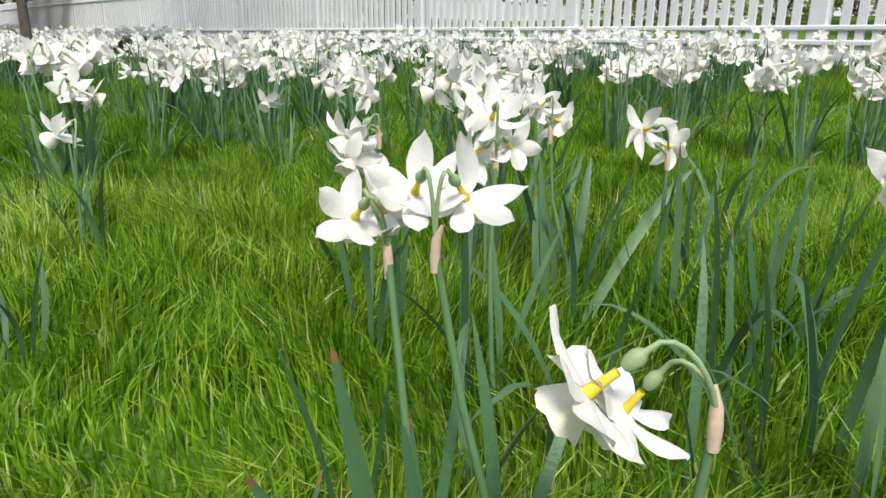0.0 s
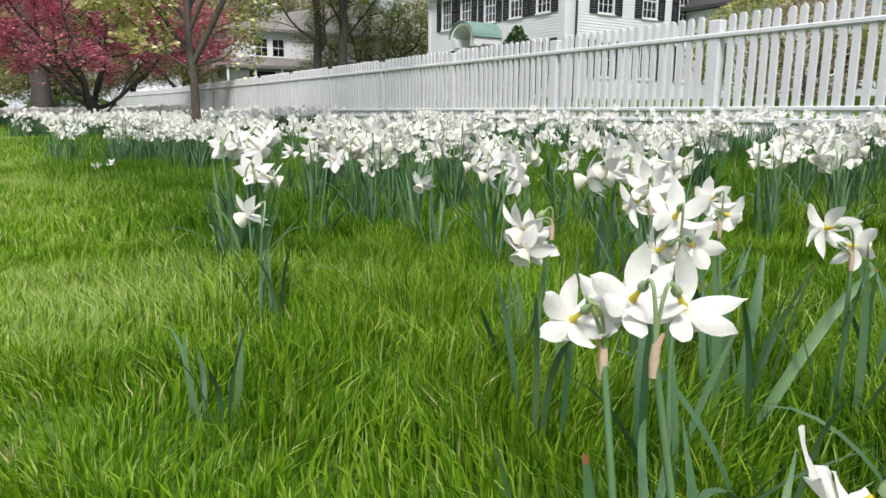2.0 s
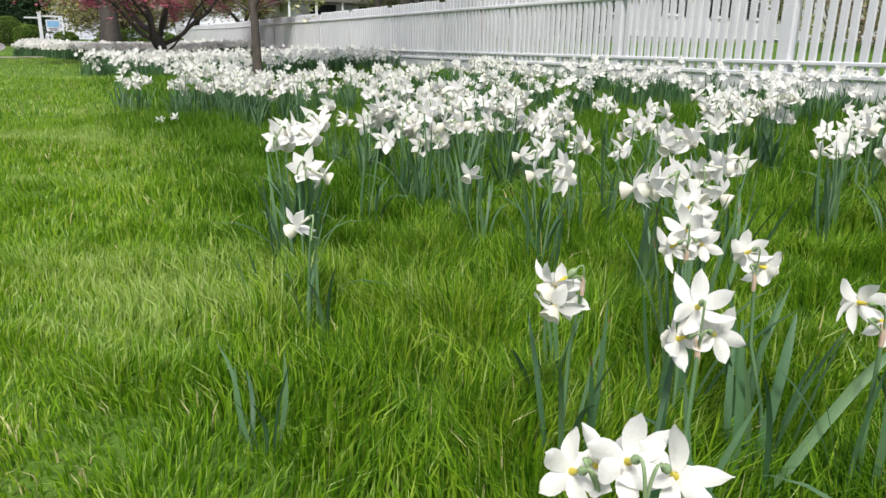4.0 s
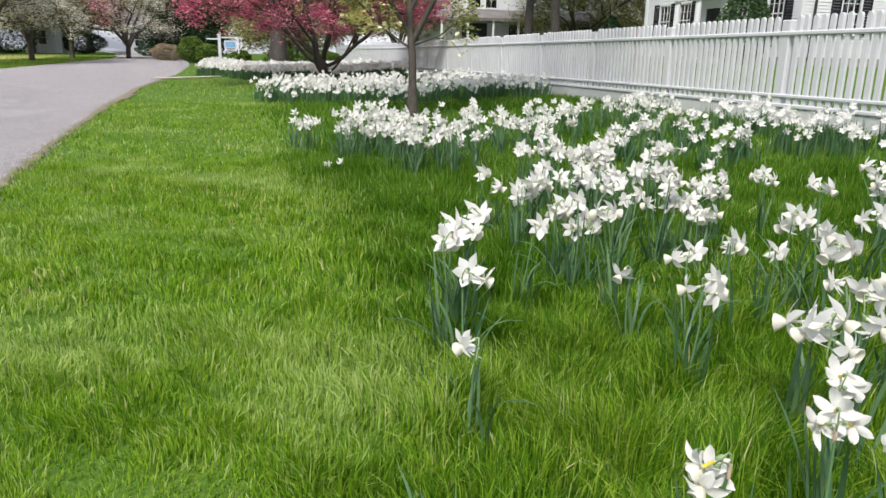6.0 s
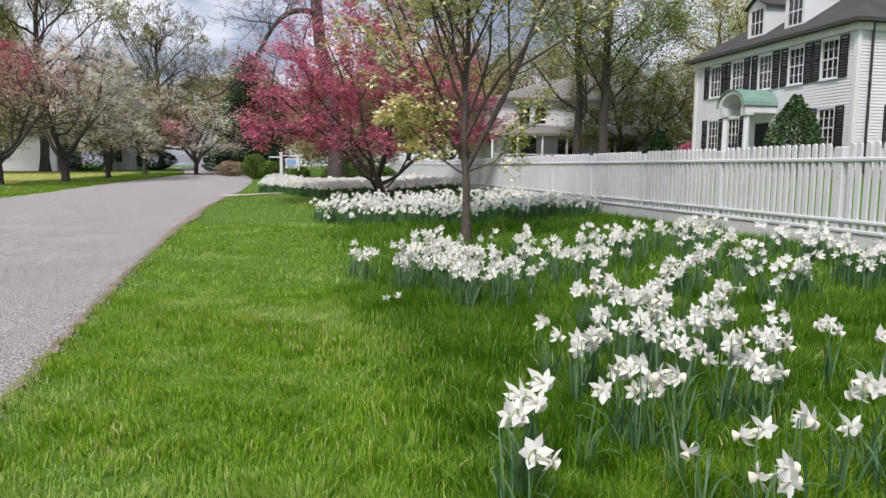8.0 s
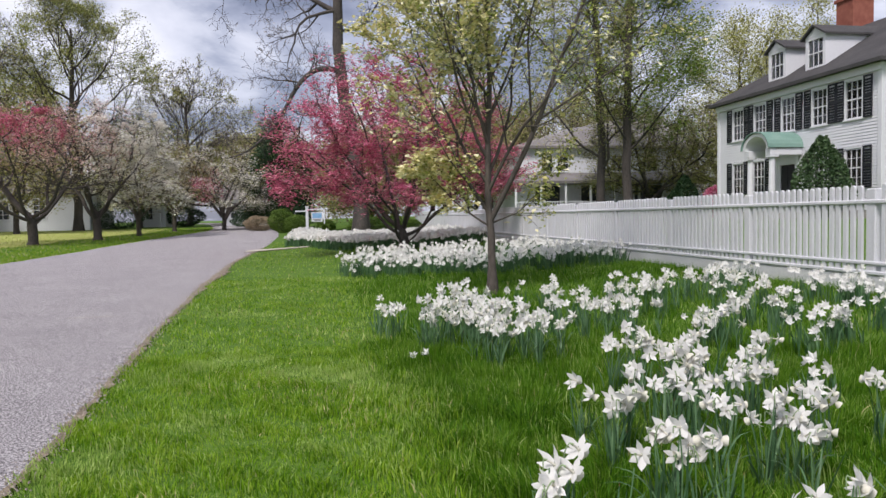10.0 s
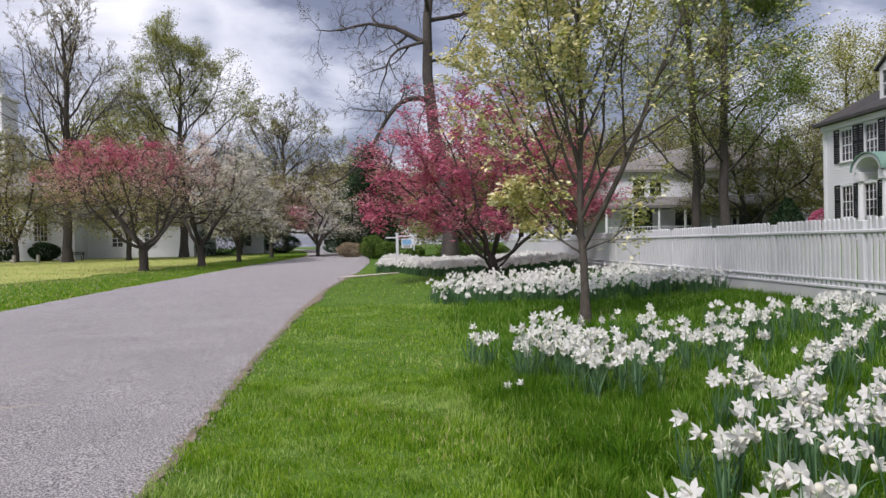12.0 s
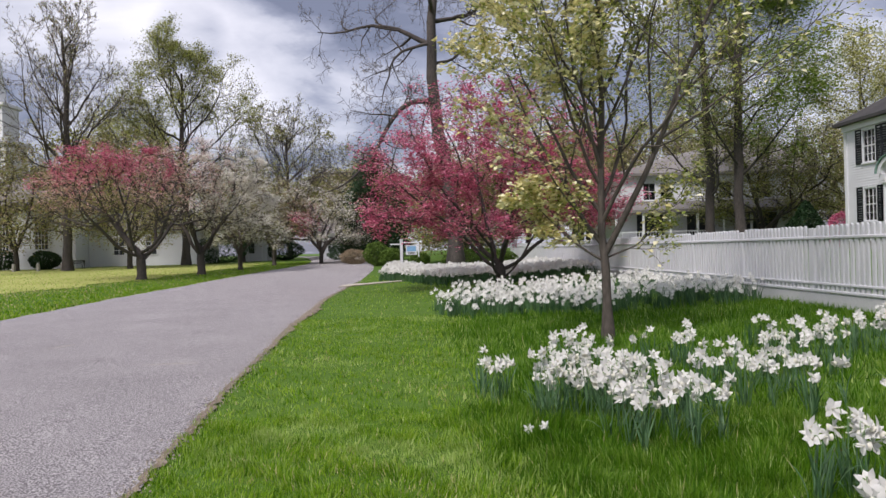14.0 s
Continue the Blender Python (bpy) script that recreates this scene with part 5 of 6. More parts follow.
near_daffodil((2.42, 1.585), [((2.415, 1.59, 0.31), [((2.40, 1.625, 0.352), face_dir(20, 15), 1.05), ((2.435, 1.60, 0.326), face_dir(95, 10), 1.1)])], 5, 0.33, 7)
near_daffodil((2.07, 1.15), [((2.07, 1.155, 0.375), [((2.055, 1.175, 0.395), face_dir(-30, 35), 0.95), ((2.075, 1.185, 0.372), face_dir(40, 45), 0.95)])], 7, 0.38, 8)


def spray(x, y, count, hgt, seed, label="tuft of blue-green daffodil leaves without bloom in the grass"):
    rng = np.random.default_rng(seed)
    plant = thing("daffodil_leaves", pose(x, y, float(ground_z(x, y))), label, "daffodil leaves", "flowerless daffodil tufts")
    leaves_for(plant, rng, count, hgt, spread=0.035)
    return plant


for i, (x, y, c, hh) in enumerate(((2.30, 1.42, 7, 0.34), (2.08, 1.27, 5, 0.32), (2.22, 1.27, 7, 0.36), (2.14, 1.50, 5, 0.33), (1.66, 1.42, 2, 0.24), (1.74, 1.47, 2, 0.27), (2.20, 2.10, 7, 0.27), (2.48, 1.40, 7, 0.33),
                                    (1.90, 1.47, 4, 0.31), (2.35, 1.72, 6, 0.31), (2.6, 1.62, 6, 0.32), (2.07, 3.42, 12, 0.36), (1.62, 2.18, 7, 0.20), (2.72, 3.42, 7, 0.30), (1.82, 2.95, 5, 0.20), (2.95, 1.75, 8, 0.33))):
    spray(x, y, c, hh, 300 + i)

def strap_leaf(plant, foot, tip, droop, width, brown=True, label=""):
    """One broad leaf from foot to tip, bowed towards its tip, with a keel and a withered end."""
    f, t = np.array(foot), np.array(tip)
    side = np.cross(t - f, np.array([-0.6, -0.75, 0.2]))
    side /= np.linalg.norm(side)
    out = np.cross(side, t - f)
    out /= np.linalg.norm(out)
    us = (0, 0.2, 0.4, 0.6, 0.75, 0.87, 0.94, 0.98, 1.0)
    V, F = [], []
    for u in us:
        c = f + (t - f) * u + np.array([0, 0, droop * math.sin(math.pi * u)]) + side * 0.006 * math.sin(4 * u)
        w = width / 2 * (0.8 + 0.2 * math.sin(math.pi * u)) * (1 if u < 0.7 else max(0.22, ((1.03 - u) / 0.33) ** 0.55))
        V += [c - side * w + out * w * 0.3, c, c + side * w + out * w * 0.3]
    for i in range(len(us) - 1):
        a = 3 * i
        F += [(a, a + 1, a + 4, a + 3), (a + 1, a + 2, a + 5, a + 4)]
    which = [0] * len(F)
    if brown:
        which[-2:] = [1, 1]
    part("leaf", mesh_of("leaf", [tuple(v) for v in V], F, [M["leaf"], M["tipbrown"]], which, smooth=True), None, plant, label)


tuft = thing("daffodil_leaves", pose(1.665, 1.29, 0), "broad daffodil leaves with withered brown tips in the grass", "daffodil leaves", "flowerless daffodil tufts")
strap_leaf(tuft, (0, 0.01, -0.01), (-0.021, 0.035, 0.318), 0.0, 0.0145, label="leaf with a withered tip")
strap_leaf(tuft, (0.01, -0.02, -0.01), (-0.088, 0.007, 0.285), 0.02, 0.0155, label="leaf with a withered tip")
strap_leaf(tuft, (0.02, 0.0, -0.01), (0.015, 0.02, 0.265), 0.0, 0.013, False)
tuft = thing("daffodil_leaves", pose(2.28, 1.66, 0), "tall bowed daffodil leaves with one brown tip", "daffodil leaves", "flowerless daffodil tufts")
strap_leaf(tuft, (0, 0, -0.01), (0.26, -0.05, 0.275), 0.05, 0.019)
strap_leaf(tuft, (0.03, 0.04, -0.01), (0.147, 0.074, 0.29), 0.035, 0.018, False)
strap_leaf(tuft, (-0.02, 0.03, -0.01), (0.0, 0.06, 0.31), 0.0, 0.015, False)

# single plants a step or two away: where their blooms hang, and how many
MIDDLE = ((1.85, 2.64, 0.31, 1), (1.97, 3.08, 0.34, 2), (1.96, 3.24, 0.40, 3), (2.04, 3.50, 0.42, 2), (2.14, 3.62, 0.40, 1), (2.41, 3.66, 0.32, 1), (2.66, 3.82, 0.34, 1), (2.65, 3.17, 0.31, 1), (2.82, 3.04, 0.37, 2), (3.08, 3.20, 0.39, 2),
          (2.66, 2.80, 0.35, 3), (3.25, 3.16, 0.36, 1), (3.55, 3.38, 0.40, 3), (3.50, 3.20, 0.38, 2), (3.44, 3.00, 0.37, 3), (3.28, 2.74, 0.36, 2), (3.30, 2.60, 0.36, 2), (3.00, 2.50, 0.35, 2), (2.76, 2.45, 0.36, 3),
          (2.77, 2.27, 0.38, 2), (4.40, 4.15, 0.38, 2), (4.30, 4.45, 0.40, 3), (4.05, 3.30, 0.41, 2), (4.70, 4.00, 0.39, 3), (4.15, 3.55, 0.36, 2), (3.91, 4.58, 0.34, 2))


def mid_daffodil(x, y, hgt, blooms, rng, leaves=None):
    """A daffodil a few metres off: stem, leaves and whole blooms as parts."""
    z = float(ground_z(x, y))
    plant = thing("daffodil", pose(x, y, z), "white daffodil in bloom with blue-green strap leaves in the grass", "daffodil", "white daffodils in the lawn")
    top = Vector((rng.normal(0, 0.03), rng.normal(0, 0.03), hgt - 0.015))
    part("stem", STEMS[int(rng.integers(3))], None, plant, "", stem_pose((0, 0, -0.01), top))
    for b in range(blooms):
        az = FACE_AZ + rng.normal(0, 0.9) + (b - 0.5 * (blooms - 1)) * 1.1
        s = rng.uniform(1.12, 1.5)
        part("flower", BLOOMS[int(rng.integers(14))], None, plant, "", Matrix.Translation(top + Vector((rng.normal(0, 0.016), rng.normal(0, 0.016), rng.uniform(-0.045, 0.016)))) @ Matrix.Rotation(-az, 4, "Z") @ Matrix.Diagonal((s, s, s, 1)))
    leaves_for(plant, rng, int(rng.integers(7, 10)) if leaves is None else leaves, hgt * 0.95, spread=0.03)
    return plant


rng = np.random.default_rng(77)
for x, y, hgt, blooms in MIDDLE:
    mid_daffodil(x, y, hgt, blooms, rng, 9)


def scatter(rng, n, cx, cy, rx, ry):
    a = rng.random(n) * 2 * np.pi
    r = np.sqrt(rng.random(n))
    return cx + rx * r * np.cos(a), cy + ry * r * np.sin(a)


# clumps within the two nearer drifts: centre, radii, plants
CLUMPS = ((3.45, 5.85, 0.28, 0.30, 7), (3.92, 5.75, 0.24, 0.22, 6), (2.72, 4.65, 0.18, 0.30, 6), (3.30, 5.20, 0.28, 0.28, 9), (3.30, 4.70, 0.30, 0.28, 9), (3.82, 5.15, 0.24, 0.26, 7), (3.22, 4.18, 0.22, 0.20, 5), (3.34, 3.92, 0.16, 0.14, 4), (2.66, 3.78, 0.14, 0.10, 3), (2.84, 3.70, 0.10, 0.08, 2), (3.82, 4.48, 0.12, 0.12, 2), (4.50, 5.80, 0.16, 0.14, 3),
          (2.60, 8.25, 0.45, 0.60, 26), (3.00, 7.25, 0.45, 0.45, 17), (3.10, 8.30, 0.45, 0.65, 20), (3.00, 9.60, 0.45, 0.60, 13), (2.05, 8.90, 0.28, 0.60, 7), (3.70, 8.20, 0.28, 0.45, 7), (4.40, 9.10, 0.45, 0.70, 16), (4.45, 8.05, 0.35, 0.35, 6),
          (4.05, 10.4, 0.45, 0.55, 9), (5.45, 9.60, 0.45, 0.60, 14), (4.90, 7.30, 0.30, 0.30, 4), (5.80, 8.00, 0.45, 0.50, 9), (6.65, 10.3, 0.55, 0.50, 14), (6.50, 9.30, 0.45, 0.45, 11))
for cx, cy, rx, ry, count in CLUMPS:
    xs, ys = scatter(rng, count, cx, cy, rx, ry)
    for x, y in zip(xs, ys):
        mid_daffodil(float(x), float(y), float(rng.uniform(0.29, 0.46)), int(rng.integers(1, 4)), rng)

# two blooms lying over in the grass
fallen = thing("fallen_daffodil", pose(1.99, 7.42, 0.0), "white daffodil blown over on the grass", "daffodil")
part("stem", STEMS[0], None, fallen, "", stem_pose((0.22, 0.15, 0.02), (0.02, 0.0, 0.07)))
for dx, dz, az in ((0, 0.06, 0.4), (0.1, 0.09, 1.2)):
    part("flower", BLOOMS[2], None, fallen, "", Matrix.Translation((dx, 0, dz)) @ Matrix.Rotation(-az, 4, "Z"))


def drift(name, xs, ys, seed, label, heads=2, hmin=0.34, hmax=0.46, nleaf=5, big=1.0):
    """A mass of far daffodils in one mesh."""
    rng = np.random.default_rng(seed)
    n = len(xs)
    zs = ground_z(xs, ys)
    hgt = rng.uniform(hmin, hmax, n)
    hp = Heap()
    # leaves
    m = n * nleaf
    lx = np.repeat(xs, nleaf) + rng.normal(0, 0.05, m)
    ly = np.repeat(ys, nleaf) + rng.normal(0, 0.05, m)
    V, T = blades(lx, ly, np.repeat(zs, nleaf) - 0.01, np.repeat(hgt, nleaf) * rng.uniform(0.7, 1.05, m), np.full(m, 0.016 * big), rng, 0.45)
    hp.add(V, T, 2)
    # stems
    topx, topy = xs + rng.normal(0, 0.03, n), ys + rng.normal(0, 0.03, n)
    V, T = blades(xs, ys, zs, hgt, np.full(n, 0.009 * big), rng, 0.05)
    hp.add(V, T, 3)
    # heads
    m = n * heads
    hx = np.repeat(topx, heads) + rng.normal(0, 0.045, m)
    hy = np.repeat(topy, heads) + rng.normal(0, 0.045, m)
    hz = np.repeat(zs + hgt, heads) + rng.normal(-0.01, 0.045, m)
    az = FACE_AZ + rng.normal(0, 0.8, m)
    nod = rng.uniform(0.05, 0.7, m)
    f = np.stack([np.sin(az) * np.cos(nod), np.cos(az) * np.cos(nod), -np.sin(nod)], -1)
    u = np.cross(f, np.array([0, 0, 1.0]))
    u /= np.linalg.norm(u, axis=1)[:, None]
    w = np.cross(u, f)
    C = np.stack([hx, hy, hz], -1)
    size = 0.044 * rng.uniform(0.85, 1.25, m) * big
    spin = rng.random(m) * 6.28
    sweep = rng.uniform(0.2, 1.0, m)
    for k in range(6):
        a = spin + k * math.pi / 3

        def point(r, da, back):
            return C + (u * np.cos(a + da)[:, None] + w * np.sin(a + da)[:, None]) * (size * r)[:, None] - f * (size * sweep * back)[:, None]

        V = np.stack([C, point(0.66, -0.5, 0.35), point(1.05, 0, 0.7 + 0.4 * (k % 2)), point(0.66, 0.5, 0.35)], 1).reshape(-1, 3)
        T = np.array([[0, 1, 2], [0, 2, 3]])
        hp.add(V, (T[None] + 4 * np.arange(m)[:, None, None]).reshape(-1, 3), 0)
    ring = [C + (u * math.cos(b) + w * math.sin(b)) * (size * 0.3)[:, None] + f * (size * 0.4)[:, None] for b in np.arange(5) * 2 * np.pi / 5]
    V = np.stack([C, *ring], 1).reshape(-1, 3)
    T = np.array([[0, i + 1, (i + 1) % 5 + 1] for i in range(5)])
    hp.add(V, (T[None] + 6 * np.arange(m)[:, None, None]).reshape(-1, 3), 1)
    ob = new(name, hp.mesh(name, [M["petal"], M["corona"], M["leaf_far"], M["stem"]]))
    return tagged(ob, label, "daffodils", kind="stuff")


rng = np.random.default_rng(88)
# along the fence and in the gaps of the near drifts
bits = [scatter(rng, c, cx, cy, rx, ry) for cx, cy, rx, ry, c in ((5.2, 4.2, 0.35, 0.4, 12), (6.7, 5.2, 0.5, 0.5, 22), (7.5, 5.6, 0.4, 0.7, 24), (5.8, 6.9, 0.4, 0.35, 14), (7.2, 7.0, 0.6, 0.5, 32), (5.2, 7.6, 0.35, 0.25, 7), (6.2, 8.3, 0.35, 0.3, 9), (7.6, 8.9, 0.4, 0.7, 22),
                                                               (4.6, 5.5, 0.2, 0.2, 4), (5.1, 3.2, 0.4, 0.4, 13), (6.2, 3.6, 0.5, 0.5, 18), (7.4, 4.0, 0.5, 0.7, 24), (5.6, 2.2, 0.4, 0.4, 5), (7.6, 2.9, 0.4, 0.5, 8), (3.9, 2.6, 0.3, 0.3, 5), (4.3, 1.9, 0.4, 0.4, 9),
                                                               (7.3, 11.2, 0.7, 0.5, 16), (5.9, 11.3, 0.6, 0.35, 12), (3.0, 10.6, 0.35, 0.4, 6))]
xs, ys = np.concatenate([b[0] for b in bits]), np.concatenate([b[1] for b in bits])
close = (ys < 4.7) & (xs < 5.8)
for x, y in zip(xs[close], ys[close]):
    mid_daffodil(float(x), float(y), float(rng.uniform(0.33, 0.46)), int(rng.integers(2, 4)), rng, 6)
xs, ys = xs[~close], ys[~close]
drift("daffodil_drift", xs, ys, 5, "loose clumps of white daffodils before the fence", heads=2, nleaf=12, hmin=0.22, hmax=0.40)
bits = [scatter(rng, c, cx, cy, rx, ry) for cx, cy, rx, ry, c in ((2.5, 18.2, 1.0, 1.6, 75), (3.9, 18.6, 1.1, 1.8, 85), (5.2, 18.6, 1.0, 2.2, 70), (6.6, 18.3, 0.9, 1.9, 60), (7.6, 17.6, 0.8, 1.6, 50), (3.8, 22.5, 1.6, 2.2, 110), (6.2, 23.0, 1.8, 2.6, 120), (7.7, 21.5, 0.7, 2.6, 50))]
xs, ys = np.concatenate([b[0] for b in bits]), np.concatenate([b[1] for b in bits])
drift("daffodil_drift", xs, ys, 6, "drift of white daffodils under the pink dogwood", heads=3, nleaf=12, big=1.12, hmin=0.22, hmax=0.48)
n = 1900
x = rng.uniform(-0.7, 8.5, n)
front = 36.3 - 6.0 * smooth01((x + 0.7) / 3.2) + 0.4 * wav(x, x, 1.5)
y = front + rng.random(n) ** 0.8 * (15.5 - 3 * smooth01((x + 0.7) / 3))
drift("daffodil_bed", x, y, 7, "dense bed of white daffodils at the end of the lawn", heads=3, nleaf=6, big=1.7, hmin=0.42, hmax=0.56)


# ---------------------------------------------------------------- houses
def board_wall(W, z0, z1, holes, pitch=0.118, lap=0.022):
    """Lapped boards along x from 0 to W, facing -y, with holes (x0, x1, z0, z1) left open. Arrays of vertices and quads."""
    V, Q = [], []
    rows = int(round((z1 - z0) / pitch))
    p = (z1 - z0) / rows
    for r in range(rows):
        a, b = z0 + r * p, z0 + (r + 1) * p
        cuts = sorted((h[0], h[1]) for h in holes if h[2] < (a + b) / 2 < h[3])
        spans, x = [], 0.0
        for c0, c1 in cuts:
            spans.append((x, c0))
            x = c1
        spans.append((x, W))
        for s0, s1 in spans:
            if s1 - s0 < 0.01:
                continue
            i = len(V)
            V += [(s0, -lap, a), (s1, -lap, a), (s1, 0, b), (s0, 0, b), (s0, 0.05, a), (s1, 0.05, a), (s1, 0.05, b), (s0, 0.05, b)]
            Q += [(i, i + 1, i + 2, i + 3), (i + 4, i + 5, i + 1, i), (i + 3, i + 2, i + 6, i + 7), (i + 4, i, i + 3, i + 7), (i + 1, i + 5, i + 6, i + 2)]
    return V, Q


def sash_window(parent, xc, z0, w, hgt, m, rows=4, cols=3, shutters=True, frame_mat="clapboard"):
    """A sash window in the opening of a wall that faces -y: frame, glazing bars, glass, dark sheet standing for the dim
    room, two shutters.
    """
    hw = w / 2
    win = part("window", boxes((xc - hw - 0.07, xc - hw, -0.05, 0.06, z0 - 0.02, z0 + hgt + 0.09), (xc + hw, xc + hw + 0.07, -0.05, 0.06, z0 - 0.02, z0 + hgt + 0.09), (xc - hw, xc + hw, -0.05, 0.06, z0 + hgt, z0 + hgt + 0.09)), M[frame_mat], parent, "", m)
    part("sill", boxes((xc - hw - 0.1, xc + hw + 0.1, -0.09, 0.06, z0 - 0.07, z0 - 0.02)), M[frame_mat], win)
    bars = [(xc - hw, xc + hw, -0.012, 0.03, z0 + hgt / 2 - 0.025, z0 + hgt / 2 + 0.025), (xc - hw, xc + hw, -0.012, 0.03, z0 - 0.02, z0 + 0.04), (xc - hw, xc + hw, -0.012, 0.03, z0 + hgt - 0.05, z0 + hgt)]
    bars += [(xc - hw + w * c / cols - 0.011, xc - hw + w * c / cols + 0.011, -0.01, 0.02, z0 + 0.04, z0 + hgt - 0.05) for c in range(1, cols)]
    bars += [(xc - hw, xc + hw, -0.0095, 0.0195, z0 + hgt * r / rows - 0.011, z0 + hgt * r / rows + 0.011) for r in range(1, rows) if r * 2 != rows]
    part("sash", boxes(*bars), M[frame_mat], win)
    part("pane", boxes((xc - hw, xc + hw, 0.022, 0.027, z0, z0 + hgt)), M["glass"], win)
    # dark sheet close behind the pane: the room's dimness is its colour
    part("blind", boxes((xc - hw, xc + hw, 0.13, 0.15, z0 - 0.02, z0 + hgt)), M["dark_in"], win, "dark sheet standing for the dim room behind the glass")
    if shutters:
        for s in (-1, 1):
            c = xc + s * (hw + 0.30)
            bl = [(c - 0.22, c - 0.17, -0.065, -0.024, z0 - 0.04, z0 + hgt + 0.06), (c + 0.17, c + 0.22, -0.065, -0.024, z0 - 0.04, z0 + hgt + 0.06)]
            bl += [(c - 0.17, c + 0.17, -0.065, -0.024, z, z + 0.07) for z in (z0 - 0.04, z0 + hgt * 0.5, z0 + hgt - 0.01)]
            k = 13
            bl += [(c - 0.17, c + 0.17, -0.055, -0.024, z0 + 0.05 + (hgt - 0.1) * i / k, z0 + 0.05 + (hgt - 0.1) * (i + 0.72) / k) for i in range(k)]
            part("shutter", boxes(*bl), M["shutter"], parent, "black louvred shutter", m)
    return win


def white_house():
    """The white clapboard house behind the fence. Its front runs along x from 0 to W, facing -y; heights from the ground at its foot."""
    W, D, base, eave = 10.9, 9.0, 0.0, 5.95
    house = thing("white_house", Matrix.Translation((21.75, 35.2, 1.0)) @ Matrix.Rotation(radians(-90), 4, "Z"), "white clapboard house with black shutters and dark hipped roof", "house")
    up_z, lo_z, wh, ww = 3.92, 1.25, 1.5, 0.86
    ups = (1.75, 3.55, 5.60, 7.62, 9.55)
    los = (1.75, 3.45, 7.70, 9.55)
    holes = [(x - ww / 2 - 0.06, x + ww / 2 + 0.06, up_z - 0.05, up_z + wh + 0.08) for x in ups] + [(x - ww / 2 - 0.06, x + ww / 2 + 0.06, lo_z - 0.05, lo_z + wh + 0.08) for x in los] + [(5.6 - 0.75, 5.6 + 0.75, 0.25, 2.75)]
    V, Q = board_wall(W, 0.35, eave - 0.35, holes)
    part("front_wall", mesh_of("front_wall", V, Q, M["clapboard"]), None, house)
    side = Matrix.Translation((W, 0, 0)) @ Matrix.Rotation(radians(90), 4, "Z")
    sx = (2.3, 5.0, 7.4)
    sholes = [(x - ww / 2 - 0.06, x + ww / 2 + 0.06, z - 0.05, z + wh + 0.08) for x in sx for z in (up_z, lo_z)]
    V, Q = board_wall(D, 0.35, eave - 0.35, sholes)
    part("end_wall", mesh_of("end_wall", V, Q, M["clapboard"]), None, house, "", side)
    far = Matrix.Translation((0, D, 0)) @ Matrix.Rotation(radians(-90), 4, "Z")
    V, Q = board_wall(D, 0.35, eave - 0.35, [])
    part("end_wall", mesh_of("end_wall", V, Q, M["clapboard"]), None, house, "", far)
    part("back_wall", boxes((0.06, W - 0.06, D - 0.2, D, 0, eave - 0.3)), M["clapboard"], house)
    # dark sheets inside the walls, coloured as the shade of unbuilt rooms
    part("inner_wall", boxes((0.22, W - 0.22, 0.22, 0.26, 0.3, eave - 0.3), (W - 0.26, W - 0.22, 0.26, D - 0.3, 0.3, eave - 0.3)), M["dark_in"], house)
    part("foundation", boxes((-0.02, W + 0.02, -0.02, D, -0.4, 0.35), bevel=0.01), M["stone"], house)
    for x in (0.0, W):
        part("corner_board", boxes((x - 0.1, x + 0.1, -0.06 if x else -0.06, 0.1, 0.35, eave - 0.3), bevel=0.008), M["clapboard"], house)
    part("cornice", boxes((-0.12, W + 0.12, -0.14, 0.1, eave - 0.42, eave - 0.12), (-0.3, W + 0.3, -0.36, 0.1, eave - 0.12, eave), (W - 0.1, W + 0.14, 0.1, D, eave - 0.42, eave - 0.12), (W - 0.1, W + 0.34, 0.1, D + 0.3, eave - 0.12, eave), bevel=0.01), M["clapboard"], house)
    # hipped roof
    o, rise = 0.42, 3.0
    V = [(-o, -o, eave), (W + o, -o, eave), (W + o, D + o, eave), (-o, D + o, eave), (3.6, D / 2, eave + rise), (W - 3.6, D / 2, eave + rise)]
    V += [(x, y, z - 0.14) for x, y, z in V[:4]]
    F = [(0, 1, 5, 4), (1, 2, 5), (2, 3, 4, 5), (3, 0, 4), (6, 7, 1, 0), (7, 8, 2, 1), (8, 9, 3, 2), (9, 6, 0, 3), (9, 8, 7, 6)]
    part("roof", mesh_of("roof", V, F, M["shingle"]), None, house)
    for x in ups:
        sash_window(house, x, up_z, ww, wh, None)
    for x in los:
        sash_window(house, x, lo_z, ww, wh, None)
    for x in sx:
        for z in (up_z, lo_z):
            sash_window(house, x, z, ww, wh, side)
    # dormers
    slope = rise / (D / 2 + o)
    for x in (4.1, 6.7):
        y0 = 0.45
        zr = eave + (y0 + o) * slope
        dm = part("dormer", boxes((x - 0.62, x - 0.46, y0, y0 + 0.1, zr - 0.1, zr + 1.35), (x + 0.46, x + 0.62, y0, y0 + 0.1, zr - 0.1, zr + 1.35), (x - 0.62, x - 0.56, y0 + 0.1, y0 + 2.3, zr - 0.1, zr + 1.35), (x + 0.56, x + 0.62, y0 + 0.1, y0 + 2.3, zr - 0.1, zr + 1.35),
                                  (x - 0.46, x + 0.46, y0, y0 + 0.1, zr - 0.1, zr + 0.08), (x - 0.46, x + 0.46, y0, y0 + 0.1, zr + 1.22, zr + 1.35)), M["clapboard"], house)
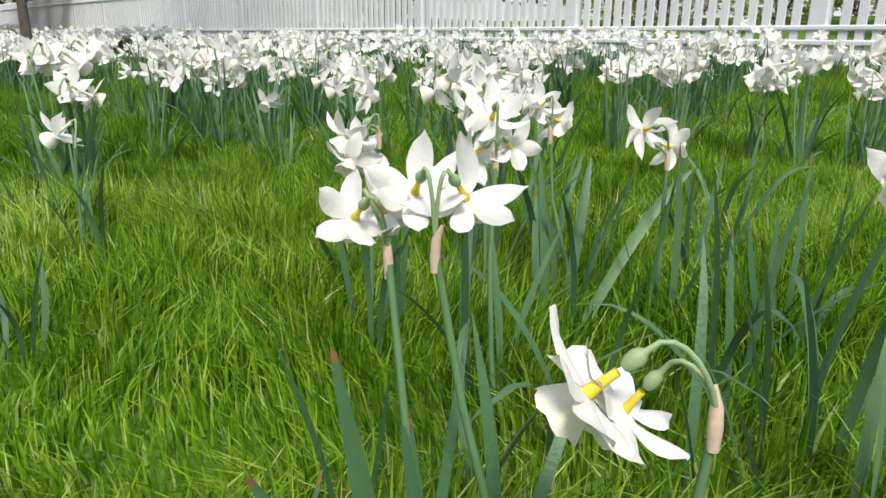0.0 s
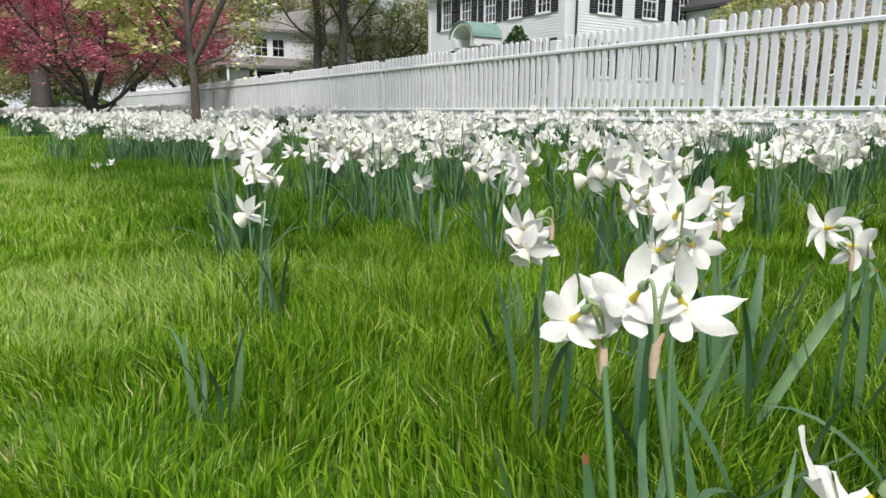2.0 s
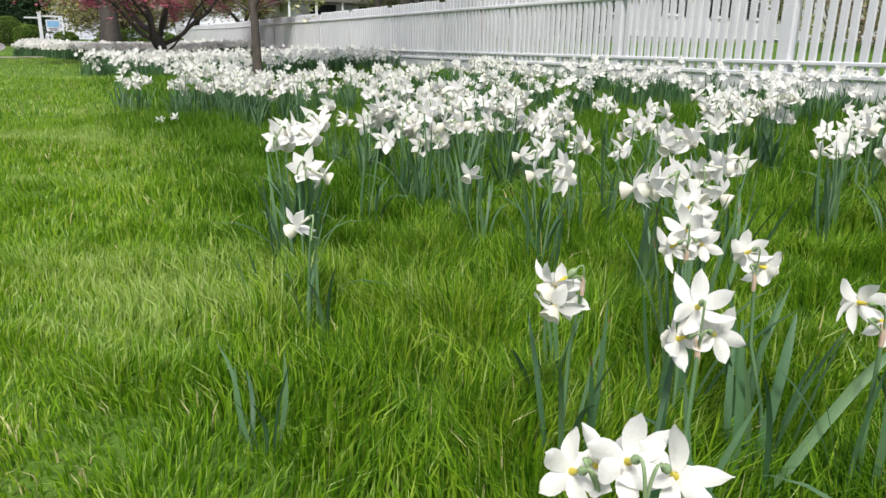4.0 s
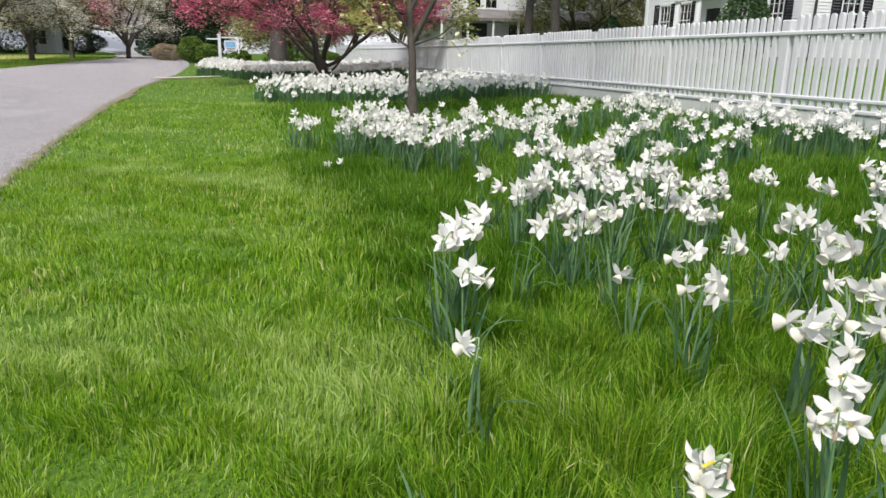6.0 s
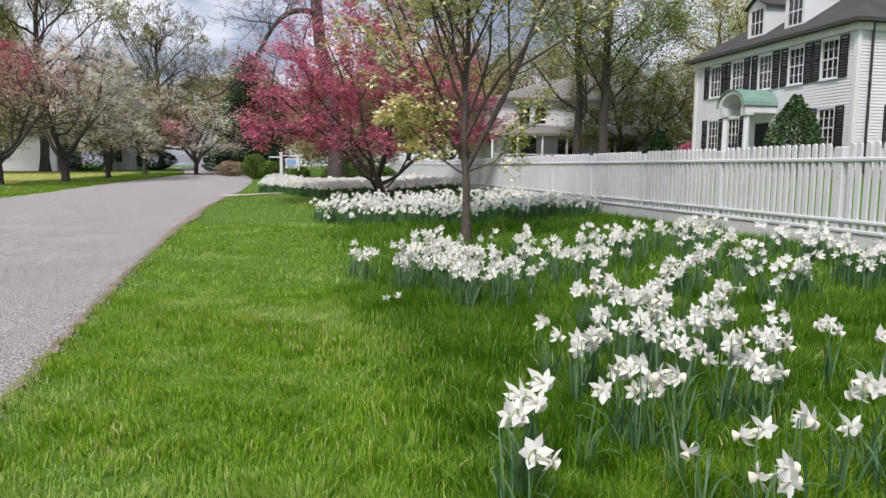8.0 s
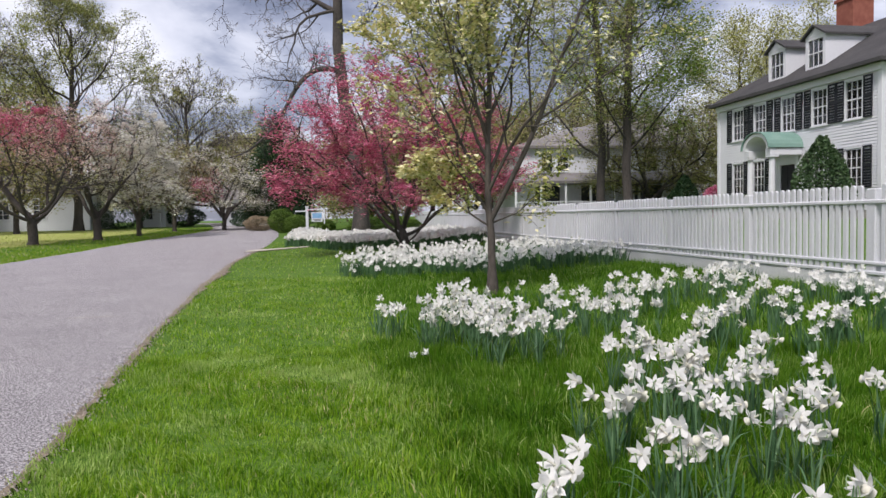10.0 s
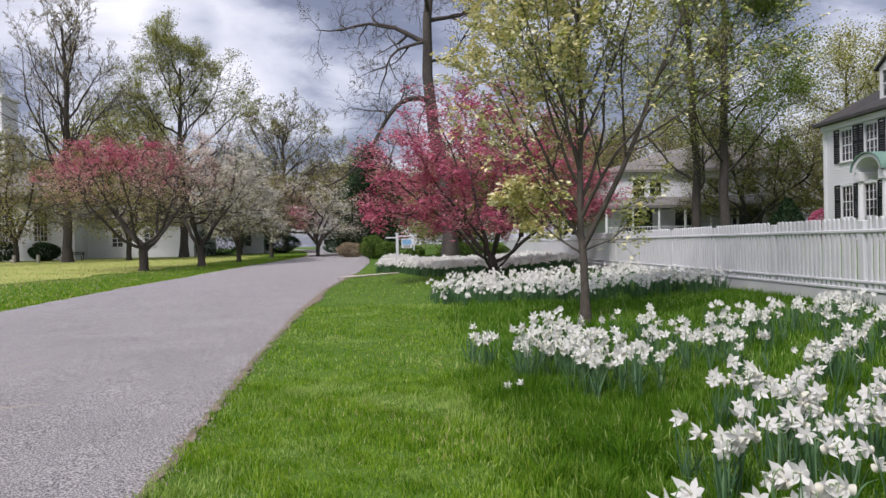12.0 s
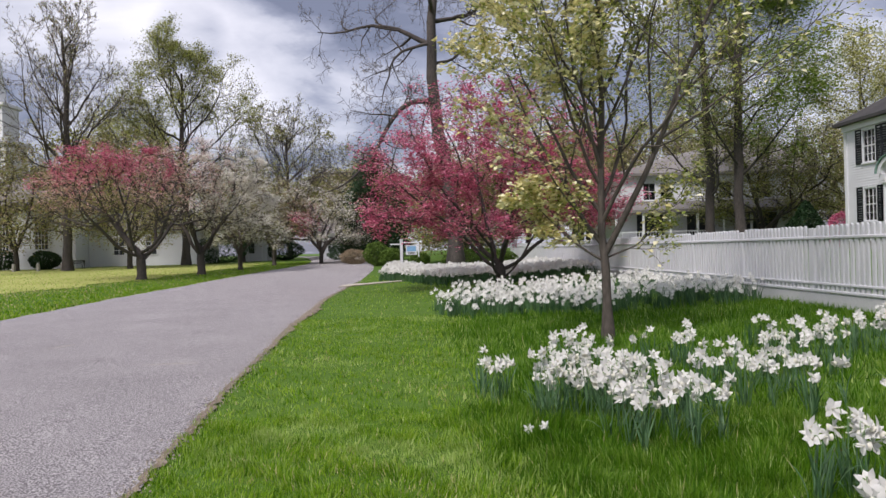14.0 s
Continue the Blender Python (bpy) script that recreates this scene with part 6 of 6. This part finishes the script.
        part("gable", mesh_of("gable", [(x - 0.62, y0 - 0.02, zr + 1.35), (x + 0.62, y0 - 0.02, zr + 1.35), (x, y0 - 0.02, zr + 1.72), (x - 0.62, y0 + 0.1, zr + 1.35), (x + 0.62, y0 + 0.1, zr + 1.35), (x, y0 + 0.1, zr + 1.72)], [(0, 1, 2), (5, 4, 3), (0, 3, 4, 1)], M["clapboard"]), None, dm)
        part("dormer_roof", mesh_of("dormer_roof", [(x - 0.78, y0 - 0.16, zr + 1.28), (x, y0 - 0.16, zr + 1.76), (x + 0.78, y0 - 0.16, zr + 1.28), (x - 0.78, y0 + 3.2, zr + 1.28), (x, y0 + 3.2, zr + 1.76), (x + 0.78, y0 + 3.2, zr + 1.28),
                                                       (x - 0.78, y0 - 0.16, zr + 1.36), (x, y0 - 0.16, zr + 1.85), (x + 0.78, y0 - 0.16, zr + 1.36), (x - 0.78, y0 + 3.2, zr + 1.36), (x, y0 + 3.2, zr + 1.85), (x + 0.78, y0 + 3.2, zr + 1.36)],
                                     [(6, 7, 10, 9), (7, 8, 11, 10), (0, 3, 4, 1), (1, 4, 5, 2), (0, 1, 7, 6), (1, 2, 8, 7), (0, 6, 9, 3), (2, 5, 11, 8)], M["shingle"]), None, dm)
        bars = [(x - 0.46, x + 0.46, y0 + 0.03, y0 + 0.06, zr + 0.62, zr + 0.67)] + [(x - 0.46 + 0.92 * c / 3 - 0.012, x - 0.46 + 0.92 * c / 3 + 0.012, y0 + 0.032, y0 + 0.058, zr + 0.08, zr + 1.22) for c in (1, 2)]
        part("sash", boxes(*bars), M["clapboard"], dm)
        part("pane", boxes((x - 0.46, x + 0.46, y0 + 0.062, y0 + 0.068, zr + 0.08, zr + 1.22)), M["glass"], dm)
        # dormer's dark sheet, its colour standing for an unlit attic
        part("blind", boxes((x - 0.46, x + 0.46, y0 + 0.2, y0 + 0.22, zr + 0.0, zr + 1.3)), M["dark_in"], dm, "dark sheet standing for the dim room behind the glass")
    # entrance: two columns, a barrel canopy in green copper, the black door
    for s in (-1, 1):
        bm = bmesh.new()
        cyl(bm, 5.6 + s * 0.78, -1.35, 0.3, 2.75, 0.15, 0.12, 16)
        box(bm, 5.6 + s * 0.78 - 0.2, 5.6 + s * 0.78 + 0.2, -1.55, -1.15, 0.2, 0.3)
        box(bm, 5.6 + s * 0.78 - 0.19, 5.6 + s * 0.78 + 0.19, -1.54, -1.16, 2.7, 2.78)
        part("column", bm, M["clapboard"], house, "white round porch column")
    for a in (5.6 - 0.96, 5.6 + 0.60):
        part("entablature", boxes((a, a + 0.36, -1.55, -0.02, 2.78, 3.08), bevel=0.015), M["clapboard"], house)
    n = 14
    V, F, F2 = [], [], []
    for y in (-1.62, -0.02):
        for r in (0.80, 1.0):
            V += [(5.6 - r * 0.98 * math.cos(math.pi * i / n), y, 3.08 + r * 0.72 * math.sin(math.pi * i / n)) for i in range(n + 1)]
    k = n + 1
    for i in range(n):
        F += [(i, i + 1, k + i + 1, k + i), (2 * k + i, 3 * k + i, 3 * k + i + 1, 2 * k + i + 1), (i, 2 * k + i, 2 * k + i + 1, i + 1)]
    part("arch", mesh_of("arch", V, F, M["clapboard"]), None, house, "white arched canopy front")
    V = []
    for y in (-1.70, -0.02):
        for r in (1.004, 1.05):
            V += [(5.6 - r * 0.98 * math.cos(math.pi * i / n), y, 3.10 + r * 0.73 * math.sin(math.pi * i / n)) for i in range(n + 1)]
    for i in range(n):
        F2 += [(k + i, 3 * k + i, 3 * k + i + 1, k + i + 1), (i, i + 1, k + i + 1, k + i), (i, 2 * k + i, 2 * k + i + 1, i + 1)]
    part("canopy_roof", mesh_of("canopy_roof", V, F2, M["copper"]), None, house, "green copper barrel canopy")
    part("door_surround", boxes((4.85, 5.1, -0.06, 0.06, 0.25, 2.75), (6.1, 6.35, -0.06, 0.06, 0.25, 2.75), (5.1, 6.1, -0.06, 0.06, 2.42, 2.75), bevel=0.01), M["clapboard"], house)
    door = part("door", boxes((5.1, 6.1, 0.0, 0.05, 0.25, 2.42), (5.18, 5.55, -0.02, 0.01, 0.4, 1.1), (5.65, 6.02, -0.02, 0.01, 0.4, 1.1), (5.18, 5.55, -0.02, 0.01, 1.25, 2.3), (5.65, 6.02, -0.02, 0.01, 1.25, 2.3)), M["door"], house, "black panelled front door")
    bm = bmesh.new()
    cyl(bm, 0, 0, 0, 0.06, 0.035, 0.03, 10)
    part("handle", bm, M["iron"], door, "", Matrix.Translation((6.0, -0.02, 1.2)) @ Matrix.Rotation(radians(90), 4, "X"))
    part("step", boxes((4.5, 6.7, -1.7, -0.02, -0.1, 0.2), (4.7, 6.5, -2.0, -1.7, -0.1, 0.05), bevel=0.015), M["stone"], house)
    # lower wing set back at the near end
    wing = Matrix.Translation((W, 7.6, 0))
    wx = (1.7, 4.4, 7.4, 10.0)
    V, Q = board_wall(11.6, 0.35, 4.6, [(x - ww / 2 - 0.06, x + ww / 2 + 0.06, lo_z - 0.05, lo_z + wh + 0.08) for x in wx])
    part("wing_wall", mesh_of("wing_wall", V, Q, M["clapboard"]), None, house, "", wing)
    part("wing_end", boxes((11.45, 11.6, 0.06, 5.5, -0.4, 4.6), (0.1, 11.4, 0.25, 0.3, 0.3, 4.6), bevel=0.0), M["clapboard"], house, "", wing)
    V = [(-0.2, -0.5, 4.55), (12.0, -0.5, 4.55), (12.0, 6.0, 4.55), (-0.2, 6.0, 4.55), (-0.2, 2.75, 6.6), (12.0, 2.75, 6.6), (-0.2, -0.5, 4.4), (12.0, -0.5, 4.4), (12.0, 6.0, 4.4), (-0.2, 6.0, 4.4)]
    part("wing_roof", mesh_of("wing_roof", V, [(0, 1, 5, 4), (2, 3, 4, 5), (6, 7, 1, 0), (1, 7, 8, 2, 5), (3, 9, 6, 0, 4), (8, 9, 3, 2), (9, 8, 7, 6)], M["shingle"]), None, house, "", wing)
    for x in wx:
        sash_window(house, x, lo_z, ww, wh, wing)
    # downpipe and chimney
    bm = bmesh.new()
    cyl(bm, W + 0.12, 0.55, 0.2, eave - 0.1, 0.05, None, 10)
    part("downpipe", bm, M["iron"], house, "dark downpipe")
    ch = part("chimney", boxes((3.5, 4.6, D / 2 - 0.5, D / 2 + 0.6, eave + 1.2, eave + 4.6), (3.42, 4.68, D / 2 - 0.58, D / 2 + 0.68, eave + 4.3, eave + 4.45), bevel=0.01), M["brick"], house, "red brick chimney")
    part("chimney_pot", boxes((3.75, 4.35, D / 2 - 0.3, D / 2 + 0.4, eave + 4.6, eave + 4.85), bevel=0.03), M["brick"], ch)


white_house()


def porch_house():
    """The pale house with a wrap-round porch beyond the maples; front along x, facing -y."""
    z = float(ground_z(20, 55))
    house = thing("porch_house", pose(16.4, 54.5, z, 0, 0, 0), "pale grey house with a wrap-round porch and grey roofs", "house")
    W, D, eave = 15.0, 9.0, 5.6
    xs = (2.2, 3.5, 8.0, 11.0)
    holes = [(x - 0.5, x + 0.5, 3.55, 5.0) for x in xs]
    V, Q = board_wall(W, 0.3, eave, holes, pitch=0.2)
    part("front_wall", mesh_of("front_wall", V, Q, M["church_white"]), None, house)
    for x in (0.0, W - 0.2):
        part("side_wall", boxes((x, x + 0.2, 0.06, D, 0.0, eave)), M["church_white"], house)
    # dark sheet coloured as the shade inside the house
    part("inner_wall", boxes((0.3, W - 0.3, 0.3, 0.34, 0.2, eave)), M["dark_in"], house)
    for x in xs:
        sash_window(house, x, 3.6, 0.88, 1.3, None, rows=2, cols=2, shutters=False, frame_mat="church_white")
    V = [(-0.5, -0.5, eave), (W + 0.5, -0.5, eave), (W + 0.5, D + 0.5, eave), (-0.5, D + 0.5, eave), (5.5, D / 2, eave + 1.9), (W - 1.5, D / 2, eave + 3.4)]
    V += [(x, y, q - 0.2) for x, y, q in V[:4]]
    F = [(0, 1, 5, 4), (1, 2, 5), (2, 3, 4, 5), (3, 0, 4), (6, 7, 1, 0), (7, 8, 2, 1), (8, 9, 3, 2), (9, 6, 0, 3), (9, 8, 7, 6)]
    part("roof", mesh_of("roof", V, F, M["grey_roof"]), None, house)
    V = [(-1.3, -2.9, 2.75), (W, -2.9, 2.75), (W, -0.02, 3.5), (-0.2, -0.02, 3.5), (-1.3, -2.9, 2.55), (W, -2.9, 2.55), (W, -0.02, 2.55), (-1.3, -0.02, 2.55), (-1.3, 4, 2.75), (-0.2, 4, 3.5)]
    part("porch_roof", mesh_of("porch_roof", V, [(0, 1, 2, 3), (4, 5, 1, 0), (7, 6, 5, 4), (0, 3, 9, 8)], M["grey_roof"]), None, house)
    part("porch_floor", boxes((-1.3, W, -2.9, -0.03, 0.0, 0.45)), M["church_white"], house)
    for i in range(9):
        bm = bmesh.new()
        cyl(bm, -1.1 + i * 1.95, -2.7, 0.45, 2.55, 0.1, 0.085, 10)
        part("column", bm, M["church_white"], house)
    part("porch_rail", boxes((-1.1, W, -2.73, -2.67, 1.15, 1.22), (-1.1, W, -2.73, -2.67, 0.6, 0.66), *[(-1.1 + 0.2 * i, -1.06 + 0.2 * i, -2.72, -2.68, 0.66, 1.15) for i in range(80)]), M["church_white"], house)
    # flat dark sheets for the windows, with the porch's shade in their colour
    for a, b in ((1.2, 3.2), (5.0, 6.6), (9.5, 12.0)):
        part("dark_window", boxes((a, b, -0.06, -0.025, 0.6, 2.5)), M["dark_in"], house, "dark sheet for a window, the porch's shade in its colour")


porch_house()


def arched(xc, z0, w, hgt, y0, y1, n=10):
    """An arched slab: vertices and faces."""
    hw = w / 2
    prof = [(xc - hw, z0), (xc + hw, z0)] + [(xc + hw * math.cos(math.pi * i / n), z0 + hgt - hw + hw * math.sin(math.pi * i / n)) for i in range(n + 1)]
    k = len(prof)
    V = [(x, y0, z) for x, z in prof] + [(x, y1, z) for x, z in prof]
    return V, [tuple(range(k)), tuple(range(2 * k - 1, k - 1, -1))] + [(i, k + i, k + (i + 1) % k, (i + 1) % k) for i in range(k)]


def church():
    z = float(ground_z(-36, 80))
    ch = thing("church", pose(-50, 80, z), "white church with arched windows, grey roof and steeple", "church")
    part("nave_wall", boxes((0, 14, 0, 12, -0.2, 7.0), bevel=0.02), M["church_white"], ch)
    V = [(-0.5, -0.6, 6.9), (14.5, -0.6, 6.9), (14.5, 12.6, 6.9), (-0.5, 12.6, 6.9), (-0.5, 6, 10.5), (14.5, 6, 10.5), (-0.5, -0.6, 6.6), (14.5, -0.6, 6.6), (14.5, 12.6, 6.6), (-0.5, 12.6, 6.6)]
    part("roof", mesh_of("roof", V, [(0, 1, 5, 4), (2, 3, 4, 5), (6, 7, 1, 0), (1, 7, 8, 2, 5), (3, 9, 6, 0, 4), (8, 9, 3, 2), (9, 8, 7, 6)], M["grey_roof"]), None, ch)
    part("side_hall", boxes((14.0, 26, 3, 12, -0.2, 4.2), bevel=0.02), M["church_white"], ch)
    V = [(14, 2.6, 4.1), (26.4, 2.6, 4.1), (26.4, 12.4, 4.1), (14, 12.4, 4.1), (14, 7.5, 6.3), (26.4, 7.5, 6.3)]
    part("hall_roof", mesh_of("hall_roof", V, [(0, 1, 5, 4), (2, 3, 4, 5), (1, 2, 5), (3, 0, 4), (3, 2, 1, 0)], M["grey_roof"]), None, ch)
    for xc in (2.6, 6.6, 10.4):
        V, F = arched(xc, 2.0, 1.7, 3.9, -0.06, 0.02)
        w = part("window", mesh_of("window", V, F, M["church_white"]), None, ch, "arched church window")
        V, F = arched(xc, 2.15, 1.35, 3.55, -0.085, -0.065)
        part("pane", mesh_of("pane", V, F, M["dark_in"]), None, w)
        part("sash", boxes(*[(xc - 0.66 + 0.33 * i - 0.03, xc - 0.66 + 0.33 * i + 0.03, -0.12, -0.09, 2.15, 5.0) for i in range(1, 4)], *[(xc - 0.66, xc + 0.66, -0.118, -0.092, 2.15 + 0.5 * i - 0.03, 2.15 + 0.5 * i + 0.03) for i in range(1, 6)]), M["church_white"], w)
    for xc in (17.4, 21.0):
        w = part("window", boxes((xc - 0.75, xc + 0.75, 2.93, 3.0, 1.2, 3.4)), M["church_white"], ch)
        part("pane", boxes((xc - 0.55, xc + 0.55, 2.90, 2.925, 1.35, 3.25)), M["dark_in"], w)
        part("sash", boxes((xc - 0.03, xc + 0.03, 2.86, 2.895, 1.35, 3.25), (xc - 0.55, xc + 0.55, 2.862, 2.893, 2.25, 2.32), (xc - 0.55, xc + 0.55, 2.862, 2.893, 1.8, 1.85), (xc - 0.55, xc + 0.55, 2.862, 2.893, 2.75, 2.8)), M["church_white"], w)
    tx, ty = 1.8, 7.0
    part("tower", boxes((tx - 2.3, tx + 2.3, ty - 2.3, ty + 2.3, 7, 14.5), (tx - 2.6, tx + 2.6, ty - 2.6, ty + 2.6, 14.5, 15.0), (tx - 1.7, tx + 1.7, ty - 1.7, ty + 1.7, 15.0, 19.0), (tx - 2.0, tx + 2.0, ty - 2.0, ty + 2.0, 19.0, 19.4), bevel=0.05), M["church_white"], ch)
    bm = bmesh.new()
    cyl(bm, tx, ty, 19.4, 29.8, 1.25, 0.03, 8)
    part("spire", bm, M["church_white"], ch)


church()


def far_cottage(x, y, w, name_label):
    z = float(ground_z(x, y))
    c = thing("cottage", pose(x, y, z), name_label, "house")
    V, Q = board_wall(w, 0, 3.3, [(0.9, 1.9, 0.9, 2.5)], pitch=0.22)
    wall = part("front_wall", boxes((0.1, 0.85, 0.052, 0.1, 0, 3.3), (1.95, w - 0.1, 0.052, 0.1, 0, 3.3)), M["church_white"], c)
    for i in range(0, len(V), 8):
        part("board", mesh_of("board", V[i:i + 8], [tuple(k - i for k in q) for q in Q[5 * i // 8:5 * i // 8 + 5]], M["church_white"]), None, wall)
    part("side_wall", boxes((0, 0.1, 0.06, 5, 0, 3.3), (w - 0.1, w, 0.06, 5, 0, 3.3), (0.1, w - 0.1, 0.3, 0.35, 0, 3.3)), M["church_white"], c)
    sash_window(c, 1.4, 0.95, 0.9, 1.5, None, rows=2, cols=2, shutters=False, frame_mat="church_white")
    V = [(-0.3, -0.5, 3.25), (w + 0.3, -0.5, 3.25), (w + 0.3, 5.3, 3.25), (-0.3, 5.3, 3.25), (-0.3, 2.4, 5.0), (w + 0.3, 2.4, 5.0)]
    part("roof", mesh_of("roof", V, [(0, 1, 5, 4), (2, 3, 4, 5), (1, 2, 5), (3, 0, 4), (3, 2, 1, 0)], M["grey_roof"]), None, c)
    part("porch_post", boxes((w - 0.5, w - 0.3, -1.3, -1.1, 0, 2.9), (w - 2.2, w - 2.0, -1.3, -1.1, 0, 2.9), (w - 2.4, w - 0.1, -1.4, -0.03, 2.9, 3.1), bevel=0.01), M["church_white"], c)


far_cottage(-11.0, 90.0, 5.2, "small white cottage with a porch at the bend of the road")
far_cottage(-21.4, 92.0, 3.4, "white gabled outbuilding behind the blossoming trees")

for i, (x, y, w, hh, mt) in enumerate(((15.2, 9.4, 2.8, 2.0, "leaf_russet"), (17.4, 12.2, 3.2, 2.5, "leaf_olive"), (14.2, 6.6, 2.6, 1.9, "leaf_olive"), (16.6, 6.2, 3.0, 2.4, "leaf_russet"), (13.8, 4.0, 2.6, 1.9, "leaf_russet"))):
    shrub("garden_shrub", x, y, w, w, hh, mt, "budding garden shrub behind the white fence", 110 + i, 5000, 0.08)
# ---------------------------------------------------------------- shrubs, hedge, sign, bench, bollards
shrub("holly_bush", 20.0, 25.2, 2.6, 2.6, 3.3, "leaf_holly", "dark glossy evergreen bush before the white house", 61, 9000, 0.10, cone=True)
shrub("evergreen_bush", 22.4, 40.0, 2.4, 2.4, 2.6, "leaf_dark", "dark evergreen bush at the house's far corner", 62, 5000, 0.13, cone=True)
shrub("azalea_bush", 23.4, 38.2, 1.6, 1.6, 1.9, "bloom_pink", "pink azalea in flower beside the house", 63, 3000, 0.10)
for i, (x, y, w, hh, mat) in enumerate(((-2.2, 60.0, 2.2, 2.0, "leaf_box"), (-0.9, 58.0, 1.9, 1.5, "leaf_box"), (-4.6, 66.0, 2.6, 1.4, "leaf_russet"), (-7.6, 84.0, 3.6, 1.3, "leaf_dark"), (1.3, 57.0, 1.6, 1.1, "leaf_box"))):
    shrub("round_shrub", x, y, w, w, hh, mat, ("clipped rounded green shrub beside the road", "low shrub in dull leaf at the bend of the road")[mat != "leaf_box"], 70 + i, 4500, 0.11)
shrub("clipped_hedge", 5.6, 53.0, 5.6, 1.6, 1.35, "leaf_box", "clipped yellow-green box hedge behind the daffodil bed", 80, 9000, 0.10, "hedge")
for i, (x, y, w, hh) in enumerate(((-42.5, 77.0, 4.0, 2.2), (-37.5, 76.5, 3.2, 2.0), (-47.0, 76.0, 4.5, 2.6), (-21.5, 84.0, 6.5, 3.2), (-26.0, 86.0, 4.0, 3.0), (-16.0, 93.0, 5.0, 2.6), (-9.0, 95.0, 6.0, 2.4), (-3.0, 82.0, 5.0, 2.6))):
    shrub("yew_shrub", x, y, w, 2.2, hh, "leaf_dark", "dark evergreen shrub against the white wall", 90 + i, 5500, 0.16)

sign = thing("hanging_sign", pose(0.1, 48.0, float(ground_z(0.1, 48))), "small blue and white sign hanging from a white post", "sign")
part("post", boxes((-0.09, 0.09, -0.09, 0.09, -0.1, 2.0), (-0.12, 0.12, -0.12, 0.12, 2.0, 2.07), bevel=0.01), M["white_paint"], sign)
part("arm", boxes((-0.75, -0.09, -0.04, 0.04, 1.72, 1.80), (0.09, 1.15, -0.04, 0.04, 1.82, 1.90), (1.07, 1.15, -0.04, 0.04, 0.9, 1.82)), M["white_paint"], sign)
board = part("board", boxes((0.28, 1.0, -0.025, 0.025, 1.05, 1.68), bevel=0.008), M["white_paint"], sign, "white sign board")
part("panel", boxes((0.34, 0.94, -0.033, -0.027, 1.28, 1.62)), M["sign_blue"], board, "blue panel")
part("line", boxes((0.4, 0.88, -0.03, -0.027, 1.18, 1.22), (0.44, 0.84, -0.03, -0.027, 1.10, 1.14)), M["iron"], board, "unreadable line of writing")

bench = thing("garden_bench", pose(-34.2, 76.0, float(ground_z(-34, 76))), "dark iron bench on the church lawn", "bench")
part("seat", boxes(*[(-0.9, 0.9, -0.25 + 0.12 * i, -0.16 + 0.12 * i, 0.43, 0.46) for i in range(4)]), M["iron"], bench)
part("backrest", boxes(*[(-0.9, 0.9, 0.24, 0.27, 0.55 + 0.13 * i, 0.64 + 0.13 * i) for i in range(3)]), M["iron"], bench)
for sx in (-0.8, 0.8):
    for sy in (-0.2, 0.24):
        part("leg", boxes((sx - 0.03, sx + 0.03, sy - 0.03, sy + 0.03, 0, 0.9 if sy > 0 else 0.43)), M["iron"], bench)

bol = thing("stone_bollard", pose(-44.5, 71.0, float(ground_z(-44, 71))), "short grey stone post along the church lawn", "bollard", "stone posts by the church")
part("shaft", boxes((-0.13, 0.13, -0.13, 0.13, -0.1, 0.75), bevel=0.03), M["stone"], bol)
for i in range(1, 6):
    copy_thing(bol, pose(-44.5 + 2.3 * i, 71.0, float(ground_z(-44, 71))))
